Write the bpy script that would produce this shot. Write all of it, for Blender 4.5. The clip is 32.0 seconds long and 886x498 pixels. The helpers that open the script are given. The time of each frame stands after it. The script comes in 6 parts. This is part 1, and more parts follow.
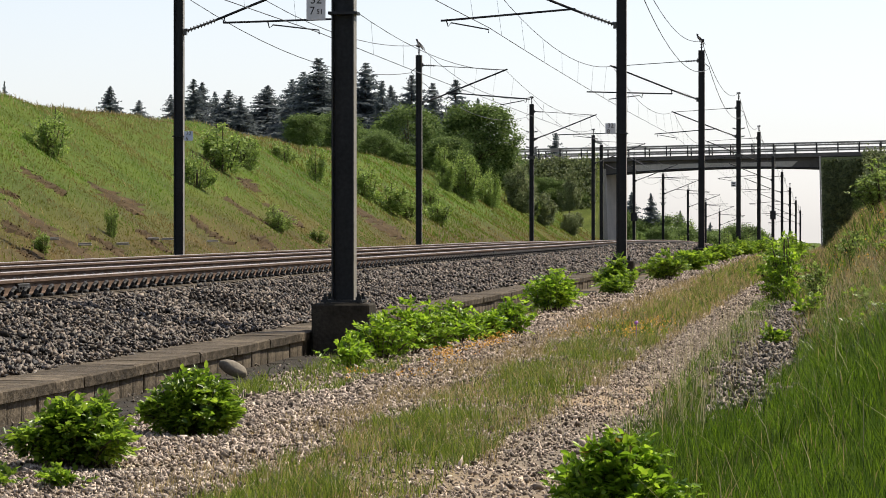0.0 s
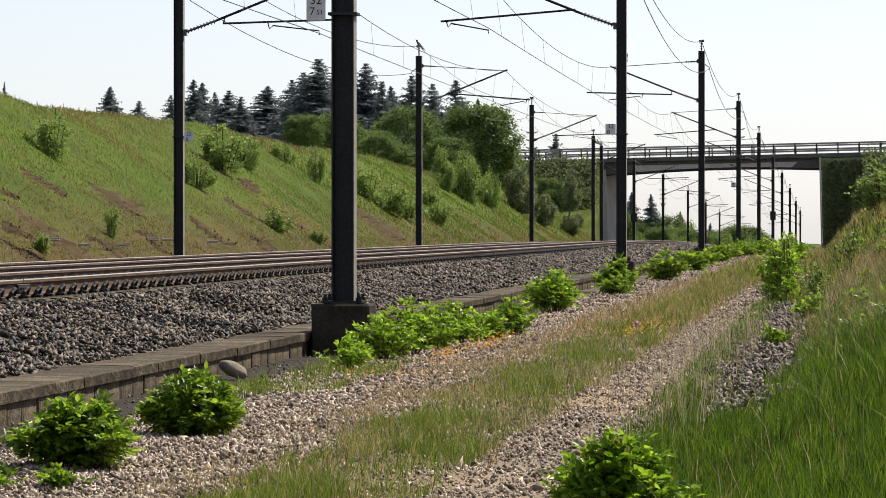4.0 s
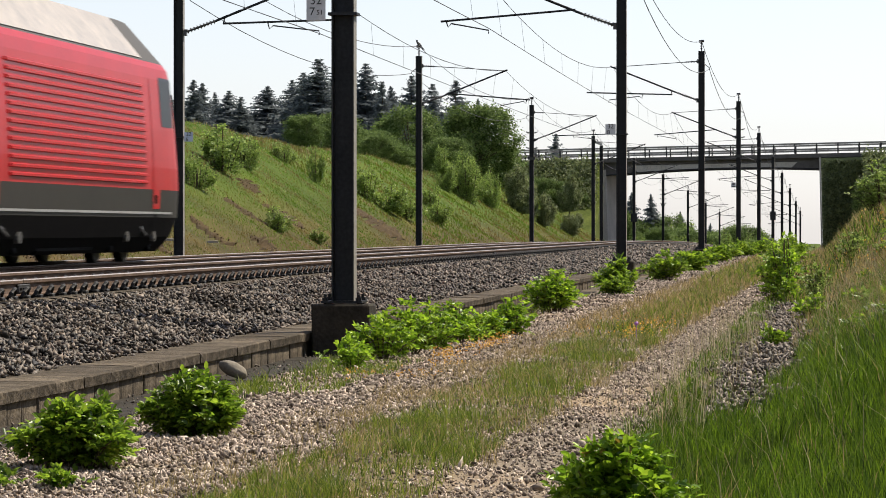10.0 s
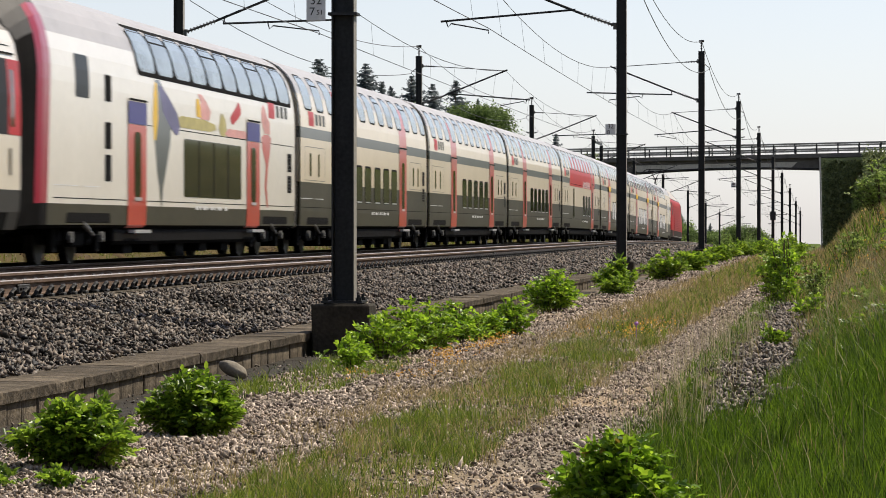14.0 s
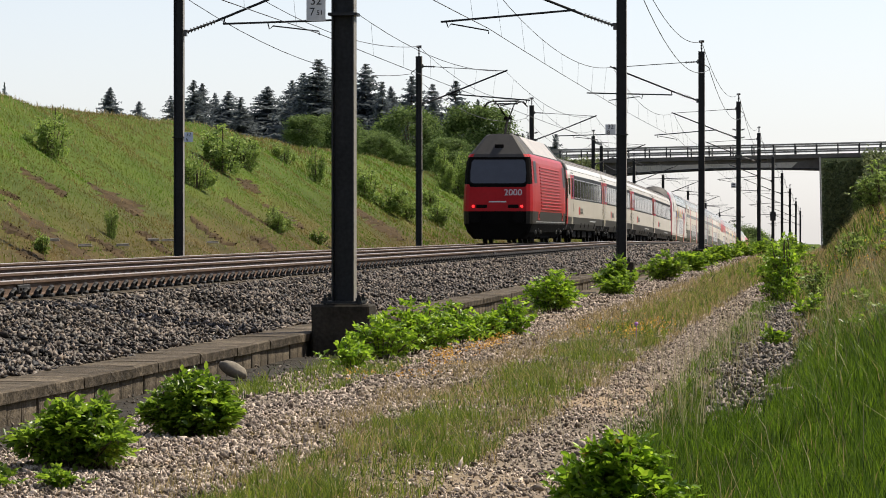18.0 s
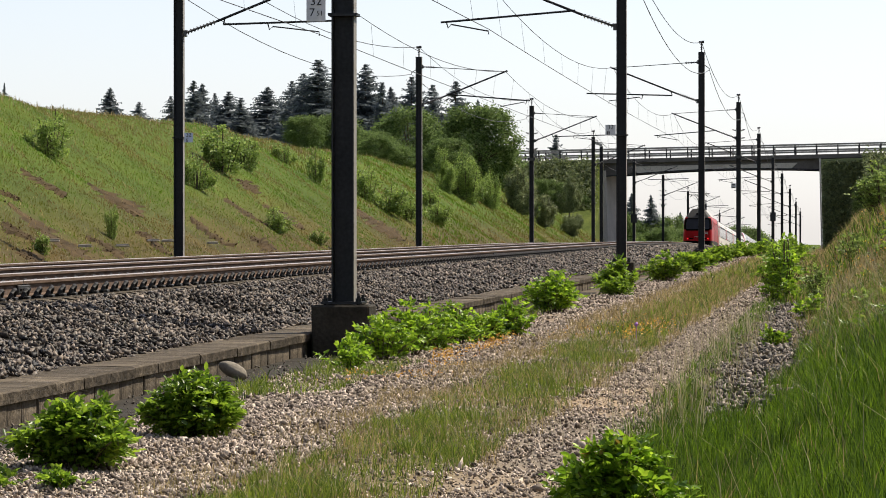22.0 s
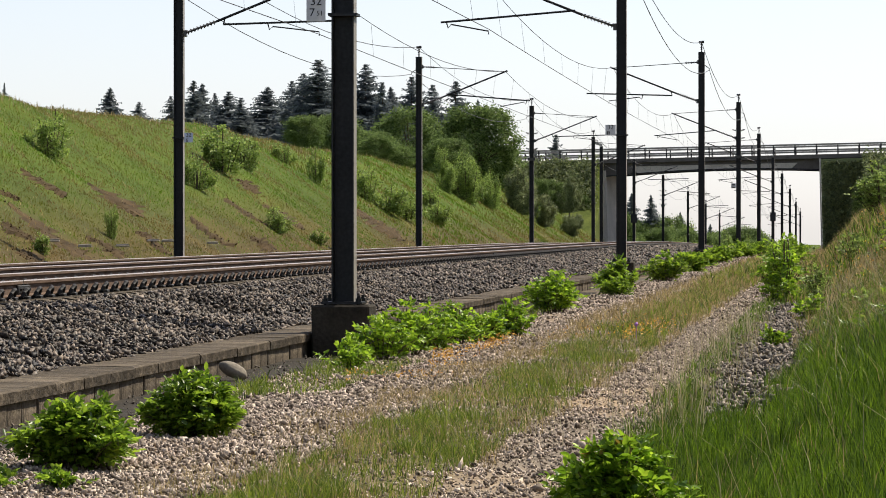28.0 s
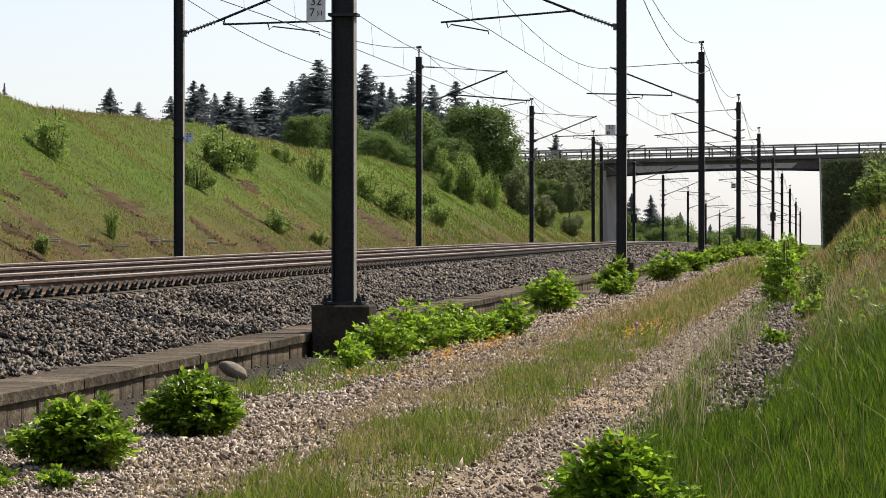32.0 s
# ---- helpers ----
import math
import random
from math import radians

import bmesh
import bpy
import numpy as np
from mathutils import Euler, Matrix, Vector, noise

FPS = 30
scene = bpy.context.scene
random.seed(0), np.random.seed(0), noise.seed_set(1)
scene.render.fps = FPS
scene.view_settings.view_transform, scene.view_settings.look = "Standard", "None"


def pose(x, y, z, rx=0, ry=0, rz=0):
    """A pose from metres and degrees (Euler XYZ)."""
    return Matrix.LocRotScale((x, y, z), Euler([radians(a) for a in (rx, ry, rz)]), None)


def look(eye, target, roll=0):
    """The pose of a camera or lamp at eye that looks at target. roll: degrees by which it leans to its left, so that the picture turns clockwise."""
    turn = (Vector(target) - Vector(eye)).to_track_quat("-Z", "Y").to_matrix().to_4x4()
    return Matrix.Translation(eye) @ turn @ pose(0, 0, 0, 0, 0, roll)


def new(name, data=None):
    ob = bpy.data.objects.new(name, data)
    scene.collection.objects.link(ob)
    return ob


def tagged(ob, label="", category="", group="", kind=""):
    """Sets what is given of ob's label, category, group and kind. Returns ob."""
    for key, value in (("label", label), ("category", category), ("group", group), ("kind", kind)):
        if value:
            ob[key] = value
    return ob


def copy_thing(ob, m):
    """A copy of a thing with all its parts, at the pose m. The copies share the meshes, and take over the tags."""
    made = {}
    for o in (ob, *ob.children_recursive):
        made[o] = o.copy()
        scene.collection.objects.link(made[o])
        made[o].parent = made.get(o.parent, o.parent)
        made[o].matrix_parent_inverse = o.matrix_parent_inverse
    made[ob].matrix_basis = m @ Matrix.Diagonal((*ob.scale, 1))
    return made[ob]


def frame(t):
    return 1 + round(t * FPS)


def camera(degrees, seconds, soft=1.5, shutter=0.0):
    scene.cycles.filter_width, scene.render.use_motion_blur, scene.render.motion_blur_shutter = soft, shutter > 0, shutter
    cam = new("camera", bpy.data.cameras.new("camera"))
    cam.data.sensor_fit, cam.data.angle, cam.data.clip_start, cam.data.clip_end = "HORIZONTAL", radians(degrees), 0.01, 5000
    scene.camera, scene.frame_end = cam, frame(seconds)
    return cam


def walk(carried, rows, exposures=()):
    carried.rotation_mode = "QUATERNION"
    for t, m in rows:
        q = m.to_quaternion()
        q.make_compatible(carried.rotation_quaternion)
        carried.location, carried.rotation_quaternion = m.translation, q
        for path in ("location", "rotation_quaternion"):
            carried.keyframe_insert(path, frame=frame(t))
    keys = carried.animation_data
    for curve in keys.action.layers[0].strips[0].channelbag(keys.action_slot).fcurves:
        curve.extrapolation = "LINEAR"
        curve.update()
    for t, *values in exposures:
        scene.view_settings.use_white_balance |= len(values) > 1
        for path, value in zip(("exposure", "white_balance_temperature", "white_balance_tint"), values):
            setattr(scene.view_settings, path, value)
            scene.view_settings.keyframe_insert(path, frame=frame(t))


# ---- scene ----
FOV = 13.755
cam = camera(FOV, 32.0, soft=0.9, shutter=0.18)
CAMZ = 0.545


def cam_row(t, sink):
    # sink: slow settling of the tripod head, in thousandths of a degree
    return (t, pose(0, 0, CAMZ, 89.6665 + sink * 0.001, 0, 6.155))


walk(cam, [cam_row(0, -3), cam_row(2.4, -3), cam_row(3.4, 5), cam_row(5.5, 9), cam_row(17, 10), cam_row(18.5, 17),
           cam_row(21, 22), cam_row(27.8, 23), cam_row(29.0, 15), cam_row(30.2, 20), cam_row(32, 22)],
     exposures=[(0, 0.46), (11, 0.46), (12, 0.42), (13, 0.37), (14.2, 0.29), (17, 0.27), (18, 0.39), (20, 0.44), (22, 0.47), (32, 0.47)])

# ---- light ----
SUN_EL, SUN_AZ = 54.0, 45.0     # azimuth: degrees from +X towards +Y
sun_dir = Vector((math.cos(radians(SUN_EL)) * math.cos(radians(SUN_AZ)),
                  math.cos(radians(SUN_EL)) * math.sin(radians(SUN_AZ)), math.sin(radians(SUN_EL))))
sun_data = bpy.data.lights.new("sun", "SUN")
sun_data.energy, sun_data.angle, sun_data.color = 5.0, radians(0.6), (1.0, 0.9, 0.75)
sun = new("sun", sun_data)
sun.matrix_world = look(sun_dir * 100, (0, 0, 0))

world = bpy.data.worlds.new("sky")
scene.world = world
world.use_nodes = True
wn = world.node_tree
wn.nodes.clear()
w_out = wn.nodes.new("ShaderNodeOutputWorld")
w_bg = wn.nodes.new("ShaderNodeBackground")
w_sky = wn.nodes.new("ShaderNodeTexSky")
w_sky.sky_type, w_sky.sun_disc = "NISHITA", False
w_sky.sun_elevation, w_sky.sun_rotation = radians(SUN_EL), radians(90 - SUN_AZ)
w_sky.air_density, w_sky.dust_density, w_sky.ozone_density = 1.0, 0.5, 1.5
w_bg.inputs["Strength"].default_value = 0.103
w_haze = wn.nodes.new("ShaderNodeHueSaturation")     # thin summer haze pales the sky
w_haze.inputs["Saturation"].default_value = 0.5
w_tone = wn.nodes.new("ShaderNodeVectorMath")
w_tone.operation, w_tone.inputs[1].default_value = "MULTIPLY", (0.98, 0.99, 1.09)
wn.links.new(w_sky.outputs["Color"], w_haze.inputs["Color"])
wn.links.new(w_haze.outputs["Color"], w_tone.inputs[0])
wn.links.new(w_tone.outputs["Vector"], w_bg.inputs["Color"])
wn.links.new(w_bg.outputs["Background"], w_out.inputs["Surface"])

# ---- materials ----


def mat(name, base, rough=0.7, metal=0.0, var=0.25, s1=2.0, s2=30.0, bump=0.2, bscale=60.0, island=0.0, objvar=0.0,
        tint=None, tint_by="piece", trans=0.0, spec=0.5, coat=0.0, stretch=None):
    """A surface: base colour varied at two scales, grain relief, and optional change from piece to piece."""
    m = bpy.data.materials.new(name)
    m.use_nodes = True
    nt = m.node_tree
    nd, ln = nt.nodes, nt.links
    p = nd["Principled BSDF"]
    tc = nd.new("ShaderNodeTexCoord")
    n1, n2 = nd.new("ShaderNodeTexNoise"), nd.new("ShaderNodeTexNoise")
    n1.inputs["Scale"].default_value, n2.inputs["Scale"].default_value = s1, s2
    n1.inputs["Detail"].default_value, n2.inputs["Detail"].default_value = 4, 3
    for n in (n1, n2):
        ln.new(tc.outputs["Object"], n.inputs["Vector"])
    if stretch:      # broad patches drawn out along one way
        st = nd.new("ShaderNodeVectorMath")
        st.operation, st.inputs[1].default_value = "MULTIPLY", stretch
        ln.new(tc.outputs["Object"], st.inputs[0])
        ln.new(st.outputs[0], n1.inputs["Vector"])
    add = nd.new("ShaderNodeMath")
    add.operation = "ADD"
    ln.new(n1.outputs["Fac"], add.inputs[0])
    ln.new(n2.outputs["Fac"], add.inputs[1])
    last = add.outputs[0]
    rng = nd.new("ShaderNodeMapRange")
    rng.inputs["From Min"].default_value, rng.inputs["From Max"].default_value = 0.65, 1.35
    rng.inputs["To Min"].default_value, rng.inputs["To Max"].default_value = 1 - var, 1 + var
    ln.new(last, rng.inputs["Value"])
    val = rng.outputs[0]
    col = nd.new("ShaderNodeMix")
    col.data_type = "RGBA"
    col.inputs[6].default_value = (*base, 1)
    col.inputs[7].default_value = (*(tint or base), 1)
    spread = nd.new("ShaderNodeMapRange")
    spread.inputs["From Min"].default_value, spread.inputs["From Max"].default_value = (0.38, 0.62) if tint_by == "patch" else (0.0, 1.0)
    ln.new(n1.outputs["Fac"], spread.inputs["Value"])
    ln.new(spread.outputs[0], col.inputs[0])
    for amount, node, sock in ((island, "ShaderNodeNewGeometry", "Random Per Island"), (objvar, "ShaderNodeObjectInfo", "Random")):
        if amount:
            g = nd.new(node)
            r2 = nd.new("ShaderNodeMapRange")
            r2.inputs["To Min"].default_value, r2.inputs["To Max"].default_value = 1 - amount, 1 + amount
            ln.new(g.outputs[sock], r2.inputs["Value"])
            mu = nd.new("ShaderNodeMath")
            mu.operation = "MULTIPLY"
            ln.new(val, mu.inputs[0])
            ln.new(r2.outputs[0], mu.inputs[1])
            val = mu.outputs[0]
            if tint and tint_by == "piece" and node == "ShaderNodeNewGeometry":
                ln.new(g.outputs[sock], col.inputs[0])
    mul = nd.new("ShaderNodeVectorMath")
    mul.operation = "SCALE"
    ln.new(col.outputs[2], mul.inputs[0])
    ln.new(val, mul.inputs["Scale"])
    ln.new(mul.outputs[0], p.inputs["Base Color"])
    p.inputs["Roughness"].default_value, p.inputs["Metallic"].default_value = rough, metal
    p.inputs["Specular IOR Level"].default_value = spec if rough < 0.8 else min(spec, 0.12)
    p.inputs["Coat Weight"].default_value, p.inputs["Coat Roughness"].default_value = coat, 0.2
    if bump:
        nb, b = nd.new("ShaderNodeTexNoise"), nd.new("ShaderNodeBump")
        nb.inputs["Scale"].default_value, nb.inputs["Detail"].default_value = bscale, 5
        ln.new(tc.outputs["Object"], nb.inputs["Vector"])
        b.inputs["Strength"].default_value, b.inputs["Distance"].default_value = bump, 0.02
        ln.new(nb.outputs["Fac"], b.inputs["Height"])
        ln.new(b.outputs[0], p.inputs["Normal"])
    if trans:
        t, mx = nd.new("ShaderNodeBsdfTranslucent"), nd.new("ShaderNodeMixShader")
        ln.new(mul.outputs[0], t.inputs["Color"])
        mx.inputs[0].default_value = trans
        ln.new(p.outputs[0], mx.inputs[1])
        ln.new(t.outputs[0], mx.inputs[2])
        ln.new(mx.outputs[0], nd["Material Output"].inputs["Surface"])
    return m


def glow(name, color, power):
    m = mat(name, color, 0.3, bump=0)
    p = m.node_tree.nodes["Principled BSDF"]
    p.inputs["Emission Color"].default_value = (*color, 1)
    p.inputs["Emission Strength"].default_value = power
    return m


M_steel = mat("galvanised_steel_dark", (0.023, 0.024, 0.025), 0.5, 0.0, 0.45, 1.2, 25, 0.04, spec=0.2)
# pale zinc of railings and drains; on mast flanges, sunlight put into colour
M_zinc_and_lit = mat("pale_zinc_and_lit_flange", (0.24, 0.225, 0.2), 0.6, 0.0, 0.25, 1.5, 30, 0.04, spec=0.3)
M_steel_light = mat("galvanised_steel", (0.5, 0.5, 0.49), 0.4, 0.5, 0.2, 3, 40, 0.1)
M_wire = mat("copper_wire_aged", (0.05, 0.05, 0.05), 0.5, 0.5, bump=0)
M_insul = mat("insulator_brown_black", (0.03, 0.028, 0.027), 0.3, bump=0)
M_conc = mat("concrete_weathered", (0.032, 0.026, 0.019), 0.95, 0, 0.6, 3, 25, 0.8, 30, objvar=0.3, tint=(0.145, 0.118, 0.085))
M_conc_dark = mat("concrete_dark_mottled", (0.016, 0.014, 0.011), 0.9, 0, 0.4, 3, 30, 0.5, 30, tint=(0.055, 0.048, 0.037))
M_conc_light = mat("concrete_pale", (0.5, 0.46, 0.4), 0.85, 0, 0.2, 0.6, 8, 0.3, 20)
M_rail_side = mat("rail_rust_brown", (0.1, 0.066, 0.046), 0.8, 0.1, 0.3, 3, 40, 0.2, tint=(0.15, 0.105, 0.078))
M_rail_top = mat("rail_head_polished", (0.4, 0.35, 0.3), 0.42, 0.7, 0.12, 1, 20, 0.05)
M_clip = mat("rail_fastening_black", (0.014, 0.013, 0.012), 0.65, 0.2, 0.2, 20, 90, 0.1)
M_ballast = mat("ballast_stone", (0.0145, 0.011, 0.0082), 0.55, 0, 0.3, 8, 60, 0.2, 80, island=0.75, tint=(0.112, 0.087, 0.066), spec=0.3)
# near-black colour stands in for the shade between the stones
M_bed = mat("ballast_gap_shade", (0.012, 0.0105, 0.009), 0.95, 0, 0.4, 6, 50, 0.6, 50)
M_gravel = mat("gravel_stone_pale", (0.14, 0.11, 0.086), 0.8, 0, 0.25, 8, 60, 0.3, 80, island=0.5, tint=(0.42, 0.352, 0.288))
M_rubble = mat("rubble_stone_grey", (0.05, 0.041, 0.032), 0.7, 0, 0.25, 8, 60, 0.3, 80, island=0.6, tint=(0.15, 0.122, 0.095))
M_cream = mat("paint_cream_beige", (0.76, 0.635, 0.455), 0.4, 0, 0.07, 0.5, 6, 0.0, coat=0.85)
M_white = mat("paint_warm_white", (0.8, 0.75, 0.66), 0.4, 0, 0.06, 0.5, 6, 0.0, coat=0.85)
M_ivory = mat("paint_ivory", (0.77, 0.69, 0.56), 0.4, 0, 0.06, 0.5, 6, 0.0, coat=0.85)
M_skirt = mat("paint_dark_olive_grey", (0.05, 0.045, 0.03), 0.55, 0, 0.2, 0.6, 8, 0.0, spec=0.1, coat=0.35)
M_loco_grey = mat("paint_dark_warm_grey", (0.034, 0.031, 0.025), 0.5, 0, 0.2, 0.6, 8, 0.0, spec=0.12)
M_fitting = mat("bogie_fitting_grey", (0.16, 0.155, 0.145), 0.45, 0.3, 0.3, 6, 40, 0.1)
M_band = mat("paint_slate_grey", (0.045, 0.05, 0.049), 0.4, 0, 0.08, 0.6, 8, 0.0, coat=0.7)
M_roof = mat("roof_grey_paint", (0.4, 0.37, 0.345), 0.3, 0.0, 0.15, 0.7, 6, 0.05)
M_roof_mid = mat("roof_brown_grey_dusty", (0.2, 0.185, 0.165), 0.6, 0, 0.2, 0.7, 6, 0.05, spec=0.25)
M_roof_dark = mat("roof_dark_grey", (0.036, 0.033, 0.03), 0.7, 0, 0.15, 0.7, 6, 0.05)
M_red = mat("paint_red", (0.42, 0.012, 0.014), 0.35, 0, 0.12, 0.8, 8, 0.0, spec=0.14)
M_strip = mat("window_strip_dark", (0.012, 0.011, 0.011), 0.5, 0, 0.2, 0.6, 8, 0.0, spec=0.15)
M_grey = mat("paint_warm_dark_grey", (0.042, 0.039, 0.033), 0.5, 0, 0.15, 0.6, 8, 0.0, spec=0.2)
M_panel = mat("roof_panel_bare_metal", (0.6, 0.5, 0.37), 0.32, 0.75, 0.3, 0.7, 5, 0.05)
M_crimson = mat("paint_crimson", (0.32, 0.01, 0.035), 0.3, 0, 0.08, 0.8, 8, 0.0, coat=0.3)
M_blue = mat("paint_violet_blue", (0.05, 0.045, 0.2), 0.4, 0, 0.08, bump=0)
M_violet = mat("paint_dull_violet", (0.12, 0.11, 0.22), 0.4, 0, 0.3, 2, 9, bump=0)
M_pink = mat("paint_pale_pink", (0.62, 0.3, 0.27), 0.4, 0, 0.25, 2, 9, bump=0)
M_olive = mat("paint_olive_yellow", (0.42, 0.36, 0.12), 0.4, 0, 0.3, 2, 9, bump=0)
M_door = mat("paint_orange_red", (0.52, 0.05, 0.03), 0.35, 0, 0.08, 0.8, 8, 0.0, coat=0.7)
M_yellow = mat("paint_yellow", (0.75, 0.47, 0.03), 0.4, 0, 0.05, bump=0)
M_under = mat("underframe_black", (0.008, 0.0072, 0.0065), 0.75, 0, 0.3, 3, 20, 0.2, spec=0.04)
M_wheel = mat("wheel_steel_brown", (0.025, 0.021, 0.018), 0.5, 0.5, 0.2, 3, 20, 0.1)
M_glass = mat("train_window_glass", (0.014, 0.014, 0.01), 0.06, 0, 0.1, bump=0, spec=0.45)
# pale blue base colour carries the sky's reflection in the upper windows
M_glass_up = mat("upper_window_glass_sky_reflection", (0.2, 0.245, 0.27), 0.1, 0, 0.5, 0.8, 3, bump=0, spec=0.9)
# grey-blue base stands for sky mirrored in the raked screen
M_windscreen = mat("windscreen_sky_reflection", (0.06, 0.065, 0.08), 0.15, 0, 0.1, bump=0, spec=0.5)
M_cab_glass = mat("cab_window_dark", (0.012, 0.013, 0.014), 0.35, 0, 0.1, bump=0, spec=0.1)
M_black = mat("black_lettering", (0.02, 0.02, 0.02), 0.6, bump=0)
M_sign = mat("sign_plate_grey_white", (0.62, 0.62, 0.61), 0.5, 0, 0.15, 3, 20, 0.0)
M_bluesign = mat("sign_plate_blue", (0.55, 0.6, 0.72), 0.5, 0, 0.1, bump=0)
M_taillight = glow("tail_light_red", (1.0, 0.02, 0.02), 2.0)
M_leaf = mat("leaf_bright_green", (0.095, 0.195, 0.014), 0.35, 0, 0.2, 3, 20, 0, island=0.4, tint=(0.24, 0.34, 0.03), trans=0.6)
M_leaf_lime = mat("leaf_lime_green", (0.12, 0.26, 0.012), 0.36, 0, 0.2, 3, 20, 0, island=0.4, tint=(0.28, 0.4, 0.03), trans=0.55)
# leaf colour lifted to include the haze in front of the far bridge
M_ivy = mat("creeper_leaf_hazed", (0.16, 0.2, 0.085), 0.6, 0, 0.25, 0.3, 2, 0, island=0.4, tint=(0.21, 0.24, 0.1), trans=0.35)
M_leaf_red = mat("leaf_new_shoots", (0.2, 0.2, 0.02), 0.42, 0, 0.2, 3, 20, 0, island=0.4, tint=(0.3, 0.17, 0.04), trans=0.45)
M_leaf_grey = mat("leaf_shrub_grey_green", (0.13, 0.17, 0.06), 0.5, 0, 0.2, 0.5, 3, 0, island=0.4, tint=(0.24, 0.27, 0.12), trans=0.35)
M_russet = mat("weed_russet_brown", (0.2, 0.11, 0.045), 0.8, 0, 0.2, 1, 6, 0, island=0.45, tint=(0.27, 0.19, 0.08), trans=0.3)
M_leaf_shrub = mat("leaf_shrub_green", (0.15, 0.25, 0.04), 0.5, 0, 0.2, 0.5, 3, 0, island=0.4, tint=(0.29, 0.37, 0.09), trans=0.48)
M_leaf_tree = mat("leaf_broadleaf_dark", (0.1, 0.165, 0.042), 0.6, 0, 0.25, 0.2, 1, 0, island=0.45, tint=(0.18, 0.245, 0.075), trans=0.42, spec=0.2)
# distance haze is mixed into the needle colour, paler and bluer
M_needle = mat("conifer_needles_hazed", (0.115, 0.137, 0.145), 0.7, 0, 0.25, 0.2, 1, 0, island=0.35, tint=(0.165, 0.188, 0.192), trans=0.5, spec=0.08)
M_bark = mat("bark_brown", (0.09, 0.07, 0.05), 0.9, 0, 0.3, 4, 20, 0.4, 20)
M_grass = mat("grass_lush_green", (0.042, 0.11, 0.004), 0.4, 0, 0.4, 1.3, 8, 0, island=0.7, tint=(0.12, 0.185, 0.012), trans=0.42)
M_grass_slope = mat("grass_slope_green", (0.135, 0.25, 0.01), 0.6, 0, 0.2, 0.3, 1.2, 0, island=0.14, tint=(0.2, 0.14, 0.04), tint_by="patch", trans=0.3, stretch=(0.55, 1.0, 0.4))
M_grass_strip = mat("grass_strip_fresh", (0.085, 0.16, 0.01), 0.5, 0, 0.3, 2, 9, 0, island=0.5, tint=(0.19, 0.225, 0.03), trans=0.42)
M_grass_dry = mat("grass_dry_straw", (0.25, 0.195, 0.08), 0.7, 0, 0.2, 1, 6, 0, island=0.4, tint=(0.38, 0.295, 0.14), trans=0.4)
M_stalk = mat("grass_stalk_pale", (0.34, 0.29, 0.16), 0.55, 0, 0.2, 1, 6, 0, island=0.4, tint=(0.45, 0.4, 0.26), trans=0.35)
M_orange = mat("petals_orange_yellow", (0.6, 0.26, 0.03), 0.6, 0, 0.2, 3, 20, 0, island=0.4, tint=(0.65, 0.4, 0.06), trans=0.3)
M_purple = mat("petals_purple", (0.3, 0.12, 0.4), 0.6, 0, 0.2, bump=0)
M_boulder = mat("boulder_pale_stone", (0.22, 0.195, 0.155), 0.85, 0, 0.25, 6, 40, 0.4, 30)
M_soil = mat("soil_brown", (0.04, 0.028, 0.014), 0.95, 0, 0.35, 1, 10, 0.6, 20, tint=(0.085, 0.056, 0.024))
M_feather = mat("feather_black", (0.012, 0.012, 0.014), 0.5, 0, 0.1, bump=0)
M_girder = mat("asphalt_concrete_grey", (0.12, 0.11, 0.1), 0.9, 0, 0.25, 2, 20, 0.3)

# ---- mesh helpers ----


def part(name, bm, material, parent=None, label=""):
    me = bpy.data.meshes.new(name)
    bm.to_mesh(me)
    bm.free()
    for m in material if isinstance(material, (list, tuple)) else (material,):
        me.materials.append(m)
    ob = new(name, me)
    if parent:
        ob.parent = parent
    if label:
        ob["label"] = label
    return ob


def share(name, me, parent, m=None):
    ob = new(name, me)
    ob.parent = parent
    if m is not None:
        ob.matrix_basis = m
    return ob


def thing(name, m, label, category, group="", kind=""):
    ob = new(name)
    ob.matrix_basis = m
    return tagged(ob, label, category, group, kind)


def tri_mesh(name, verts, tris, material, smooth=False):
    verts, tris = np.asarray(verts, np.float32), np.asarray(tris, np.int32)
    me = bpy.data.meshes.new(name)
    me.vertices.add(len(verts))
    me.vertices.foreach_set("co", verts.ravel())
    me.loops.add(tris.size)
    me.loops.foreach_set("vertex_index", tris.ravel())
    me.polygons.add(len(tris))
    me.polygons.foreach_set("loop_start", np.arange(0, tris.size, 3, dtype=np.int32))
    me.update(calc_edges=True)
    me.materials.append(material)
    if smooth:
        me.polygons.foreach_set("use_smooth", np.ones(len(tris), bool))
    return me


def box(bm, x0, x1, y0, y1, z0, z1, bevel=0.0):
    r = bmesh.ops.create_cube(bm, size=1, matrix=Matrix.Translation(((x0 + x1) / 2, (y0 + y1) / 2, (z0 + z1) / 2))
                              @ Matrix.Diagonal((abs(x1 - x0), abs(y1 - y0), abs(z1 - z0), 1)))
    if bevel:
        es = list({e for v in r["verts"] for e in v.link_edges})
        bmesh.ops.bevel(bm, geom=es, offset=bevel, segments=1, affect="EDGES")
    return bm


def rod(bm, p0, p1, r0, r1=None, n=8):
    p0, p1 = Vector(p0), Vector(p1)
    d = p1 - p0
    m = Matrix.Translation((p0 + p1) / 2) @ d.to_track_quat("Z", "Y").to_matrix().to_4x4()
    bmesh.ops.create_cone(bm, cap_ends=True, segments=n, radius1=r0, radius2=r0 if r1 is None else r1, depth=d.length, matrix=m)
    return bm


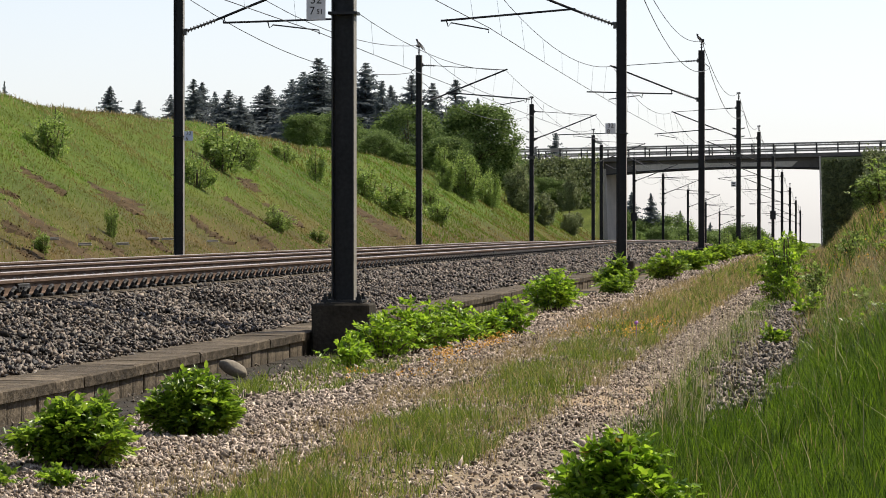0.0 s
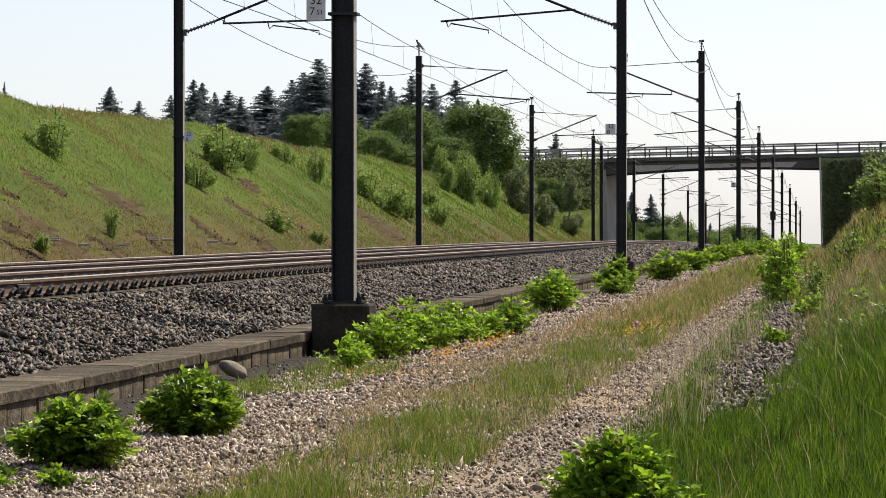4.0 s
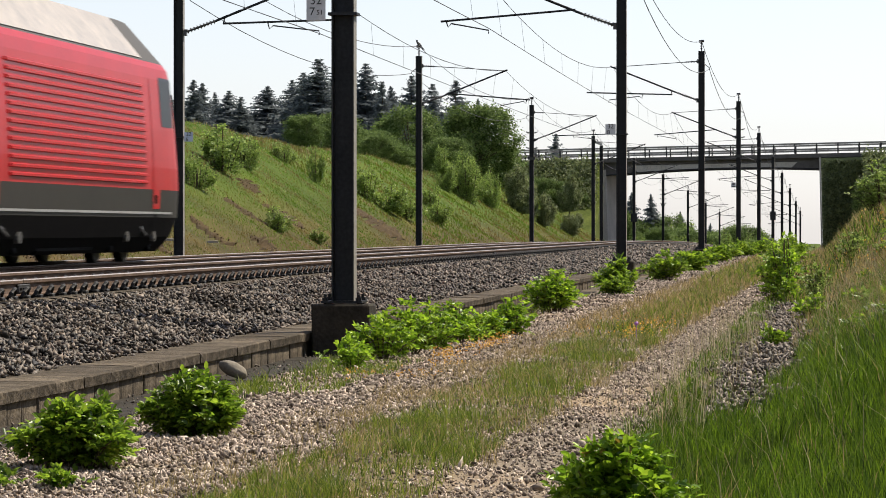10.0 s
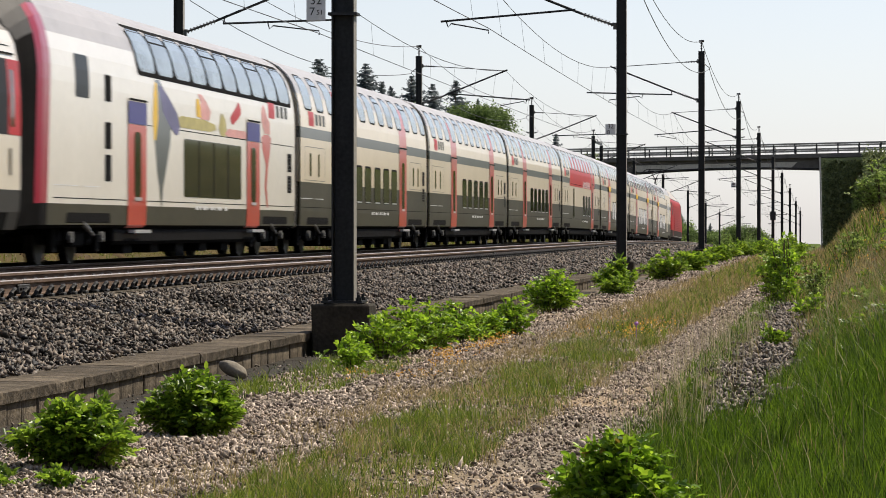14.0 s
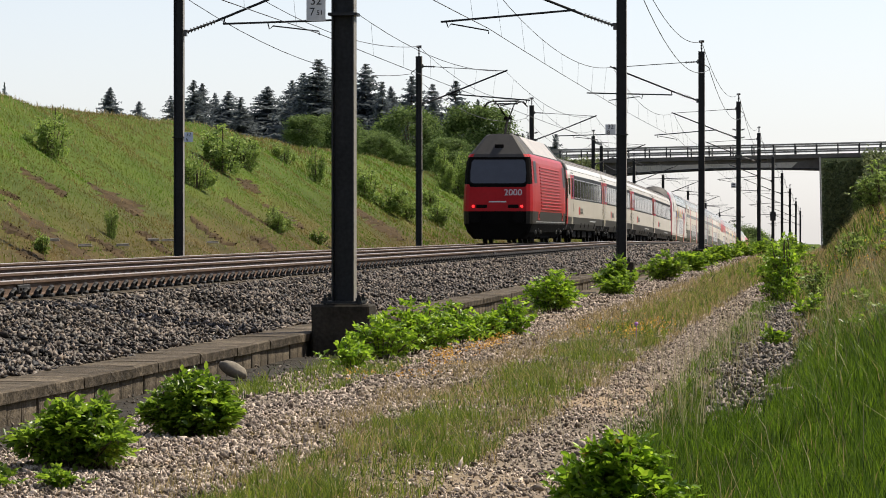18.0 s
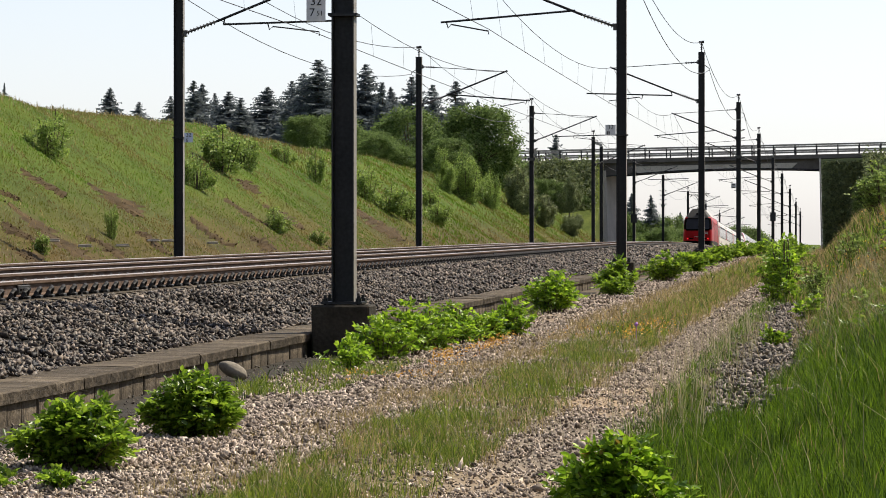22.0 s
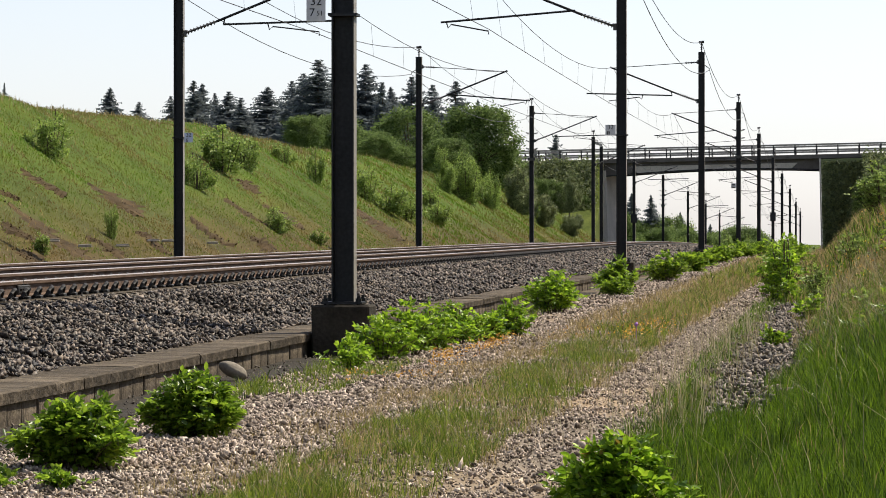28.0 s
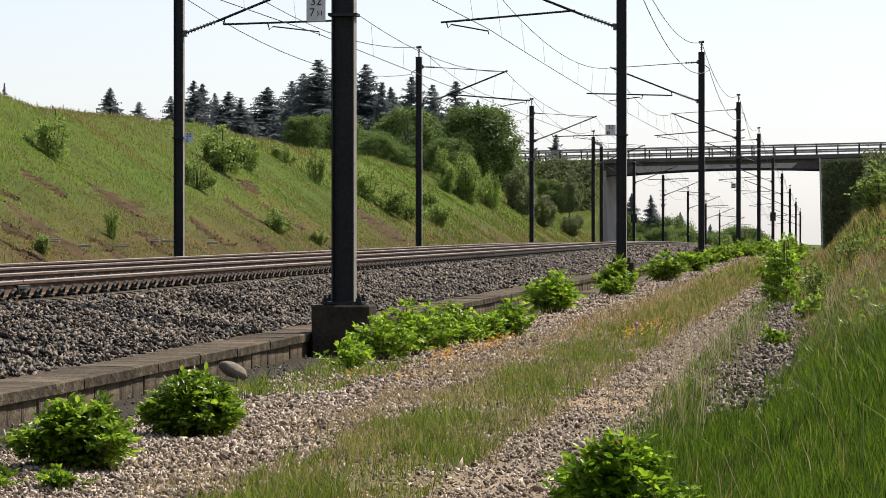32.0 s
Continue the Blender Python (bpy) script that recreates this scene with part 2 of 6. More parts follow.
def bent(bm, pts, r, n=5):
    """A thin bar or wire along a row of points."""
    rings = []
    for i, p in enumerate(pts):
        a, b = Vector(pts[max(i - 1, 0)]), Vector(pts[min(i + 1, len(pts) - 1)])
        q = (b - a).to_track_quat("Z", "Y")
        rings.append([bm.verts.new(Vector(p) + q @ Vector((r * math.cos(k * math.tau / n), r * math.sin(k * math.tau / n), 0))) for k in range(n)])
    for a, b in zip(rings, rings[1:]):
        for k in range(n):
            bm.faces.new((a[k], a[(k + 1) % n], b[(k + 1) % n], b[k]))
    return bm


def loft(bm, rings, mats=None, caps=True):
    """Skin through rings of equal vertex count (open rings); mats: a slot for each strip."""
    vr = [[bm.verts.new(p) for p in ring] for ring in rings]
    for a, b in zip(vr, vr[1:]):
        for k in range(len(a) - 1):
            f = bm.faces.new((a[k], a[k + 1], b[k + 1], b[k]))
            f.material_index = mats[k] if mats else 0
    if caps:
        bm.faces.new(vr[0][::-1])
        bm.faces.new(vr[-1])
    return bm


def text_mesh(name, words, size, material, parent, m, label=""):
    cu = bpy.data.curves.new(name, "FONT")
    cu.body, cu.size, cu.align_x, cu.align_y, cu.extrude = words, size, "CENTER", "CENTER", 0.002
    tmp = bpy.data.objects.new(name, cu)
    me = bpy.data.meshes.new_from_object(tmp)
    bpy.data.objects.remove(tmp)
    me.materials.append(material)
    ob = new(name, me)
    ob.parent, ob.matrix_basis = parent, m
    if label:
        ob["label"] = label
    return ob


# ---- the line: plan and profile ----
NEAR_X, FAR_X = -9.4, -13.7       # track centres; rail top of the near track is z = 0
FAR_Z = -0.06


def drop(y):
    """How far the line lies below its first, level stretch (a vertical curve)."""
    y = np.asarray(y, float)
    c = np.clip(y - 145, 0, 110)
    return 5.3e-5 * c ** 2 + 0.01166 * np.clip(y - 255, 0, 1100) + 0.0063 * np.clip(y - 366, 0, 900)


PROFILE = [(-3000, 9), (-200, 6.5), (-60, 5.7), (-30.5, 5.2), (-28.2, 4.95), (-27.0, 4.4), (-19.2, -0.5), (-18.4, -0.8), (-16.8, -0.75), (-6.2, -0.86),
           (-5.7, -0.84), (-5.1, -0.82), (-4.7, -0.76), (-3.9, -0.76), (-3.1, -0.74), (-2.4, -0.70), (-1.9, -0.73), (-1.5, -0.745), (-1.1, -0.73),
           (-0.6, -0.74), (-0.25, -0.6), (0.2, -0.26), (0.5, -0.02), (1.0, 0.38), (1.5, 0.78), (3, 1.95), (5, 3.3), (8, 4.4), (14, 4.9), (200, 5.5), (3000, 9)]
PX, PZ = np.array([p[0] for p in PROFILE]), np.array([p[1] for p in PROFILE])


def ground_z(x, y):
    x, y = np.asarray(x, float), np.asarray(y, float)
    z = np.interp(x, PX, PZ)
    open_land = np.clip((y - 362) / 30, 0, 1) * 0.93 * np.interp(x, [-72, -45], [0, 1])      # the cutting ends beyond the bridge
    open_land = np.maximum(open_land, np.clip((y - 620) / 60, 0, 1) * 0.95 * np.interp(x, [-320, -220], [0, 1]))
    z = z + (np.minimum(z, -0.7) - z) * open_land
    w = np.interp(x, [-60, -22, 3, 40], [0.0, 1, 1, 0.2])
    w = np.maximum(w, open_land)
    hills = 0.12 * np.sin(y * 0.11 + x * 0.35) + 0.1 * np.sin(y * 0.31 - x * 0.22 + 1) + 0.05 * np.sin(y * 0.83 + x * 0.9)
    z = z + np.clip((y - 55) / 45, 0, 1) * (1 - open_land) * np.interp(x, [-0.7, 0, 1, 3, 40, 80], [0, 0.35, 0.6, 0.8, 0.8, 0])
    bank = np.interp(x, [-40, -27, -20, -18, -0.2, 1.5], [1, 1, 0.7, 0, 0, 0.9])
    small = 0.012 * np.sin(y * 2.1 + x * 3.3) + 0.012 * np.sin(y * 3.7 - x * 4.1)
    return z - drop(y) * w + hills * bank * (1 - open_land) + small


def ramp_ground():
    """Earth, straw, gravel and turf, in strips along the line, with ragged borders."""
    m = mat("ground_earth_and_turf", (1, 1, 1), 0.95, 0, 0.35, 0.25, 14, 0.8, 18, tint_by="patch")
    nd, ln = m.node_tree.nodes, m.node_tree.links
    geo, sep = nd.new("ShaderNodeNewGeometry"), nd.new("ShaderNodeSeparateXYZ")
    ln.new(geo.outputs["Position"], sep.inputs[0])
    no = nd.new("ShaderNodeTexNoise")
    no.inputs["Scale"].default_value, no.inputs["Detail"].default_value = 0.9, 6
    ln.new(geo.outputs["Position"], no.inputs["Vector"])
    sc = nd.new("ShaderNodeMath")
    sc.operation, sc.inputs[1].default_value, sc.inputs[2].default_value = "MULTIPLY_ADD", 1.6, -0.8
    ln.new(no.outputs["Fac"], sc.inputs[0])
    ad = nd.new("ShaderNodeMath")
    ad.operation = "ADD"
    ln.new(sep.outputs["X"], ad.inputs[0])
    ln.new(sc.outputs[0], ad.inputs[1])
    mr = nd.new("ShaderNodeMapRange")
    mr.inputs["From Min"].default_value, mr.inputs["From Max"].default_value = -30, 10
    ln.new(ad.outputs[0], mr.inputs["Value"])
    cr = nd.new("ShaderNodeValToRGB")
    ln.new(mr.outputs[0], cr.inputs[0])
    green, brown, gravel, dark, straw = (0.05, 0.068, 0.008, 1), (0.07, 0.045, 0.025, 1), (0.22, 0.182, 0.138, 1), (0.13, 0.12, 0.1, 1), (0.15, 0.12, 0.06, 1)
    turf = (0.06, 0.095, 0.011, 1)
    stops = [(-30, turf), (-23.5, turf), (-20.5, (0.07, 0.062, 0.02, 1)), (-18.2, brown), (-6.2, dark), (-5.2, (0.1, 0.085, 0.065, 1)), (-4.7, gravel), (-3.3, gravel),
             (-2.9, straw), (-2.1, (0.16, 0.135, 0.08, 1)), (-1.9, gravel), (-1.25, gravel), (-0.95, (0.12, 0.11, 0.06, 1)),
             (-0.4, (0.055, 0.046, 0.034, 1)), (0.0, (0.07, 0.075, 0.025, 1)), (10, green)]
    el = cr.color_ramp.elements
    while len(el) < len(stops):
        el.new(0.5)
    for e, (x, c) in zip(el, stops):
        e.position, e.color = (x + 30) / 40, c
    mixn = [n for n in nd if n.bl_idname == "ShaderNodeMix"][0]
    ln.new(cr.outputs[0], mixn.inputs[6])
    dry = nd.new("ShaderNodeVectorMath")
    dry.operation, dry.inputs[1].default_value = "MULTIPLY", (1.1, 1.0, 0.85)
    ln.new(cr.outputs[0], dry.inputs[0])
    ln.new(dry.outputs[0], mixn.inputs[7])
    return m


M_ground = ramp_ground()
M_turf = mat("rough_turf_dark", (0.06, 0.095, 0.012), 0.95, 0, 0.4, 0.5, 6, 0.8, 8, tint=(0.11, 0.12, 0.028))


def build_ground():
    xs = np.unique(np.concatenate([np.linspace(-3000, -200, 5), np.linspace(-200, -60, 6), np.linspace(-60, -30, 8), np.linspace(-30, -16, 36), np.linspace(-16, -6, 8),
                                   np.linspace(-6, 4, 60), np.linspace(4, 15, 12), np.linspace(15, 200, 8), np.linspace(200, 3000, 5)]))
    ys = np.unique(np.concatenate([np.linspace(-1200, -50, 8), np.linspace(-50, 12, 12), np.linspace(12, 60, 160), np.linspace(60, 160, 140), np.linspace(160, 480, 110), np.linspace(480, 1200, 20), np.linspace(1200, 4500, 6)]))
    X, Y = np.meshgrid(xs, ys)
    Z = ground_z(X, Y)
    V = np.stack([X, Y, Z], -1).reshape(-1, 3)
    nx, ny = len(xs), len(ys)
    i = (np.arange(ny - 1)[:, None] * nx + np.arange(nx - 1)[None]).ravel()
    T = np.concatenate([np.stack([i, i + 1, i + nx + 1], 1), np.stack([i, i + nx + 1, i + nx], 1)])
    tagged(new("ground", tri_mesh("ground", V, T, M_ground, True)), "grassy cutting with a stony farm track of pale gravel", "ground", kind="structure")


build_ground()

BED = [(-17.0, -0.78), (-15.9, -0.32), (-15.2, -0.25), (-12.2, -0.25), (-11.5, -0.26), (-8.5, -0.275), (-8.0, -0.255), (-7.6, -0.275), (-6.16, -0.57), (-6.16, -0.9)]
BX, BZ = np.array([p[0] for p in BED[:-1]]), np.array([p[1] for p in BED[:-1]])


def bed_z(x, y):
    x, y = np.asarray(x, float), np.asarray(y, float)
    heap = 0.1 * np.exp(-((x + 7.1) / 0.5) ** 2 - ((y - 43.6) / 0.9) ** 2) - 0.07 * np.exp(-((x + 7.0) / 0.5) ** 2 - ((y - 41.6) / 0.7) ** 2)
    return heap + np.interp(x, BX, BZ) - drop(y) + 0.02 * np.sin(np.asarray(y) * 1.7 + np.asarray(x) * 2) + 0.012 * np.sin(np.asarray(y) * 4.3)


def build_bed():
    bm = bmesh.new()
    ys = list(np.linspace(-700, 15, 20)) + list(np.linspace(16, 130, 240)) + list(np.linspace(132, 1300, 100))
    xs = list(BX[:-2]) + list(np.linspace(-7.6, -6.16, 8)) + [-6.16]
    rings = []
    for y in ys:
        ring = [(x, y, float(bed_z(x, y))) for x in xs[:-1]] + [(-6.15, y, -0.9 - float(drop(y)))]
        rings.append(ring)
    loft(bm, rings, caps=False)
    return tagged(part("ballast_bed", bm, M_bed), "ballast bed under two tracks, near-black as shade between its stones", "ballast", kind="structure")


build_bed()

# rails
RAILP = [(-0.075, -0.172), (-0.075, -0.16), (-0.012, -0.145), (-0.01, -0.05), (-0.036, -0.038), (-0.036, -0.008), (-0.03, 0), (0.03, 0), (0.036, -0.008),
         (0.036, -0.038), (0.01, -0.05), (0.012, -0.145), (0.075, -0.16), (0.075, -0.172)]
RAIL_YS = list(np.linspace(-700, 10, 24)) + list(np.linspace(12, 200, 64)) + list(np.linspace(205, 1300, 90))


def rail(x, z0):
    bm = bmesh.new()
    loft(bm, [[(x + px, y, z0 + pz - float(drop(y))) for px, pz in RAILP] for y in RAIL_YS], mats=[0, 0, 0, 0, 0, 1, 1, 1, 0, 0, 0, 0, 0], caps=False)
    ob = part("rail", bm, [M_rail_side, M_rail_top])
    return tagged(ob, "long steel rail with polished head and rusty web", "rail", "rails of the two tracks", "structure")


for cx, z0 in ((NEAR_X, 0), (FAR_X, FAR_Z)):
    for sx in (-0.7535, 0.7535):
        rail(cx + sx, z0)

# ---- edging of the ballast: slabs on upright panels ----


def build_edging():
    top = tagged(new("ballast_edging"), "low weathered concrete retaining edge beside the ballast", "retaining wall", kind="structure")
    me_slabs = []
    wob = random.Random(8)
    for k in range(4):
        bm = bmesh.new()
        ys = [0.003, 0.12, 0.25, 0.4, 0.52, 0.66, 0.78, 0.9, 0.997]
        loft(bm, [[(-0.29, y, -0.035), (-0.29, y, 0.055 + wob.uniform(-0.004, 0.004)), (0.1, y, 0.055 + wob.uniform(-0.003, 0.003)), (0.272 + wob.uniform(-0.003, 0.002), y, 0.055 + wob.uniform(-0.003, 0.002)),
                   (0.29 + wob.uniform(-0.003, 0.003), y, 0.042 + wob.uniform(-0.004, 0.002)), (0.288 + wob.uniform(-0.004, 0.003), y, 0.0), (0.285, y, -0.035), (-0.29, y, -0.035)] for y in ys])
        bmesh.ops.recalc_face_normals(bm, faces=bm.faces)
        me_slabs.append(part("tmp", bm, M_conc).data)
    bm = box(bmesh.new(), -0.06, 0.06, 0.006, 0.494, 0, 0.236, 0.008)
    me_panel = part("tmp", bm, M_conc).data
    for o in [o for o in scene.objects if o.name.startswith("tmp")]:
        bpy.data.objects.remove(o)
    rng = random.Random(4)
    n = 0
    for i in range(112):
        y = 18 + i
        z = -0.558 - float(drop(y))
        share("slab", me_slabs[i % 4], top, pose(-5.89 + rng.uniform(-0.005, 0.005), y, z - 0.055 + rng.uniform(-0.003, 0.003), 0, rng.uniform(-0.4, 0.4), rng.uniform(-0.1, 0.1)))
        for k in (0, 0.5):
            share("panel", me_panel, top, pose(-5.692 + rng.uniform(-0.006, 0.006), y + k, z - 0.292, 0, rng.uniform(-1.5, 1.5), rng.uniform(-0.4, 0.4)))
    bm = bmesh.new()
    loft(bm, [[(-6.2, y, -0.563 - float(drop(y))), (-5.6, y, -0.558 - float(drop(y))), (-5.6, y, -0.645 - float(drop(y))), (-5.66, y, -0.645 - float(drop(y))), (-5.66, y, -0.95 - float(drop(y)))]
              for y in [130, 145, 160, 180, 200, 220, 255, 300, 400, 600]])
    part("edging_run", bm, M_conc, top)
    bm = bmesh.new()
    loft(bm, [[(-6.2, y, -0.563), (-5.6, y, -0.558), (-5.6, y, -0.645), (-5.66, y, -0.645), (-5.66, y, -0.95)] for y in [-300, 0, 18]])
    part("edging_run", bm, M_conc, top)
    # cable duct covers at the foot of the edging
    duct = tagged(new("cable_duct_cover"), "flat dark concrete cable duct covers at the foot of the edging", "duct", kind="structure")
    me = part("tmp", box(bmesh.new(), -0.27, 0.27, 0.004, 0.996, 0, 0.05, 0.01), M_conc_dark).data
    bpy.data.objects.remove(scene.objects["tmp"])
    for i in range(60):
        y = 18 + i
        if 38.0 < y + 0.5 < 40:
            continue
        share("cover", me, duct, pose(-5.38 + rng.uniform(-0.01, 0.01), y, -0.852, 0, rng.uniform(-1, 1), rng.uniform(-0.3, 0.3)))


# ---- catenary masts ----
NEAR_S = [-12.51, 38.99, 89.45, 141.76, 194.13, 243.49, 295.64, 342.56, 397.77, 452.45, 504.4]
FAR_S = [-13.5, 39.0, 91.51, 144.77, 198.52, 248.71, 298.39, 348.02, 405.56, 459.93, 513.42]
NEAR_MX, FAR_MX = -5.27, -16.57
K = 0.904      # size of the arms and column against the first survey


def up(z):
    return CAMZ + (z - CAMZ) * K


def h_column(bm, w, d, tf, tw, z0, z1):
    pts = [(-w, -d), (w, -d), (w, -d + tf), (tw, -d + tf), (tw, d - tf), (w, d - tf), (w, d), (-w, d), (-w, d - tf), (-tw, d - tf), (-tw, -d + tf), (-w, -d + tf)]
    pts = [(y, -x) for x, y in pts]      # flanges face across the track
    lo, hi = [bm.verts.new((x, y, z0)) for x, y in pts], [bm.verts.new((x, y, z1)) for x, y in pts]
    for k in range(12):
        bm.faces.new((lo[k], lo[(k + 1) % 12], hi[(k + 1) % 12], hi[k]))
    bm.faces.new(hi)
    bmesh.ops.recalc_face_normals(bm, faces=bm.faces)
    bm.normal_update()
    for f in bm.faces:      # outer flange faces get the paler copy, sunlight put into the colour
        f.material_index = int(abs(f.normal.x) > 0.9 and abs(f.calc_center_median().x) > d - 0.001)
    return bm


def insulator(bm, p0, p1, r):
    p0, p1 = Vector(p0), Vector(p1)
    n = max(4, int((p1 - p0).length / 0.085))
    rod(bm, p0, p1, r * 0.4, n=6)
    for k in range(n):
        a, b = p0.lerp(p1, (k + 0.2) / n), p0.lerp(p1, (k + 0.65) / n)
        rod(bm, a, b, r, r * 0.45, 8)
    return bm


def mast(x, y, d, outer, zrail, sign=None):
    """A steel H mast on its footing; d: side to which the arm reaches; outer: the steady arm hangs at the tube's end."""
    z = zrail - float(drop(y))
    m = thing("catenary_mast", pose(x, y, z), "dark steel H-section catenary mast with cantilever arm beside the track", "catenary mast", "catenary masts along the line")
    part("column", h_column(bmesh.new(), 0.12, 0.12, 0.018, 0.006, -0.27, up(8.07)), [M_steel, M_zinc_and_lit], m)
    bm = bmesh.new()
    box(bm, -0.31, 0.31, -0.31, 0.31, -1.2, -0.285, 0.02)
    part("footing", bm, M_conc_dark, m, "dark concrete footing block")
    bm = box(bmesh.new(), -0.22, 0.22, -0.22, 0.22, -0.275, -0.25)
    part("base_plate", bm, M_steel, m)
    for bx in (-0.18, 0.18):
        for by in (-0.18, 0.18):
            bm = rod(bmesh.new(), (bx, by, -0.32), (bx, by, -0.18), 0.018, n=6)
            rod(bm, (bx, by, -0.25), (bx, by, -0.215), 0.034, n=6)
            part("anchor_bolt", bm, M_steel, m)
    bm = rod(bmesh.new(), (0, 0, up(8.07)), (0, 0, up(8.2)), 0.025)
    insulator(bm, (0, 0, up(8.16)), (0, 0, up(8.44)), 0.06)
    rod(bm, (-0.1, 0, up(8.48)), (0.1, 0, up(8.5)), 0.05)
    part("top_insulator", bm, M_insul, m)
    # stay, strut, registration tube and steady arm
    bm = insulator(bmesh.new(), (d * 0.16, 0, up(7.63)), (d * 0.651, 0, up(7.6)), 0.05)
    box(bm, d * 0.1, d * 0.17, -0.06, 0.06, up(7.55), up(7.72))
    part("stay_insulator", bm, M_insul, m)
    part("stay", rod(bmesh.new(), (d * 0.651, 0, up(7.6)), (d * 3.480, 0, up(7.4)), 0.014, n=6), M_steel, m)
    bm = insulator(bmesh.new(), (d * 0.2, 0, up(6.0)), (d * 0.949, 0, up(6.3)), 0.065)
    box(bm, d * 0.1, d * 0.2, -0.07, 0.07, up(5.88), up(6.06))
    part("strut_insulator", bm, M_insul, m)
    part("strut", rod(bmesh.new(), (d * 0.949, 0, up(6.3)), (d * 3.526, 0, up(7.44)), 0.032, n=8), M_steel, m)
    z0, z1 = (up(6.42), up(6.12)) if outer else (up(6.22), up(6.32))
    part("registration_tube", rod(bmesh.new(), (d * 1.130, 0, z0), (d * 4.430, 0, z1), 0.026, n=8), M_steel, m)
    part("hanger", rod(bmesh.new(), (d * 1.130, 0, z0), (d * 1.175, 0, up(6.4)), 0.018, n=6), M_steel, m)
    if outer:
        bm = bent(bmesh.new(), [(d * 4.294, 0, z1), (d * 4.249, 0, z1 - 0.14), (d * 4.176, 0, z1 - 0.05), (d * 3.254, 0, z1 - 0.22), (d * 3.254, 0, z1 - 0.3)], 0.018)
    else:
        bm = bent(bmesh.new(), [(d * 2.260, 0, z0 + 0.03), (d * 2.305, 0, z0 - 0.14), (d * 2.396, 0, z0 - 0.06), (d * 3.571, 0, z0 - 0.2), (d * 3.571, 0, z0 - 0.3)], 0.018)
    part("steady_arm", bm, M_steel, m)
    bm = bent(bmesh.new(), [(d * (-0.13), 0, up(7.5)), (d * (-0.3), 0, up(7.36)), (d * (-0.3), 0, up(7.3))], 0.016)
    part("feeder_bracket", bm, M_steel, m)
    part("band", box(bmesh.new(), -0.155, 0.155, -0.14, 0.14, 2.8, 2.83), M_steel, m)
    if sign:
        plate = part("sign_plate", box(bmesh.new(), sign[0], sign[1], -0.15, -0.142, sign[2], sign[3], 0.003), sign[5], m, "small kilometre plate")
        cx, cz = (sign[0] + sign[1]) / 2, (sign[2] + sign[3]) / 2
        w = sign[1] - sign[0]
        if not sign[4]:
            for zz in (0.05, -0.08):
                part("lettering_bar", box(bmesh.new(), cx - w * 0.3, cx + w * 0.3, -0.156, -0.151, cz + zz - 0.03, cz + zz + 0.035), M_black, plate)
        else:
            text_mesh("lettering", sign[4][0], w * 0.62, M_black, plate, pose(cx, -0.153, cz + w * 0.28, 90))
            text_mesh("lettering", sign[4][1], w * 0.6, M_black, plate, pose(cx - w * 0.2, -0.153, cz - w * 0.3, 90))
            text_mesh("lettering", sign[4][2], w * 0.36, M_black, plate, pose(cx + w * 0.2, -0.153, cz - w * 0.34, 90))
    return m


def clamp_box(x, y, z, dx, w, h):
    bm = box(bmesh.new(), dx - w / 2, dx + w / 2, -0.25, -0.14, 0, h, 0.01)
    ob = part("mast_box", bm, M_steel)
    ob.matrix_basis = pose(x, y, z)
    return tagged(ob, "small grey equipment box fixed on a catenary mast", "equipment box")


def sag(p0, p1, s, n=14):
    p0, p1 = Vector(p0), Vector(p1)
    return [p0.lerp(p1, k / n) - Vector((0, 0, 4 * s * (k / n) * (1 - k / n))) for k in range(n + 1)]


def wires(side):
    S, mx, d, zr = (NEAR_S, NEAR_MX, -1, 0.02) if side == "near" else (FAR_S, FAR_MX, 1, FAR_Z + 0.09)
    for i in range(len(S) - 1):
        y0, y1 = S[i], S[i + 1]
        za, zb = zr - float(drop(y0)), zr - float(drop(y1))
        even = (i % 2 == 0) == (side == "near")
        r0, r1 = (3.25, 3.57) if even else (3.57, 3.25)
        span = tagged(new("catenary_span"), "overhead contact line span with messenger wire and droppers", "overhead wire", "spans of overhead line")
        mes = sag((mx + d * 3.43, y0, za + up(7.42)), (mx + d * 3.43, y1, zb + up(7.42)), 0.73 if side == "near" else 0.66)
        con = sag((mx + d * r0, y0, za + up(5.93)), (mx + d * r1, y1, zb + up(5.93)), 0.03)
        part("messenger_wire", bent(bmesh.new(), mes, 0.011, 4), M_wire, span)
        part("contact_wire", bent(bmesh.new(), con, 0.011, 4), M_wire, span)
        for k in range(1, 14, 2):
            part("dropper", rod(bmesh.new(), con[k], mes[k], 0.0035, n=4), M_wire, span)
        for nm, px, pz, s in (("earth_wire", 0, up(8.5), 0.86 if side == "near" else 0.8), ("feeder_wire", -d * 0.3, up(7.3), 0.9 if side == "near" else 0.8)):
            w = part(nm, bent(bmesh.new(), sag((mx + px, y0, za + pz), (mx + px, y1, zb + pz), s), 0.012, 4), M_wire)
            tagged(w, "thin sagging wire between mast tops", "wire", "wires along the masts")


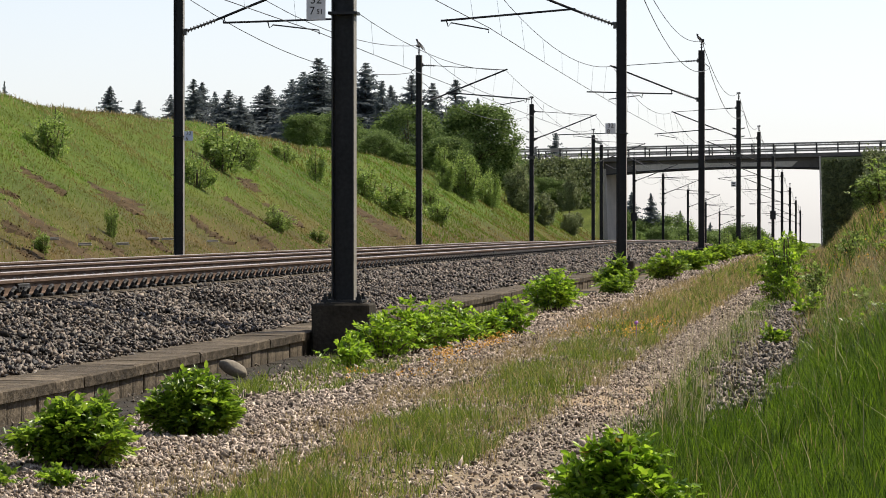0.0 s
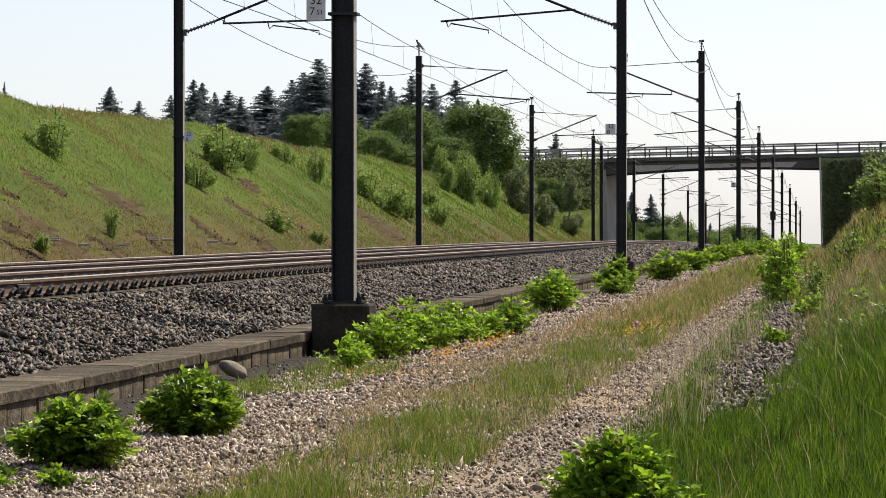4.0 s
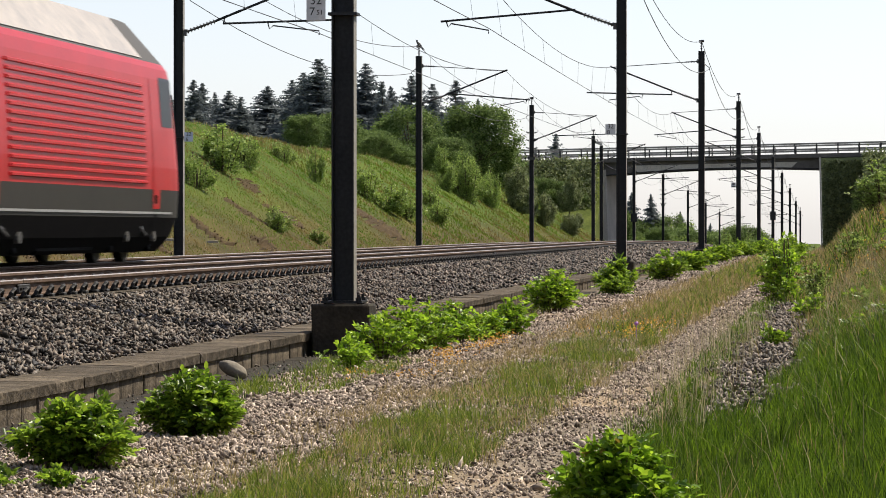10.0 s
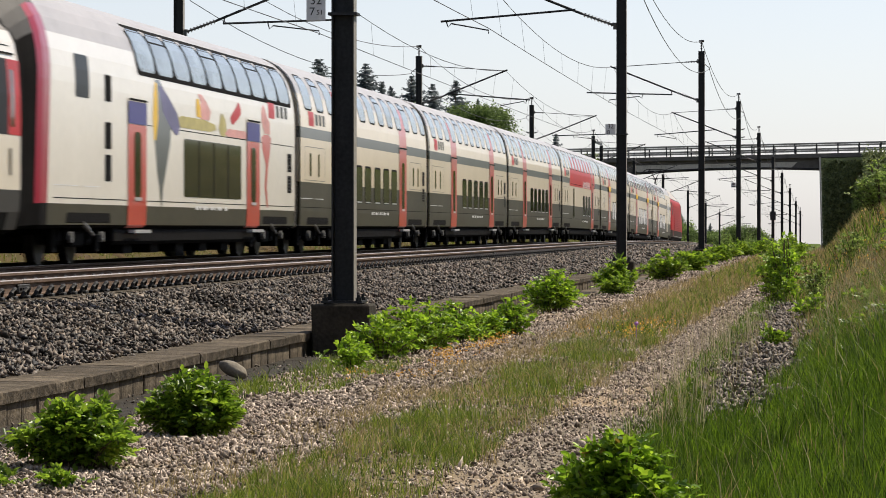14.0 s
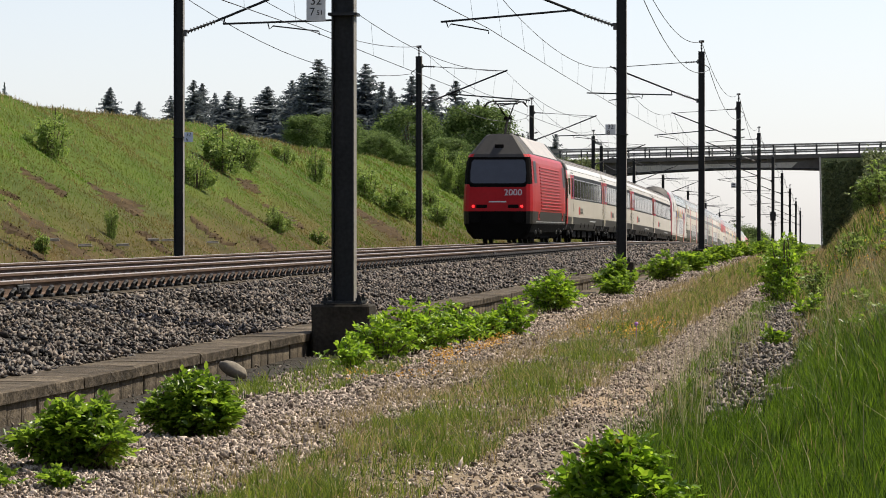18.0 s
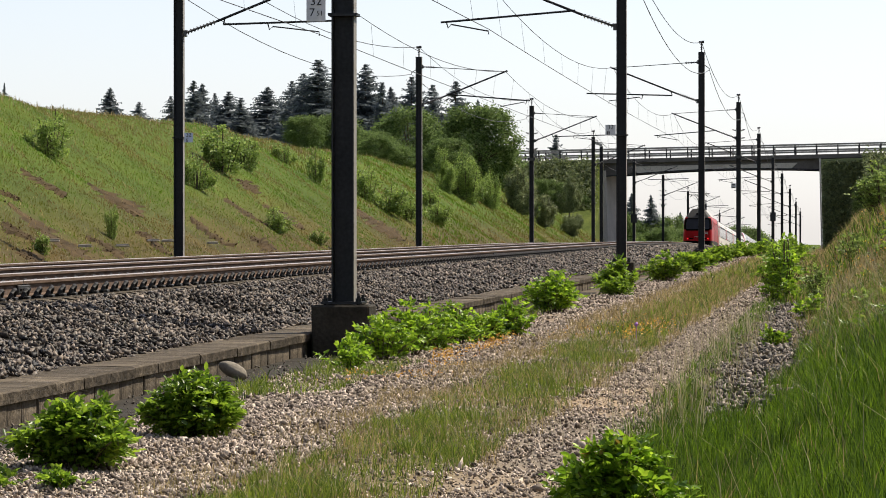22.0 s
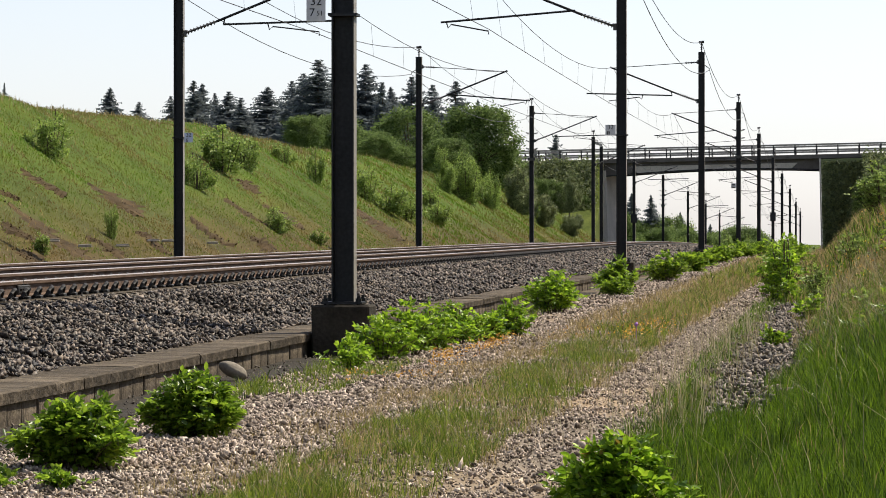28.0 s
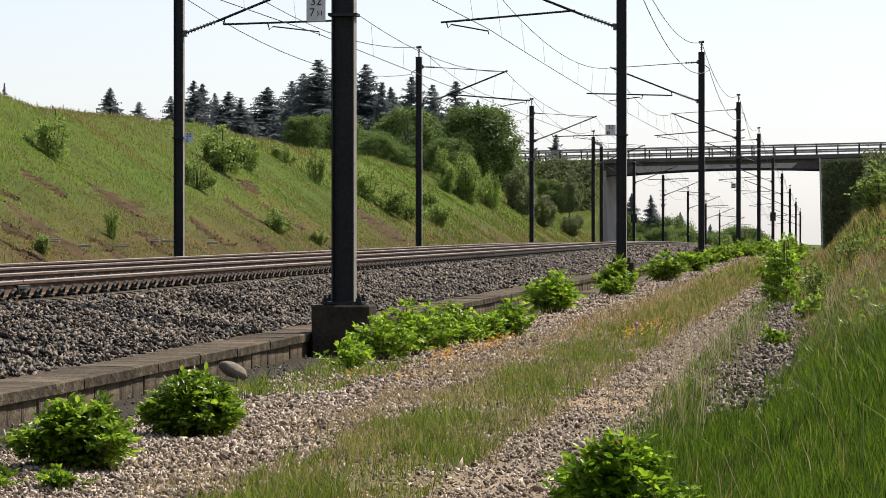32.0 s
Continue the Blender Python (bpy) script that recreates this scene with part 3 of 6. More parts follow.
def build_masts():
    km = ("32", "7", "51")
    for i, y in enumerate(NEAR_S):
        sg = (-0.385, -0.18, 2.74, 3.05, km, M_sign) if i == 1 else (-0.385, -0.135, 2.8, 3.06, ("32", "8", ""), M_sign) if i == 2 else (-0.385, -0.135, 2.8, 3.06, None, M_sign) if i == 4 else None
        mast(NEAR_MX, y, -1, i % 2 == 0, 0.02, sg)
    for i, y in enumerate(FAR_S):
        sg = (0.16, 0.38, 2.7, 2.94, ("32", "6", ""), M_bluesign) if i == 2 else None
        mast(FAR_MX, y, 1, i % 2 == 1, FAR_Z + 0.09, sg)
    wires("near")
    wires("far")
    for mx, y in ((NEAR_MX, NEAR_S[4]), (FAR_MX, FAR_S[4]), (FAR_MX, FAR_S[7])):
        bm = bmesh.new()
        for k in range(4):
            for s in (-1, 1):
                insulator(bm, (s * 0.14, 0, 4.6 + 0.42 * k), (s * 0.32, 0, 4.66 + 0.42 * k), 0.06)
        box(bm, -0.2, 0.2, -0.2, -0.13, 4.4, 4.55)
        ob = part("insulator_rack", bm, M_insul)
        ob.matrix_basis = pose(mx, y, -float(drop(y)))
        tagged(ob, "rack of black insulators fixed on a catenary mast", "insulator rack", "insulator racks on masts")
    y = 257.2
    z = -float(drop(y))
    am = thing("anchor_mast", pose(FAR_MX, y, z), "plain dark steel anchor mast tied to its neighbour", "mast")
    part("column", h_column(bmesh.new(), 0.12, 0.12, 0.018, 0.006, -0.8, up(7.7)), [M_steel, M_zinc_and_lit], am)
    part("tie_bar", box(bmesh.new(), -0.06, 0.06, FAR_S[5] - y, 0, up(7.72), up(7.86)), M_steel, am)
    clamp_box(NEAR_MX, NEAR_S[6], -float(drop(NEAR_S[6])) + 2.3, 0, 0.45, 0.7)
    clamp_box(FAR_MX, FAR_S[6], -float(drop(FAR_S[6])) + 2.2, 0, 0.5, 0.7)


# ---- road bridge ----
BR_Y = 345.0


def build_bridge():
    b = thing("road_bridge", pose(-10, BR_Y, 0, 0, -1.25, 0), "dark steel and concrete road bridge with metal railings over the railway", "bridge")
    part("deck_slab", box(bmesh.new(), -22, 26, -0.3, 8.3, 6.95, 7.35, 0.03), M_girder, b)
    arch = lambda x: 5.82 + 0.3 * (1 - ((x + 0.5) / 9.6) ** 2)      # soffit rises to midspan
    xs = [-12.0 + 20.6 * k / 24 for k in range(25)]
    for y0 in (0.25, 7.4):
        part("girder", loft(bmesh.new(), [[(x, y0, arch(x) + 0.1), (x, y0, 6.95), (x, y0 + 0.35, 6.95), (x, y0 + 0.35, arch(x) + 0.1), (x, y0, arch(x) + 0.1)] for x in xs]), M_girder, b)
        part("bottom_flange", loft(bmesh.new(), [[(x, y0 - 0.2, arch(x)), (x, y0 - 0.2, arch(x) + 0.1), (x, y0 + 0.55, arch(x) + 0.1), (x, y0 + 0.55, arch(x)), (x, y0 - 0.2, arch(x))] for x in xs]), M_steel, b)
    part("girder_strip", loft(bmesh.new(), [[(x - sl, 0.21, arch(x) + 0.12), (x + sl, 0.21, 6.62), (x + sl, 0.247, 6.62), (x - sl, 0.247, arch(x) + 0.12), (x - sl, 0.21, arch(x) + 0.12)]
                                            for x, sl in [(-9.0 + 15 * k / 12, (k - 6) / 6 * 0.3) for k in range(13)]]), M_conc_light, b, "pale strip along the girder web")
    for y0 in (-0.2, 8.1):
        rl = part("railing", box(bmesh.new(), -22, 26, y0, y0 + 0.1, 8.2, 8.36), M_zinc_and_lit, b)
        part("rail_bar", box(bmesh.new(), -22, 26, y0 + 0.02, y0 + 0.06, 7.68, 7.84), M_zinc_and_lit, rl)
        for k in range(25):
            part("post", box(bmesh.new(), -22 + k * 2, -21.88 + k * 2, y0, y0 + 0.08, 7.35, 8.3), M_steel, rl)
    bm = bmesh.new()
    loft(bm, [[(-12.1, y, -3), (-11.6 + o, y, -3), (-11.7 + o * 0.7, y, 6.3), (-12.0, y, 6.3)] for y, o in ((0, 0), (5, 0.85), (8, 0.85))])
    bmesh.ops.recalc_face_normals(bm, faces=bm.faces)
    part("abutment", bm, M_conc_light, b, "pale concrete abutment")
    part("wing_wall", box(bmesh.new(), 8.47, 16.0, -0.5, -0.004, -3, 6.9), M_ivy, b, "dark overgrown wing wall")
    part("bearing_post", box(bmesh.new(), 8.3, 8.44, -0.55, -0.3, -3, 7.0), M_conc_light, b)
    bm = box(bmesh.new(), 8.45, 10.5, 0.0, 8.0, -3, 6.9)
    part("abutment", bm, M_conc_dark, b, "dark mottled abutment")


def build_embankments():
    """Grassed road ramps behind both abutments."""
    for x0, x1, nm in ((-62, -22.03, "w"), (2.2, 90, "e")):
        bm = bmesh.new()
        rings = []
        for k in range(25):
            f = k / 24
            x = x0 + (x1 - x0) * f
            top = 7.15 + 0.022 * (x + 10)
            w = 0.4 * math.sin(k * 1.9)
            f1, f2 = (16, 6) if nm == "w" else (16, 8)
            rings.append([(x, BR_Y - f1 + w, -2.0), (x, BR_Y - f2 + w, 2.6 + w * 0.3), (x, BR_Y - 1.0, top), (x, BR_Y + 9, top), (x, BR_Y + 22, -2.5)])
        loft(bm, rings)
        tagged(part("road_embankment", bm, M_turf), "overgrown grassy road embankment beside the bridge", "embankment", kind="structure")


# ---- the train ----
BOGIE = {}


def bogie_mesh():
    bm = bmesh.new()
    for sx in (-1.02, 1.02):
        box(bm, sx - 0.07, sx + 0.07, -1.75, 1.75, 0.5, 0.78, 0.03)
        for sy in (-1.25, 1.25):
            box(bm, sx - 0.1, sx + 0.1, sy - 0.2, sy + 0.2, 0.32, 0.62, 0.03)
        rod(bm, (sx, 0, 0.55), (sx, 0, 0.95), 0.2, n=10)
        rod(bm, (sx + 0.1 * (1 if sx > 0 else -1), -0.75, 0.5), (sx + 0.1 * (1 if sx > 0 else -1), -0.35, 0.95), 0.06)
    box(bm, -1.0, 1.0, -0.35, 0.35, 0.55, 0.9)
    for sy in (-1.75, 1.75):
        box(bm, -0.9, 0.9, sy - 0.06, sy + 0.06, 0.5, 0.7)
    for sx in (-1.12, 1.12):
        for sy in (-1.25, 1.25):
            for d in (-0.33, 0.33):
                rod(bm, (sx, sy + d, 0.42), (sx, sy + d, 0.8), 0.09, n=8)
        box(bm, sx - 0.06, sx + 0.06, -0.5, 0.5, 0.3, 0.55, 0.03)
        box(bm, sx - 0.04, sx + 0.04, -1.9, -1.6, 0.2, 0.7, 0.02)
        box(bm, sx - 0.04, sx + 0.04, 1.6, 1.9, 0.2, 0.7, 0.02)
    return bm


def damper_mesh():
    bm = rod(bmesh.new(), (0, -0.5, 0.72), (0, 0.1, 0.58), 0.04, n=8)
    rod(bm, (0, 0.08, 0.585), (0, 0.5, 0.49), 0.022, n=8)
    return bm


def axle_cover_mesh():
    return rod(bmesh.new(), (-0.05, 0, 0.46), (0.02, 0, 0.46), 0.09, n=10)


def wheel_mesh():
    bm = bmesh.new()
    for sx in (-0.74, 0.74):
        s = 1 if sx > 0 else -1
        rod(bm, (sx - 0.06, 0, 0.46), (sx + 0.06, 0, 0.46), 0.46, n=20)
        rod(bm, (sx - 0.09 * s, 0, 0.46), (sx - 0.06 * s, 0, 0.46), 0.49, n=20)
        rod(bm, (sx + 0.06 * s, 0, 0.46), (sx + 0.2 * s, 0, 0.46), 0.13, n=10)
    rod(bm, (-0.7, 0, 0.46), (0.7, 0, 0.46), 0.09)
    return bm


def add_bogies(v, ys):
    for y in ys:
        if "b" not in BOGIE:
            ob = part("bogie", bogie_mesh(), M_under, v)
            BOGIE["b"] = ob.data
        else:
            ob = share("bogie", BOGIE["b"], v)
        ob.matrix_basis = pose(0, y, 0)
        for key, nm, make, spots in (("d", "damper", damper_mesh, [(1.34, 0, 0), (-1.34, 0, 180)]),
                                     ("c", "axle_cover", axle_cover_mesh, [(1.34, -1.25, 0), (1.34, 1.25, 0), (-1.34, -1.25, 180), (-1.34, 1.25, 180)])):
            for px, py, turn in spots:
                if key not in BOGIE:
                    piece = part(nm, make(), M_fitting, ob, "grey steel fitting")
                    BOGIE[key] = piece.data
                else:
                    piece = share(nm, BOGIE[key], ob)
                piece.matrix_basis = pose(px, py, 0, 0, 0, turn)
        for sy in (-1.25, 1.25):
            if "w" not in BOGIE:
                w = part("wheelset", wheel_mesh(), M_wheel, ob)
                BOGIE["w"] = w.data
            else:
                w = share("wheelset", BOGIE["w"], ob)
            w.matrix_basis = pose(0, sy, 0)


DD = [(1.1, 0.6), (1.3, 0.61), (1.37, 0.66), (1.385, 1.0), (1.385, 1.68), (1.385, 2.7), (1.385, 2.95), (1.375, 3.2), (1.345, 3.45), (1.285, 3.72), (1.2, 3.95), (1.07, 4.15),
      (0.88, 4.33), (0.6, 4.48), (0.3, 4.57), (0, 4.6)]
EW = [(1.1, 0.5), (1.32, 0.58), (1.39, 0.85), (1.41, 1.18), (1.41, 2.0), (1.405, 2.6), (1.37, 3.12), (1.31, 3.4), (1.22, 3.58), (1.02, 3.76), (0.72, 3.9), (0.36, 3.98), (0, 4.0)]


def hull(profile, length, slots, mats):
    """A coach body: both halves of a cross-section along y."""
    bm = bmesh.new()
    full = [(x, z) for x, z in profile] + [(-x, z) for x, z in profile[-2::-1]]
    s = slots + slots[::-1]
    h = length / 2
    ring = lambda y, k: [(x * k, y, z) for x, z in full]
    loft(bm, [ring(-h, 0.965), ring(-h + 0.06, 0.99), ring(-h + 0.16, 1), ring(h - 0.16, 1), ring(h - 0.06, 0.99), ring(h, 0.965)], s)
    for f in bm.faces:
        f.smooth = False
    return bm


def prof_x(profile, z):
    pts = [p for p in profile]
    return float(np.interp(z, [p[1] for p in pts], [p[0] for p in pts]))


def patch(bm, profile, y0, y1, z0, z1, off=0.006, corner=0.0, sides=0, slant=0.0):
    """A panel lying on the curved side of a body, with clipped corners."""
    zs = [z0, z0 + corner * 0.3, z0 + corner] if corner else [z0]
    zs += [z for z in (p[1] for p in profile) if z0 + corner < z < z1 - corner]
    zs += [z1 - corner, z1 - corner * 0.3, z1] if corner else [z1]
    ins = lambda z: corner * (1 - math.sqrt(max(0, 1 - (1 - min(min(z - z0, z1 - z), corner) / corner) ** 2))) if corner else 0
    for sx in (sides,) if sides else (1, -1):
        rows = []
        for z in zs:
            x = (prof_x(profile, z) + off) * sx
            i, sl = ins(z), slant * (z - z0)
            rows.append((bm.verts.new((x, y0 + i + sl, z)), bm.verts.new((x, y1 - i + sl, z))))
        for a, b in zip(rows, rows[1:]):
            vs = (a[0], a[1], b[1], b[0])
            bm.faces.new(vs if sx > 0 else vs[::-1])
    return bm


def blocks(v, name, profile, spans, z0, z1, material, label="", off=0.006, corner=0.0):
    for y0, y1 in spans:
        for sx in (1, -1):
            part(name, patch(bmesh.new(), profile, y0, y1, z0, z1, off, corner, sx), material, v, label)


def gangway(v, length, w, h, profile=None, ends=(-1, 1)):
    if profile:
        for s in ends:
            full = [(x * 0.93, z * 0.985 + 0.02) for x, z in profile] + [(-x * 0.93, z * 0.985 + 0.02) for x, z in profile[-2::-1]]
            bm = loft(bmesh.new(), [[(x, s * length / 2 - 0.05, z) for x, z in full], [(x, s * length / 2 + s * 0.2, z) for x, z in full]])
            bmesh.ops.recalc_face_normals(bm, faces=bm.faces)
            part("end_frame", bm, M_under, v, "black end frame between coaches")
    for s in ends:
        bm = bmesh.new()
        y = s * length / 2
        for k in range(3):
            box(bm, -w, w, y + s * (0.02 + 0.09 * k), y + s * (0.08 + 0.09 * k), 0.9, h)
        part("gangway_bellows", bm, M_under, v)


def pantograph(v, y, top, s=1):
    p = part("pantograph", box(bmesh.new(), -0.55, 0.55, y - 0.6, y + 0.6, 4.4, 4.48, 0.02), M_under, v, "raised current collector")
    knee = (y + s * 1.15, 4.42 + (top - 4.42) * 0.52)
    head = y + s * 0.15
    part("lower_arm", rod(bmesh.new(), (0, y - s * 0.35, 4.46), (0, *knee), 0.06, 0.05), M_under, p)
    part("coupling_rod", rod(bmesh.new(), (0.12, y - s * 0.1, 4.46), (0.12, knee[0] + s * 0.12, knee[1] - 0.08), 0.02), M_under, p)
    for sx in (-1, 1):
        part("upper_arm", rod(bmesh.new(), (0.04 * sx, *knee), (0.36 * sx, head, top - 0.14), 0.032, 0.024), M_under, p)
    part("knee_joint", rod(bmesh.new(), (-0.16, *knee), (0.16, *knee), 0.06), M_under, p)
    part("head_bar", rod(bmesh.new(), (-0.5, head, top - 0.14), (0.5, head, top - 0.14), 0.03), M_under, p)
    for dy in (-0.24, 0.24):
        bm = box(bmesh.new(), -0.55, 0.55, head + dy - 0.03, head + dy + 0.03, top - 0.05, top - 0.01)
        for sx in (-1, 1):
            bent(bm, [(sx * 0.55, head + dy, top - 0.03), (sx * 0.72, head + dy, top - 0.08), (sx * 0.9, head + dy, top - 0.26)], 0.022)
            rod(bm, (sx * 0.42, head, top - 0.14), (sx * 0.42, head + dy, top - 0.04), 0.018)
        part("collector_strip", bm, M_under, p)


def emblem(v, name, rows, material, off, label=""):
    """Painted shape on a coach side; rows: height, then its two ends measured from the coach's rear."""
    bm = bmesh.new()
    fine = []
    for (za, a0, a1), (zb, b0, b1) in zip(rows, rows[1:]):
        for k in range(4):
            f = k / 4
            fine.append((za + (zb - za) * f, a0 + (b0 - a0) * f, a1 + (b1 - a1) * f))
    fine.append(rows[-1])
    vs = [(bm.verts.new((prof_x(DD, z) + off, a - 13.15, z)), bm.verts.new((prof_x(DD, z) + off, b - 13.15, z))) for z, a, b in fine]
    for p, q in zip(vs, vs[1:]):
        bm.faces.new((p[0], p[1], q[1], q[0]))
    part(name, bm, material, v, label)


def double_decker(kind):
    v = thing("double_deck_coach", pose(FAR_X, -600, FAR_Z),
              {"first": "cream double-deck coach with yellow first-class stripes", "second": "cream double-deck coach with red doors",
               "lead": "cream double-deck coach with luggage door and yellow stripe", "bistro": "cream double-deck coach with a red dining panel", "cab": "white double-deck cab coach with patterned side"}[kind],
              "train coach", "coaches of the train")
    L = 26.3
    h = L / 2
    body = M_white if kind == "cab" else M_cream
    band = body if kind == "cab" else M_band
    part("body", hull(DD, L, [2, 2, 1, 0 if kind == "cab" else 1, 0, 3, 0, 0, 0, 4, 4, 4, 4, 4, 4], [body, M_skirt, M_under, band, M_roof]), [body, M_skirt, M_under, band, M_roof], v)
    u = lambda a: a - h
    ups = [(u(1.05 + 1.98 * k), u(2.3 + 1.98 * k)) for k in range(13)]
    if kind == "cab":
        ups = [(u(7.6 + 1.82 * k), u(9.2 + 1.82 * k)) for k in range(10)]
    if kind == "lead":
        ups = ups[:9]
    if kind == "cab":
        blocks(v, "window_band", DD, [(u(7.4), u(25.75))], 3.32, 4.24, M_under, "dark band round the upper windows", 0.003, 0.15)
    blocks(v, "window_rim", DD, [(a - 0.05, b + 0.05) for a, b in ups], 3.36, 4.2, M_under, off=0.0045, corner=0.22)
    blocks(v, "upper_window", DD, ups, 3.4, 4.16, M_glass_up, "curved upper-deck window with the sky's reflection in its colour", corner=0.2)
    blocks(v, "vent_bar", DD, ups[1::3], 3.98, 4.01, M_under, off=0.01)
    lows = {"bistro": [16.0, 18.0, 14.1], "lead": [10.6, 12.4, 14.4, 16.3]}.get(kind, [10.6, 12.4, 14.4, 16.3, 18.1])
    if kind == "cab":
        part("lower_window", patch(bmesh.new(), DD, u(11.9), u(18.6), 1.2, 2.3, 0.006, 0.08), M_glass, v)
        blocks(v, "window_bar", DD, [(u(a), u(a + 0.1)) for a in (13.5, 15.2, 16.9)], 1.22, 2.28, M_under, off=0.009)
    else:
        blocks(v, "lower_window", DD, [(u(a - 0.62), u(a + 0.62)) for a in lows], 1.3, 2.18, M_glass, corner=0.12)
        blocks(v, "lower_window_rim", DD, [(u(a - 0.68), u(a + 0.68)) for a in lows], 1.25, 2.23, M_under, "dark rubber window seal", 0.0045, 0.16)
        blocks(v, "window_sill", DD, [(u(a - 0.5), u(a + 0.5)) for a in lows], 1.265, 1.295, M_steel_light, off=0.012)
    if kind == "lead":
        for sx in (1, -1):
            door = part("service_door", patch(bmesh.new(), DD, u(19.6), u(20.9), 1.1, 3.3, 0.012, 0, sx), M_cream, v, "cream service door")
            part("door_window", patch(bmesh.new(), DD, u(19.9), u(20.6), 2.2, 3.1, 0.02, 0.08, sx), M_glass, door)
            part("door_gap", patch(bmesh.new(), DD, u(19.5), u(21.0), 1.05, 3.35, 0.006, 0, sx), M_under, door)
        blocks(v, "side_window", DD, [(u(22.4), u(23.3))], 2.5, 3.2, M_glass, corner=0.08)
    for a in (6.4,) if kind == "lead" else (6.4, 19.3):
        col = M_door
        if not (kind == "bistro" and a < 10):
            for sx in (1, -1):
                if kind != "cab":
                    part("door_column", patch(bmesh.new(), DD, u(a), u(a + 1.7), 2.88, 3.98, 0.0035, 0, sx), col, v)
                door = part("door", patch(bmesh.new(), DD, u(a), u(a + 1.7), 0.6, 2.84 if kind != "cab" else 2.43, 0.012, 0, sx), col, v, "orange-red sliding door")
                part("door_window", patch(bmesh.new(), DD, u(a + 0.55), u(a + 1.15), 1.15, 2.45 if kind != "cab" else 2.3, 0.02, 0.12, sx), M_glass, door)
                part("window_sill", patch(bmesh.new(), DD, u(a + 0.52), u(a + 1.18), 1.09, 1.15, 0.026, 0, sx), M_steel_light, door)
                part("door_step", box(bmesh.new(), 1.38 * sx, 1.5 * sx, u(a + 0.1), u(a + 1.6), 0.52, 0.58), M_steel_light, door)
                part("door_header", patch(bmesh.new(), DD, u(a), u(a + 1.7), 2.84, 2.88, 0.03, 0, sx), M_under, door)
        else:
            part("lower_window", patch(bmesh.new(), DD, u(a + 0.6), u(a + 1.2), 1.15, 2.5, 0.012, 0.12), M_glass, v)
        if kind in ("first", "lead"):
            blocks(v, "class_stripe", DD, [(u(a - 0.05), u(a + 1.75))], 2.72, 3.0, M_yellow, "yellow first-class stripe", 0.034)
    if kind == "cab":
        blocks(v, "cab_side_window", DD, [(u(2.0), u(3.1))], 2.75, 3.45, M_cab_glass, corner=0.05)
        blocks(v, "air_grille", DD, [(u(4.4), u(4.95))], 2.75, 3.2, M_under)
        blocks(v, "air_grille", DD, [(u(4.4), u(4.95))], 1.95, 2.4, M_under)
        blocks(v, "air_grille", DD, [(u(4.4), u(4.95))], 1.4, 1.85, M_under)
    blocks(v, "side_window", DD, [] if kind == "cab" else [(u(1.7), u(2.0)), (u(3.1), u(3.35)), (u(22.6), u(22.9)), (u(23.8), u(24.05))], 1.82, 2.36, M_glass, corner=0.05)
    grilles = [(u(25.0), u(25.6))]
    for z0, z1 in ((1.87, 2.28), (1.4, 1.78)):
        blocks(v, "air_grille", DD, grilles, z0, z1, M_under, "dark air grille")
        for k in range(5):
            z = z0 + 0.05 + k * (z1 - z0 - 0.08) / 4
            blocks(v, "grille_slat", DD, grilles, z, z + 0.018, M_grey, off=0.012)
    for a0, a1 in () if kind == "cab" else ((0.9, 4.2), (21.9, 24.7)):      # joints of the service panels
        for z in (1.72, 2.5):
            blocks(v, "panel_joint", DD, [(u(a0), u(a1))], z, z + 0.014, M_band, off=0.004)
        blocks(v, "panel_joint", DD, [(u(a0), u(a0 + 0.03)), (u(a1), u(a1 + 0.03))], 1.72, 2.514, M_band, off=0.004)
    blocks(v, "side_seam", DD, [(u(0.3), u(6.3)), (u(8.2), u(19.2)), (u(21.1), u(26.0))], 1.085, 1.1, M_under, off=0.003)
    if kind == "bistro":
        for sx in (1, -1):
            part("red_panel", patch(bmesh.new(), DD, u(4.7), u(21.7), 2.6, 3.98, 0.003, 0, sx, 0.4), M_red, v, "red panel with faded lettering")
        blocks(v, "panel_line", DD, [(u(5.6), u(21.9))], 2.69, 2.71, M_under, off=0.005)
        blocks(v, "lettering_bar", DD, [(u(13.4 + k * 0.5), u(13.62 + k * 0.5)) for k in range(10)], 2.62, 2.92 , M_sign, off=0.007)
    if kind == "cab":
        emblem(v, "dark_figure", [(1.0, 9.55, 9.65), (1.35, 9.4, 9.75), (1.6, 9.2, 10.0), (2.2, 8.95, 10.5), (2.75, 8.8, 10.6), (3.1, 8.9, 10.0), (3.3, 9.1, 9.5)], M_band, 0.004, "dark grey painted bird shape")
        emblem(v, "yellow_flank", [(2.2, 8.85, 9.05), (2.6, 8.75, 9.25), (3.05, 8.85, 9.2), (3.25, 9.0, 9.15)], M_yellow, 0.006)
        emblem(v, "violet_wing", [(2.35, 11.0, 11.3), (2.5, 10.4, 11.5), (2.75, 9.7, 11.2), (3.0, 9.5, 10.4), (3.2, 9.4, 9.7)], M_violet, 0.0055)
        emblem(v, "olive_bar", [(2.5, 11.6, 14.8), (2.56, 11.3, 15.6), (2.66, 11.3, 15.4), (2.72, 11.6, 14.0)], M_olive, 0.004)
        emblem(v, "pink_figure", [(2.72, 13.7, 14.7), (2.9, 13.5, 14.9), (3.05, 13.8, 14.5), (3.2, 13.5, 13.9)], M_pink, 0.005)
        emblem(v, "yellow_spot", [(2.75, 13.3, 13.8), (2.95, 13.2, 13.7), (3.1, 13.3, 13.6)], M_yellow, 0.006)
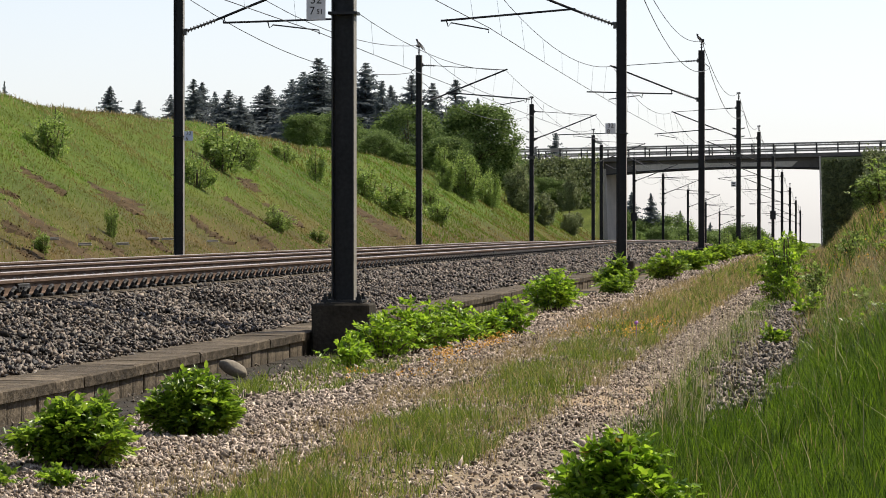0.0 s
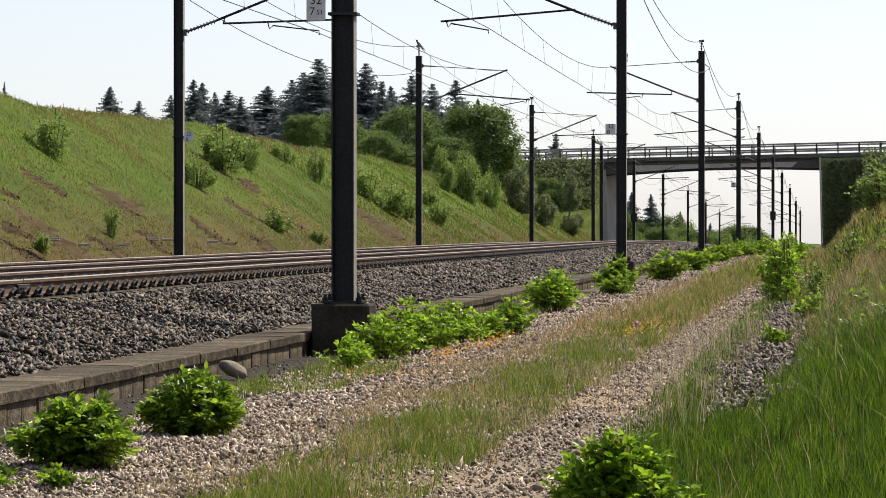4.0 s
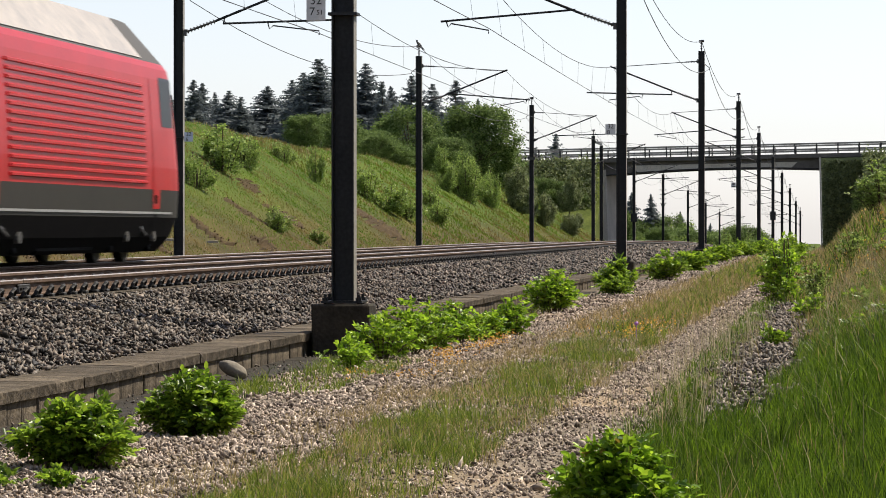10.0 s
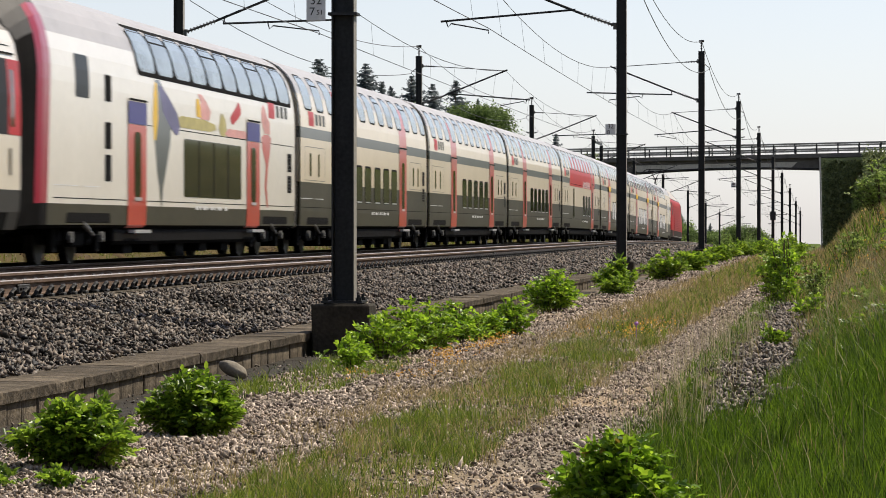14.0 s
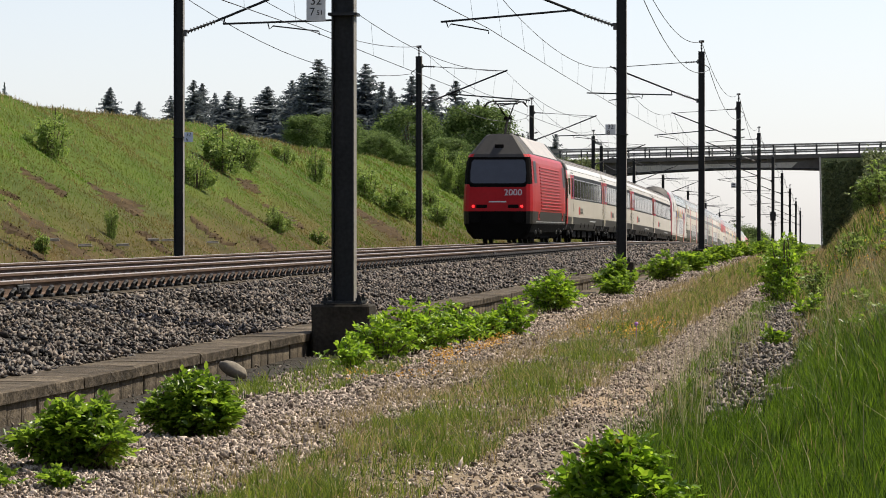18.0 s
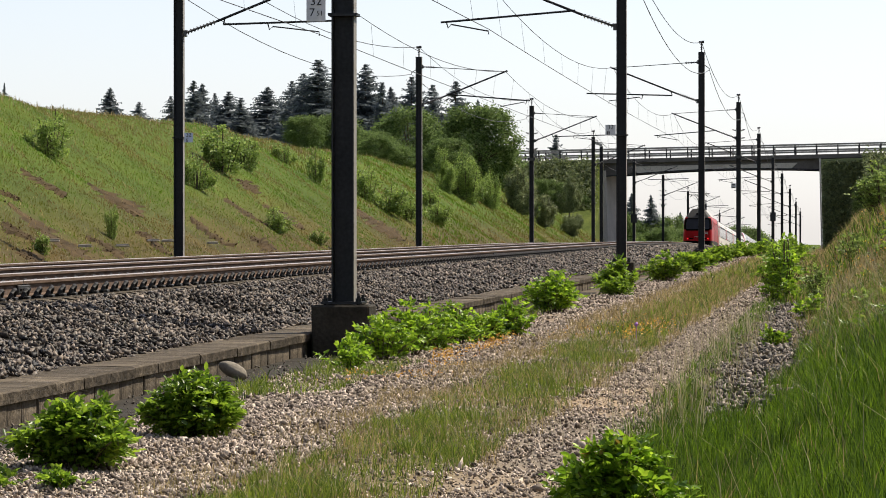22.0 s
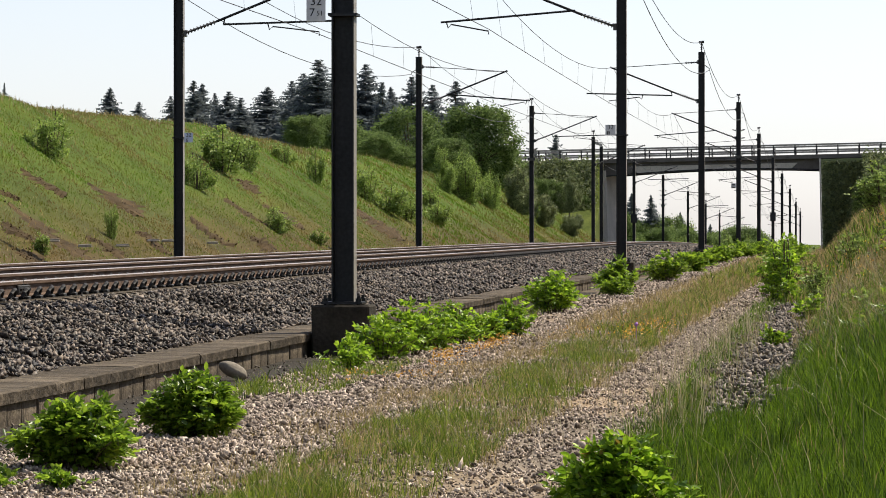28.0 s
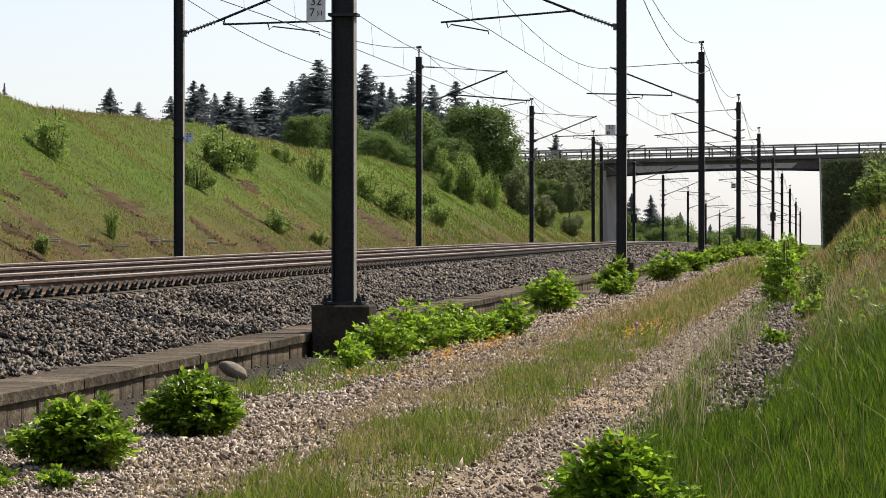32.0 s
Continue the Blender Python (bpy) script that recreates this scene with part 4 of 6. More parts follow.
        emblem(v, "red_leaf", [(2.72, 17.4, 17.6), (2.85, 17.2, 18.2), (2.98, 17.6, 18.6), (3.12, 18.1, 18.5), (3.2, 18.2, 18.3)], M_red, 0.005)
        emblem(v, "pink_band", [(2.46, 16.9, 19.2), (2.52, 16.6, 19.3), (2.62, 17.0, 19.2)], M_pink, 0.005)
        emblem(v, "pale_figure", [(2.45, 16.1, 16.6), (2.6, 15.8, 16.8), (2.8, 16.0, 16.6), (2.9, 16.1, 16.3)], M_olive, 0.0045)
        emblem(v, "red_runner", [(1.05, 22.0, 22.2), (1.5, 21.7, 22.0), (1.95, 21.9, 22.2), (2.3, 21.4, 22.5), (2.55, 21.3, 22.6), (2.62, 21.6, 22.3)], M_door, 0.005)
        emblem(v, "pink_runner", [(2.64, 21.7, 22.5), (2.9, 21.3, 22.4), (3.1, 21.3, 21.9), (3.25, 21.5, 21.7)], M_pink, 0.005)
        blocks(v, "door_sign", DD, [(u(6.4), u(8.1)), (u(19.3), u(21.0))], 2.44, 2.83, M_blue, "blue sign over the door", 0.02)
        blocks(v, "panel_line", DD, [(u(8.2), u(19.2)), (u(21.1), u(26.0))], 2.44, 2.455, M_under, off=0.003)
        full = DD + [(-x, z) for x, z in DD[-2::-1]]
        rk = lambda z: -h - 0.75 + 0.12 * max(0, z - 1.0)
        ring = lambda k, dy: [(x * k, rk(z) + dy, 0.3 + (z - 0.3) * (1 - (1 - k) * 0.4)) for x, z in full]
        bm = loft(bmesh.new(), [[(x, -h + 0.2, z) for x, z in full], ring(1.0, 0.42)], ([2, 2, 1, 0, 0, 0, 0, 0, 0] + [3] * 12 + [0, 0, 0, 0, 0, 0, 1, 2, 2]), caps=False)
        bmesh.ops.recalc_face_normals(bm, faces=bm.faces)
        part("cab_shell", bm, [M_white, M_skirt, M_under, M_roof_mid], v, "white cab side with dark roof end")
        bm = loft(bmesh.new(), [ring(1.003, 0.6), ring(0.995, 0.14), ring(0.955, -0.04)], [2, 2, 2] + [0] * 8 + [1] * 8 + [0] * 8 + [2, 2, 2], caps=False)
        bmesh.ops.recalc_face_normals(bm, faces=bm.faces)
        part("cab_edge", bm, [M_crimson, M_roof_dark, M_under], v, "crimson cab edge")
        bm = loft(bmesh.new(), [ring(0.955, -0.03), ring(0.9, -0.35), ring(0.8, -0.75), ring(0.6, -1.0)], [0] * 9 + [1] * 12 + [0] * 9)
        bmesh.ops.recalc_face_normals(bm, faces=bm.faces)
        part("cab_front", bm, [M_under, M_roof_dark], v, "black cab front under a dark grey hood")
    # logo: a red square beside grey bars
    for a in ((1.6,) if kind != "cab" else (22.3,)):
        blocks(v, "logo_square", DD, [(u(a), u(a + 0.85))], 3.0, 3.34, M_red, off=0.004)
        blocks(v, "logo_bar", DD, [(u(a + 1.1 + 0.6 * k), u(a + 1.5 + 0.6 * k)) for k in range(3)], 3.04, 3.3, M_skirt, off=0.004)
    blocks(v, "marking", DD, [(u(13.2 + 0.42 * k), u(13.2 + 0.42 * k + (0.3, 0.18, 0.34, 0.12)[k % 4])) for k in range(9)], 0.96, 1.03, M_sign, off=0.004)
    blocks(v, "skirt_stripe", DD, [(u(0.3), u(2.2)), (u(2.6), u(4.0))], 1.29, 1.305, M_sign, off=0.004)
    blocks(v, "bogie_recess", DD, [(u(1.3), u(4.9)), (u(21.5), u(25.0))], 0.6, 0.86, M_under, "black recess over the bogie", 0.005, 0.1)
    part("underframe", box(bmesh.new(), -1.3, 1.3, -7.6, 7.6, 0.32, 0.62, 0.06), M_under, v)
    for k in range(5):
        part("equipment_box", box(bmesh.new(), -1.15, 1.15, -6 + k * 2.6, -5.2 + k * 2.6, 0.16, 0.316), M_under, v)
    add_bogies(v, (-10.0, 10.0))
    blocks(v, "end_seal", DD, ([] if kind == "cab" else [(-h - 0.01, -h + 0.14)]) + [(h - 0.14, h + 0.01)], 0.6, 4.5, M_under, "black rubber end frame", 0.015)
    gangway(v, L, 1.1, 3.5, DD, (1,) if kind == "cab" else (-1, 1))
    return v


def single_decker(last=False):
    v = thing("single_deck_coach", pose(FAR_X, -600, FAR_Z), "white single-deck coach with dark windows, grey skirt and red doors", "train coach", "coaches of the train")
    L = 25.9
    h = L / 2
    u = lambda a: a - h
    part("body", hull(EW, L, [2, 1, 1, 0, 0, 0, 0, 0, 3, 3, 3, 3], [M_ivory, M_grey, M_under, M_roof_mid]), [M_ivory, M_grey, M_under, M_roof_mid], v)
    if last:
        blocks(v, "end_panel", EW, [(u(-0.02), u(0.9))], 0.85, 3.3, M_red, "red end panel", 0.005)
        blocks(v, "end_roof", EW, [(u(-0.02), u(1.6))], 3.3, 3.95, M_roof_dark, "dark roof end", 0.005)
        blocks(v, "end_window", EW, [(u(-0.0), u(0.7))], 2.0, 2.9, M_glass, off=0.01)
        blocks(v, "cab_side_window", EW, [(u(1.3), u(2.3))], 2.2, 2.95, M_glass, corner=0.06)
    s0 = 4.9 if last else 3.0
    part("window_band", patch(bmesh.new(), EW, u(s0), u(24.95), 2.0, 3.13, 0.004), M_strip, v)
    first = 1 if last else 0
    wins = [(u(3.4 + 1.915 * k), u(4.9 + 1.915 * k)) for k in range(first, 11)]
    blocks(v, "window_rim", EW, [(a - 0.06, b + 0.06) for a, b in wins], 2.06, 2.96, M_steel_light, corner=0.08, off=0.006)
    blocks(v, "window", EW, wins, 2.1, 2.92, M_glass, corner=0.08, off=0.009)
    # the entrance at one end, a narrow one at the other
    b0 = 2.6 if last else 0.12
    for sx in (1, -1):
        part("end_panel", patch(bmesh.new(), EW, u(b0), u(b0 + 0.55), 2.0, 3.13, 0.005, 0, sx), M_red, v, "red panel beside the door")
        door = part("door", patch(bmesh.new(), EW, u(b0 + 0.55), u(b0 + 1.45), 2.0, 3.13, 0.012, 0, sx), M_red, v, "red and cream folding door")
        part("door_lower", patch(bmesh.new(), EW, u(b0 + 0.55), u(b0 + 1.45), 0.85, 1.996, 0.012, 0, sx), M_ivory, door)
        part("door_window", patch(bmesh.new(), EW, u(b0 + 0.62), u(b0 + 1.3), 2.12, 2.98, 0.02, 0.06, sx), M_glass, door)
        part("door_seam", patch(bmesh.new(), EW, u(b0 + 1.46), u(b0 + 1.49), 0.9, 3.1, 0.014, 0, sx), M_under, door)
        part("handle", patch(bmesh.new(), EW, u(b0 + 1.65), u(b0 + 1.8), 1.45, 1.8, 0.014, 0, sx), M_under, v)
        part("blue_stripe", patch(bmesh.new(), EW, u(b0 + 1.5), u(b0 + 1.85), 2.0, 3.13, 0.006, 0, sx), M_blue, v, "blue stripe")
        part("end_panel", patch(bmesh.new(), EW, u(b0 + 1.86), u(s0), 2.0, 3.13, 0.005, 0, sx), M_red, v)
        part("toilet_window", patch(bmesh.new(), EW, u(b0 + 2.05), u(b0 + 2.6), 2.12, 2.98, 0.01, 0.06, sx), M_glass, v)
        part("end_panel", patch(bmesh.new(), EW, u(24.96), u(25.78), 2.0, 3.13, 0.005, 0, sx), M_red, v)
        part("toilet_window", patch(bmesh.new(), EW, u(25.1), u(25.35), 2.12, 2.98, 0.01, 0.04, sx), M_glass, v)
        for a in (b0 + 1.1, 24.6):
            part("rain_gutter", patch(bmesh.new(), EW, u(a - 0.8), u(a + 0.9), 3.2, 3.23, 0.02, 0, sx), M_under, v)
        part("roof_seam", patch(bmesh.new(), EW, u(0.6), u(25.3), 3.33, 3.345, 0.006, 0, sx), M_under, v)
        part("handle", patch(bmesh.new(), EW, u(25.0), u(25.12), 1.4, 1.8, 0.012, 0, sx), M_under, v)
        part("marking", patch(bmesh.new(), EW, u(15.5), u(20.0), 1.0, 1.05, 0.006, 0, sx), M_sign, v)
    lg = 6.2 if not last else 8.0
    blocks(v, "logo_square", EW, [(u(lg), u(lg + 0.75))], 1.3, 1.68, M_red, off=0.004)
    for k in range(4):
        part("logo_bar", patch(bmesh.new(), EW, u(lg + 0.95 + 0.5 * k), u(lg + 1.3 + 0.5 * k), 1.36, 1.62, 0.004), M_band, v)
    for z in (3.6, 3.7, 3.79, 3.86, 3.93):
        bm = bmesh.new()
        x = prof_x(EW, z)
        for s in (-1, 1):
            box(bm, s * x - 0.012, s * x + 0.012, -h + 0.9, h - 0.9, z - 0.004, z + 0.012)
        part("roof_rib", bm, M_roof_dark, v)
    for a, b in ((9.0, 11.0), (11.6, 13.2), (14.4, 15.2), (18.6, 19.6)):
        blocks(v, "equipment_flap", EW, [(u(a), u(b))], 0.62, 0.98, M_grey, "grey equipment flap", 0.01)
        blocks(v, "air_grille", EW, [(u(a + 0.2), u(a + 0.75))], 0.68, 0.92, M_under, off=0.014)
    blocks(v, "bogie_recess", EW, [(u(0.9), u(5.4)), (u(20.6), u(25.0))], 0.5, 0.84, M_under, "black recess over the bogie", 0.006)
    for a, w in ((6.5, 2.2), (10, 1.6), (13, 3), (17.5, 2.0)):
        part("equipment_box", box(bmesh.new(), -1.2, 1.2, u(a), u(a + w), 0.22, 0.6, 0.03), M_under, v)
    add_bogies(v, (-9.5, 9.5))
    blocks(v, "end_seal", EW, [(-h - 0.01, -h + 0.1), (h - 0.1, h + 0.01)], 0.6, 3.9, M_under, "black rubber end frame", 0.012)
    gangway(v, L, 0.8, 3.1, EW)
    return v


LOCO = [(1.05, 0.18), (1.3, 0.45), (1.44, 0.8), (1.46, 1.3), (1.46, 1.7), (1.43, 2.4), (1.36, 3.3), (1.32, 3.5), (1.24, 3.62), (0.62, 4.38), (0.48, 4.44), (0, 4.46)]


def locomotive(pan_y, rear):
    v = thing("electric_locomotive", pose(FAR_X, -600, FAR_Z), "red electric locomotive with dark grey roof and ribbed sides", "locomotive", "locomotives of the train")
    full = LOCO + [(-x, z) for x, z in LOCO[-2::-1]]
    h = 9.25

    def rake(z):
        return 0.10 * max(0, 1.1 - z) * 2 + 0.27 * max(0, min(z, 3.55) - 1.3) + 0.75 * max(0, z - 3.55)
    rings = []
    for d, k in ((0, 0.80), (0.12, 0.9), (0.35, 0.965), (0.8, 0.99), (1.5, 1.0)):
        rings.append([(x * k, -h + d + rake(z) * (1 - d / 1.9), z) for x, z in full])
    rings += [[(x, -y, z) for x, y, z in r] for r in rings[::-1]]
    mats = [M_red, M_under, M_loco_grey, M_roof_dark]
    slots = [1, 1, 2, 0, 0, 0, 0, 0, 3, 3, 3]
    bm = bmesh.new()
    loft(bm, rings, slots + slots[::-1], caps=False)
    # end faces in horizontal strips: black apron, red front, grey brow
    bm.verts.ensure_lookup_table()
    nv = len(full)
    for base in (0, (len(rings) - 1) * nv):
        for i in range(len(LOCO) - 1):
            q = [base + i, base + i + 1, base + nv - 2 - i, base + nv - 1 - i]
            vs = [bm.verts[j] for j in dict.fromkeys(q)]
            f = bm.faces.new(vs if base else vs[::-1])
            f.material_index = [1, 1, 1, 0, 0, 0, 0, 3, 3, 3, 3][i]
    for f in bm.faces:      # the black screen surround runs round the corners
        c = f.calc_center_median()
        if abs(c.y) > h - 0.78 and 2.4 < c.z < 3.48:
            f.material_index = 1
    bmesh.ops.recalc_face_normals(bm, faces=bm.faces)
    part("body", bm, mats, v)
    for s in (-1, 1):
        face = lambda z: s * (h - rake(z))
        bm = bmesh.new()
        rows = []
        for z, w in ((2.42, 1.0), (2.5, 1.12), (2.9, 1.13), (3.3, 1.08), (3.4, 1.0)):
            rows.append([bm.verts.new((-w, face(z) + s * 0.012, z)), bm.verts.new((w, face(z) + s * 0.012, z))])
        for a, b in zip(rows, rows[1:]):
            bm.faces.new((a[0], a[1], b[1], b[0]) if s < 0 else (b[0], b[1], a[1], a[0]))
        ws = part("windscreen", bm, M_windscreen, v, "wide dark windscreen")
        bm = bmesh.new()
        rows = [[bm.verts.new((-w, face(z) + s * 0.006, z)), bm.verts.new((w, face(z) + s * 0.006, z))] for z, w in ((2.28, 1.1), (2.4, 1.19), (2.9, 1.17), (3.4, 1.1), (3.5, 1.04))]
        for a, b in zip(rows, rows[1:]):
            bm.faces.new((a[0], a[1], b[1], b[0]) if s < 0 else (b[0], b[1], a[1], a[0]))
        part("windscreen_surround", bm, M_under, v)
        rim = bmesh.new()
        for z in (2.36, 3.4):
            box(rim, -1.13, 1.13, face(z) + s * 0.0 - 0.03, face(z) + s * 0.0 + 0.03, z, z + 0.07)
        part("windscreen_rim", rim, M_under, ws)
        for sx in (-1, 1):
            bm = bmesh.new()
            rod(bm, (sx * 0.98, face(1.5) - s * 0.05, 1.5), (sx * 0.98, face(1.5) + s * 0.03, 1.5), 0.055, n=10)
            lamp = part("tail_light" if s < 0 and rear else "marker_light", bm, M_taillight if s < 0 and rear else M_glass, v)
            bm = box(bmesh.new(), sx * 0.42, sx * 0.86, face(1.5) - 0.03, face(1.5) + 0.03, 1.43, 1.57, 0.01)
            part("headlight", bm, M_under, v)
            bm = bmesh.new()
            rod(bm, (sx * 0.88, s * (h - 0.2), 1.05), (sx * 0.88, s * (h + 0.25), 1.05), 0.1)
            rod(bm, (sx * 0.88, s * (h + 0.2), 1.05), (sx * 0.88, s * (h + 0.27), 1.05), 0.24, n=14)
            part("buffer", bm, M_under, v)
        bm = box(bmesh.new(), -0.18, 0.18, face(3.95) - 0.06, face(3.95) + 0.06, 3.85, 4.02, 0.02)
        part("top_headlight", bm, M_under, v)
        text_mesh("lettering", "2000", 0.37, M_sign, v, pose(0.62, face(2.05) + s * 0.02, 2.05, 90 + (-15 if s < 0 else 15), 0, 0 if s < 0 else 180))
        part("number_bar", box(bmesh.new(), -0.35, 0.35, face(1.66) - 0.012, face(1.66) + 0.012, 1.66, 1.71), M_sign, v)
        blocks(v, "cab_side_window", LOCO, [(min(s * 7.05, s * 8.2), max(s * 7.05, s * 8.2))], 2.45, 3.35, M_cab_glass, corner=0.05)
        blocks(v, "cab_door", LOCO, [(min(s * 6.1, s * 6.75), max(s * 6.1, s * 6.75))], 0.95, 3.3, M_red, off=0.008)
        blocks(v, "door_step", LOCO, [(min(s * 6.2, s * 6.5), max(s * 6.2, s * 6.5))], 1.05, 1.2, M_under, off=0.012)
        blocks(v, "door_step", LOCO, [(min(s * 6.2, s * 6.5), max(s * 6.2, s * 6.5))], 0.7, 0.85, M_under, off=0.012)
    for k in range(14):
        z = 1.42 + k * 0.132
        bm = bmesh.new()
        for s in (-1, 1):
            x = prof_x(LOCO, z)
            vs = [(x, z - 0.035), (x + 0.035, z - 0.02), (x + 0.035, z + 0.015), (x, z + 0.035)]
            ring = lambda y: [(s * a, y, b) for a, b in vs]
            loft(bm, [ring(-5.4), ring(5.4)])
        bmesh.ops.recalc_face_normals(bm, faces=bm.faces)
        part("side_rib", bm, M_red, v)
    part("sill_strip", patch(bmesh.new(), LOCO, -7.9, 7.9, 0.86, 0.9, 0.02), M_steel_light, v)
    bm = bmesh.new()
    for s in (-1, 1):
        loft(bm, [[(s * 1.2, y, 3.66), (s * 0.64, y, 4.35), (s * 0.62, y, 4.4), (s * 1.22, y, 3.67)] for y in (-6.2, 6.2)])
    bmesh.ops.recalc_face_normals(bm, faces=bm.faces)
    part("roof_panel", bm, M_panel, v, "pale metal sloping roof panel")
    bm = box(bmesh.new(), -1.15, 1.15, -2.2, 2.2, 0.2, 0.7, 0.04)
    for s in (-1, 1):
        box(bm, -0.6, 0.6, s * 8.7 - 0.3, s * 8.7 + 0.3, 0.15, 0.5)
    part("underframe", bm, M_under, v)
    bm = bmesh.new()
    for k in range(5):
        insulator(bm, (-0.3 + 0.15 * k, -2 + k, 4.42), (-0.3 + 0.15 * k, -2 + k, 4.7), 0.08)
    part("roof_insulators", bm, M_insul, v)
    add_bogies(v, (-5.5, 5.5))
    pantograph(v, pan_y, 5.9, 1 if pan_y < 0 else -1)
    return v


def build_train():
    kinds = ["loco", "lead", "first", "first", "bistro", "second", "second", "second", "cab", "single", "single", "single", "single_end", "tail"]
    made, train = {}, []
    head = 0.0
    for k in kinds:
        length = 18.8 if k in ("loco", "tail") else 26.2 if "single" in k else 28.4 if k == "cab" else 26.8
        if k == "loco":
            ob = locomotive(-5.6, False)
        elif k == "tail":
            ob = locomotive(-5.6, True)
        elif k in made:
            ob = copy_thing(made[k], pose(FAR_X, -600, FAR_Z))
        else:
            ob = single_decker(k == "single_end") if "single" in k else double_decker(k)
            made[k] = ob
        train.append((ob, head + min(length, 26.8) / 2, 10.0 if length > 20 else 5.5))
        head += length
    return train, head


# ---- crow ----


def build_crow(x, y):
    c = thing("crow", pose(x, y, 8), "black crow that leaves a mast top and flies off", "bird", "crows on the masts")
    c.scale = (0.78, 0.78, 0.78)
    bm = bmesh.new()
    bmesh.ops.create_uvsphere(bm, u_segments=10, v_segments=8, radius=1, matrix=Matrix.Diagonal((0.075, 0.17, 0.075, 1)))
    part("body", bm, M_feather, c)
    bm = bmesh.new()
    bmesh.ops.create_uvsphere(bm, u_segments=8, v_segments=6, radius=0.055, matrix=Matrix.Translation((0, 0.19, 0.05)))
    rod(bm, (0, 0.23, 0.05), (0, 0.3, 0.035), 0.018, 0.003, 6)
    part("head", bm, M_feather, c)
    bm = bmesh.new()
    vs = [bm.verts.new(p) for p in ((-0.03, -0.13, 0), (0.03, -0.13, 0), (0.085, -0.36, -0.01), (0, -0.39, -0.01), (-0.085, -0.36, -0.01))]
    bm.faces.new(vs)
    bmesh.ops.solidify(bm, geom=bm.faces[:], thickness=0.01)
    part("tail", bm, M_feather, c)
    wings = []
    for s in (-1, 1):
        bm = bmesh.new()
        pts = [(0, 0.09), (0.2, 0.13), (0.36, 0.06), (0.47, -0.06), (0.4, -0.1), (0.42, -0.14), (0.3, -0.13), (0.16, -0.13), (0, -0.08)]
        vs = [bm.verts.new((s * x, y, 0)) for x, y in pts]
        bm.faces.new(vs if s > 0 else vs[::-1])
        bmesh.ops.solidify(bm, geom=bm.faces[:], thickness=0.012)
        wings.append((s, part("wing", bm, M_feather, c)))
    return c, wings

# ---- loose stones, grass and leaves, as arrays ----
OCTA_T = np.array([(0, 2, 4), (2, 1, 4), (1, 3, 4), (3, 0, 4), (2, 0, 5), (1, 2, 5), (3, 1, 5), (0, 3, 5)])
OCTA_V = np.array([(-1, 0, 0), (1, 0, 0), (0, -1, 0), (0, 1, 0), (0, 0, 1), (0, 0, -1)], float)


def spin(rs, n):
    """n random turns, as matrices."""
    q = rs.normal(size=(n, 4))
    q /= np.linalg.norm(q, axis=1)[:, None]
    w, x, y, z = q.T
    return np.stack([1 - 2 * (y * y + z * z), 2 * (x * y - z * w), 2 * (x * z + y * w), 2 * (x * y + z * w), 1 - 2 * (x * x + z * z), 2 * (y * z - x * w),
                     2 * (x * z - y * w), 2 * (y * z + x * w), 1 - 2 * (x * x + y * y)], 1).reshape(n, 3, 3)


def stones(name, material, seed, beds, label):
    """beds: rows of (count, x0, x1, y0, y1, least, most size, height function)."""
    rs = np.random.RandomState(seed)
    vs, ts, base = [], [], 0
    for n, x0, x1, y0, y1, r0, r1, zf in beds:
        x, y = rs.uniform(x0, x1, n), y0 + (y1 - y0) * rs.uniform(0, 1, n)
        if name in ("ditch_rubble", "track_gravel"):
            x = x + 0.1 * np.sin(y * 1.3) + 0.06 * np.sin(y * 3.7) + rs.normal(size=n) * 0.05
        r = r0 + (r1 - r0) * rs.uniform(0, 1, n) ** 1.6
        v = OCTA_V[None] * (1 + rs.uniform(-0.35, 0.35, (n, 6, 3))) + rs.uniform(-0.3, 0.3, (n, 6, 3))
        v = v * np.stack([r, r * rs.uniform(0.45, 0.9, n), r * rs.uniform(0.28, 0.6, n)], 1)[:, None]
        v = np.einsum("nij,nkj->nki", spin(rs, n), v)
        v += np.stack([x, y, zf(x, y) + r * rs.uniform(-0.3, 0.9, n)], 1)[:, None]
        vs.append(v.reshape(-1, 3))
        ts.append((OCTA_T[None] + base + 6 * np.arange(n)[:, None, None]).reshape(-1, 3))
        base += 6 * n
    return tagged(new(name, tri_mesh(name, np.concatenate(vs), np.concatenate(ts), material)), label, "stones", kind="stuff")


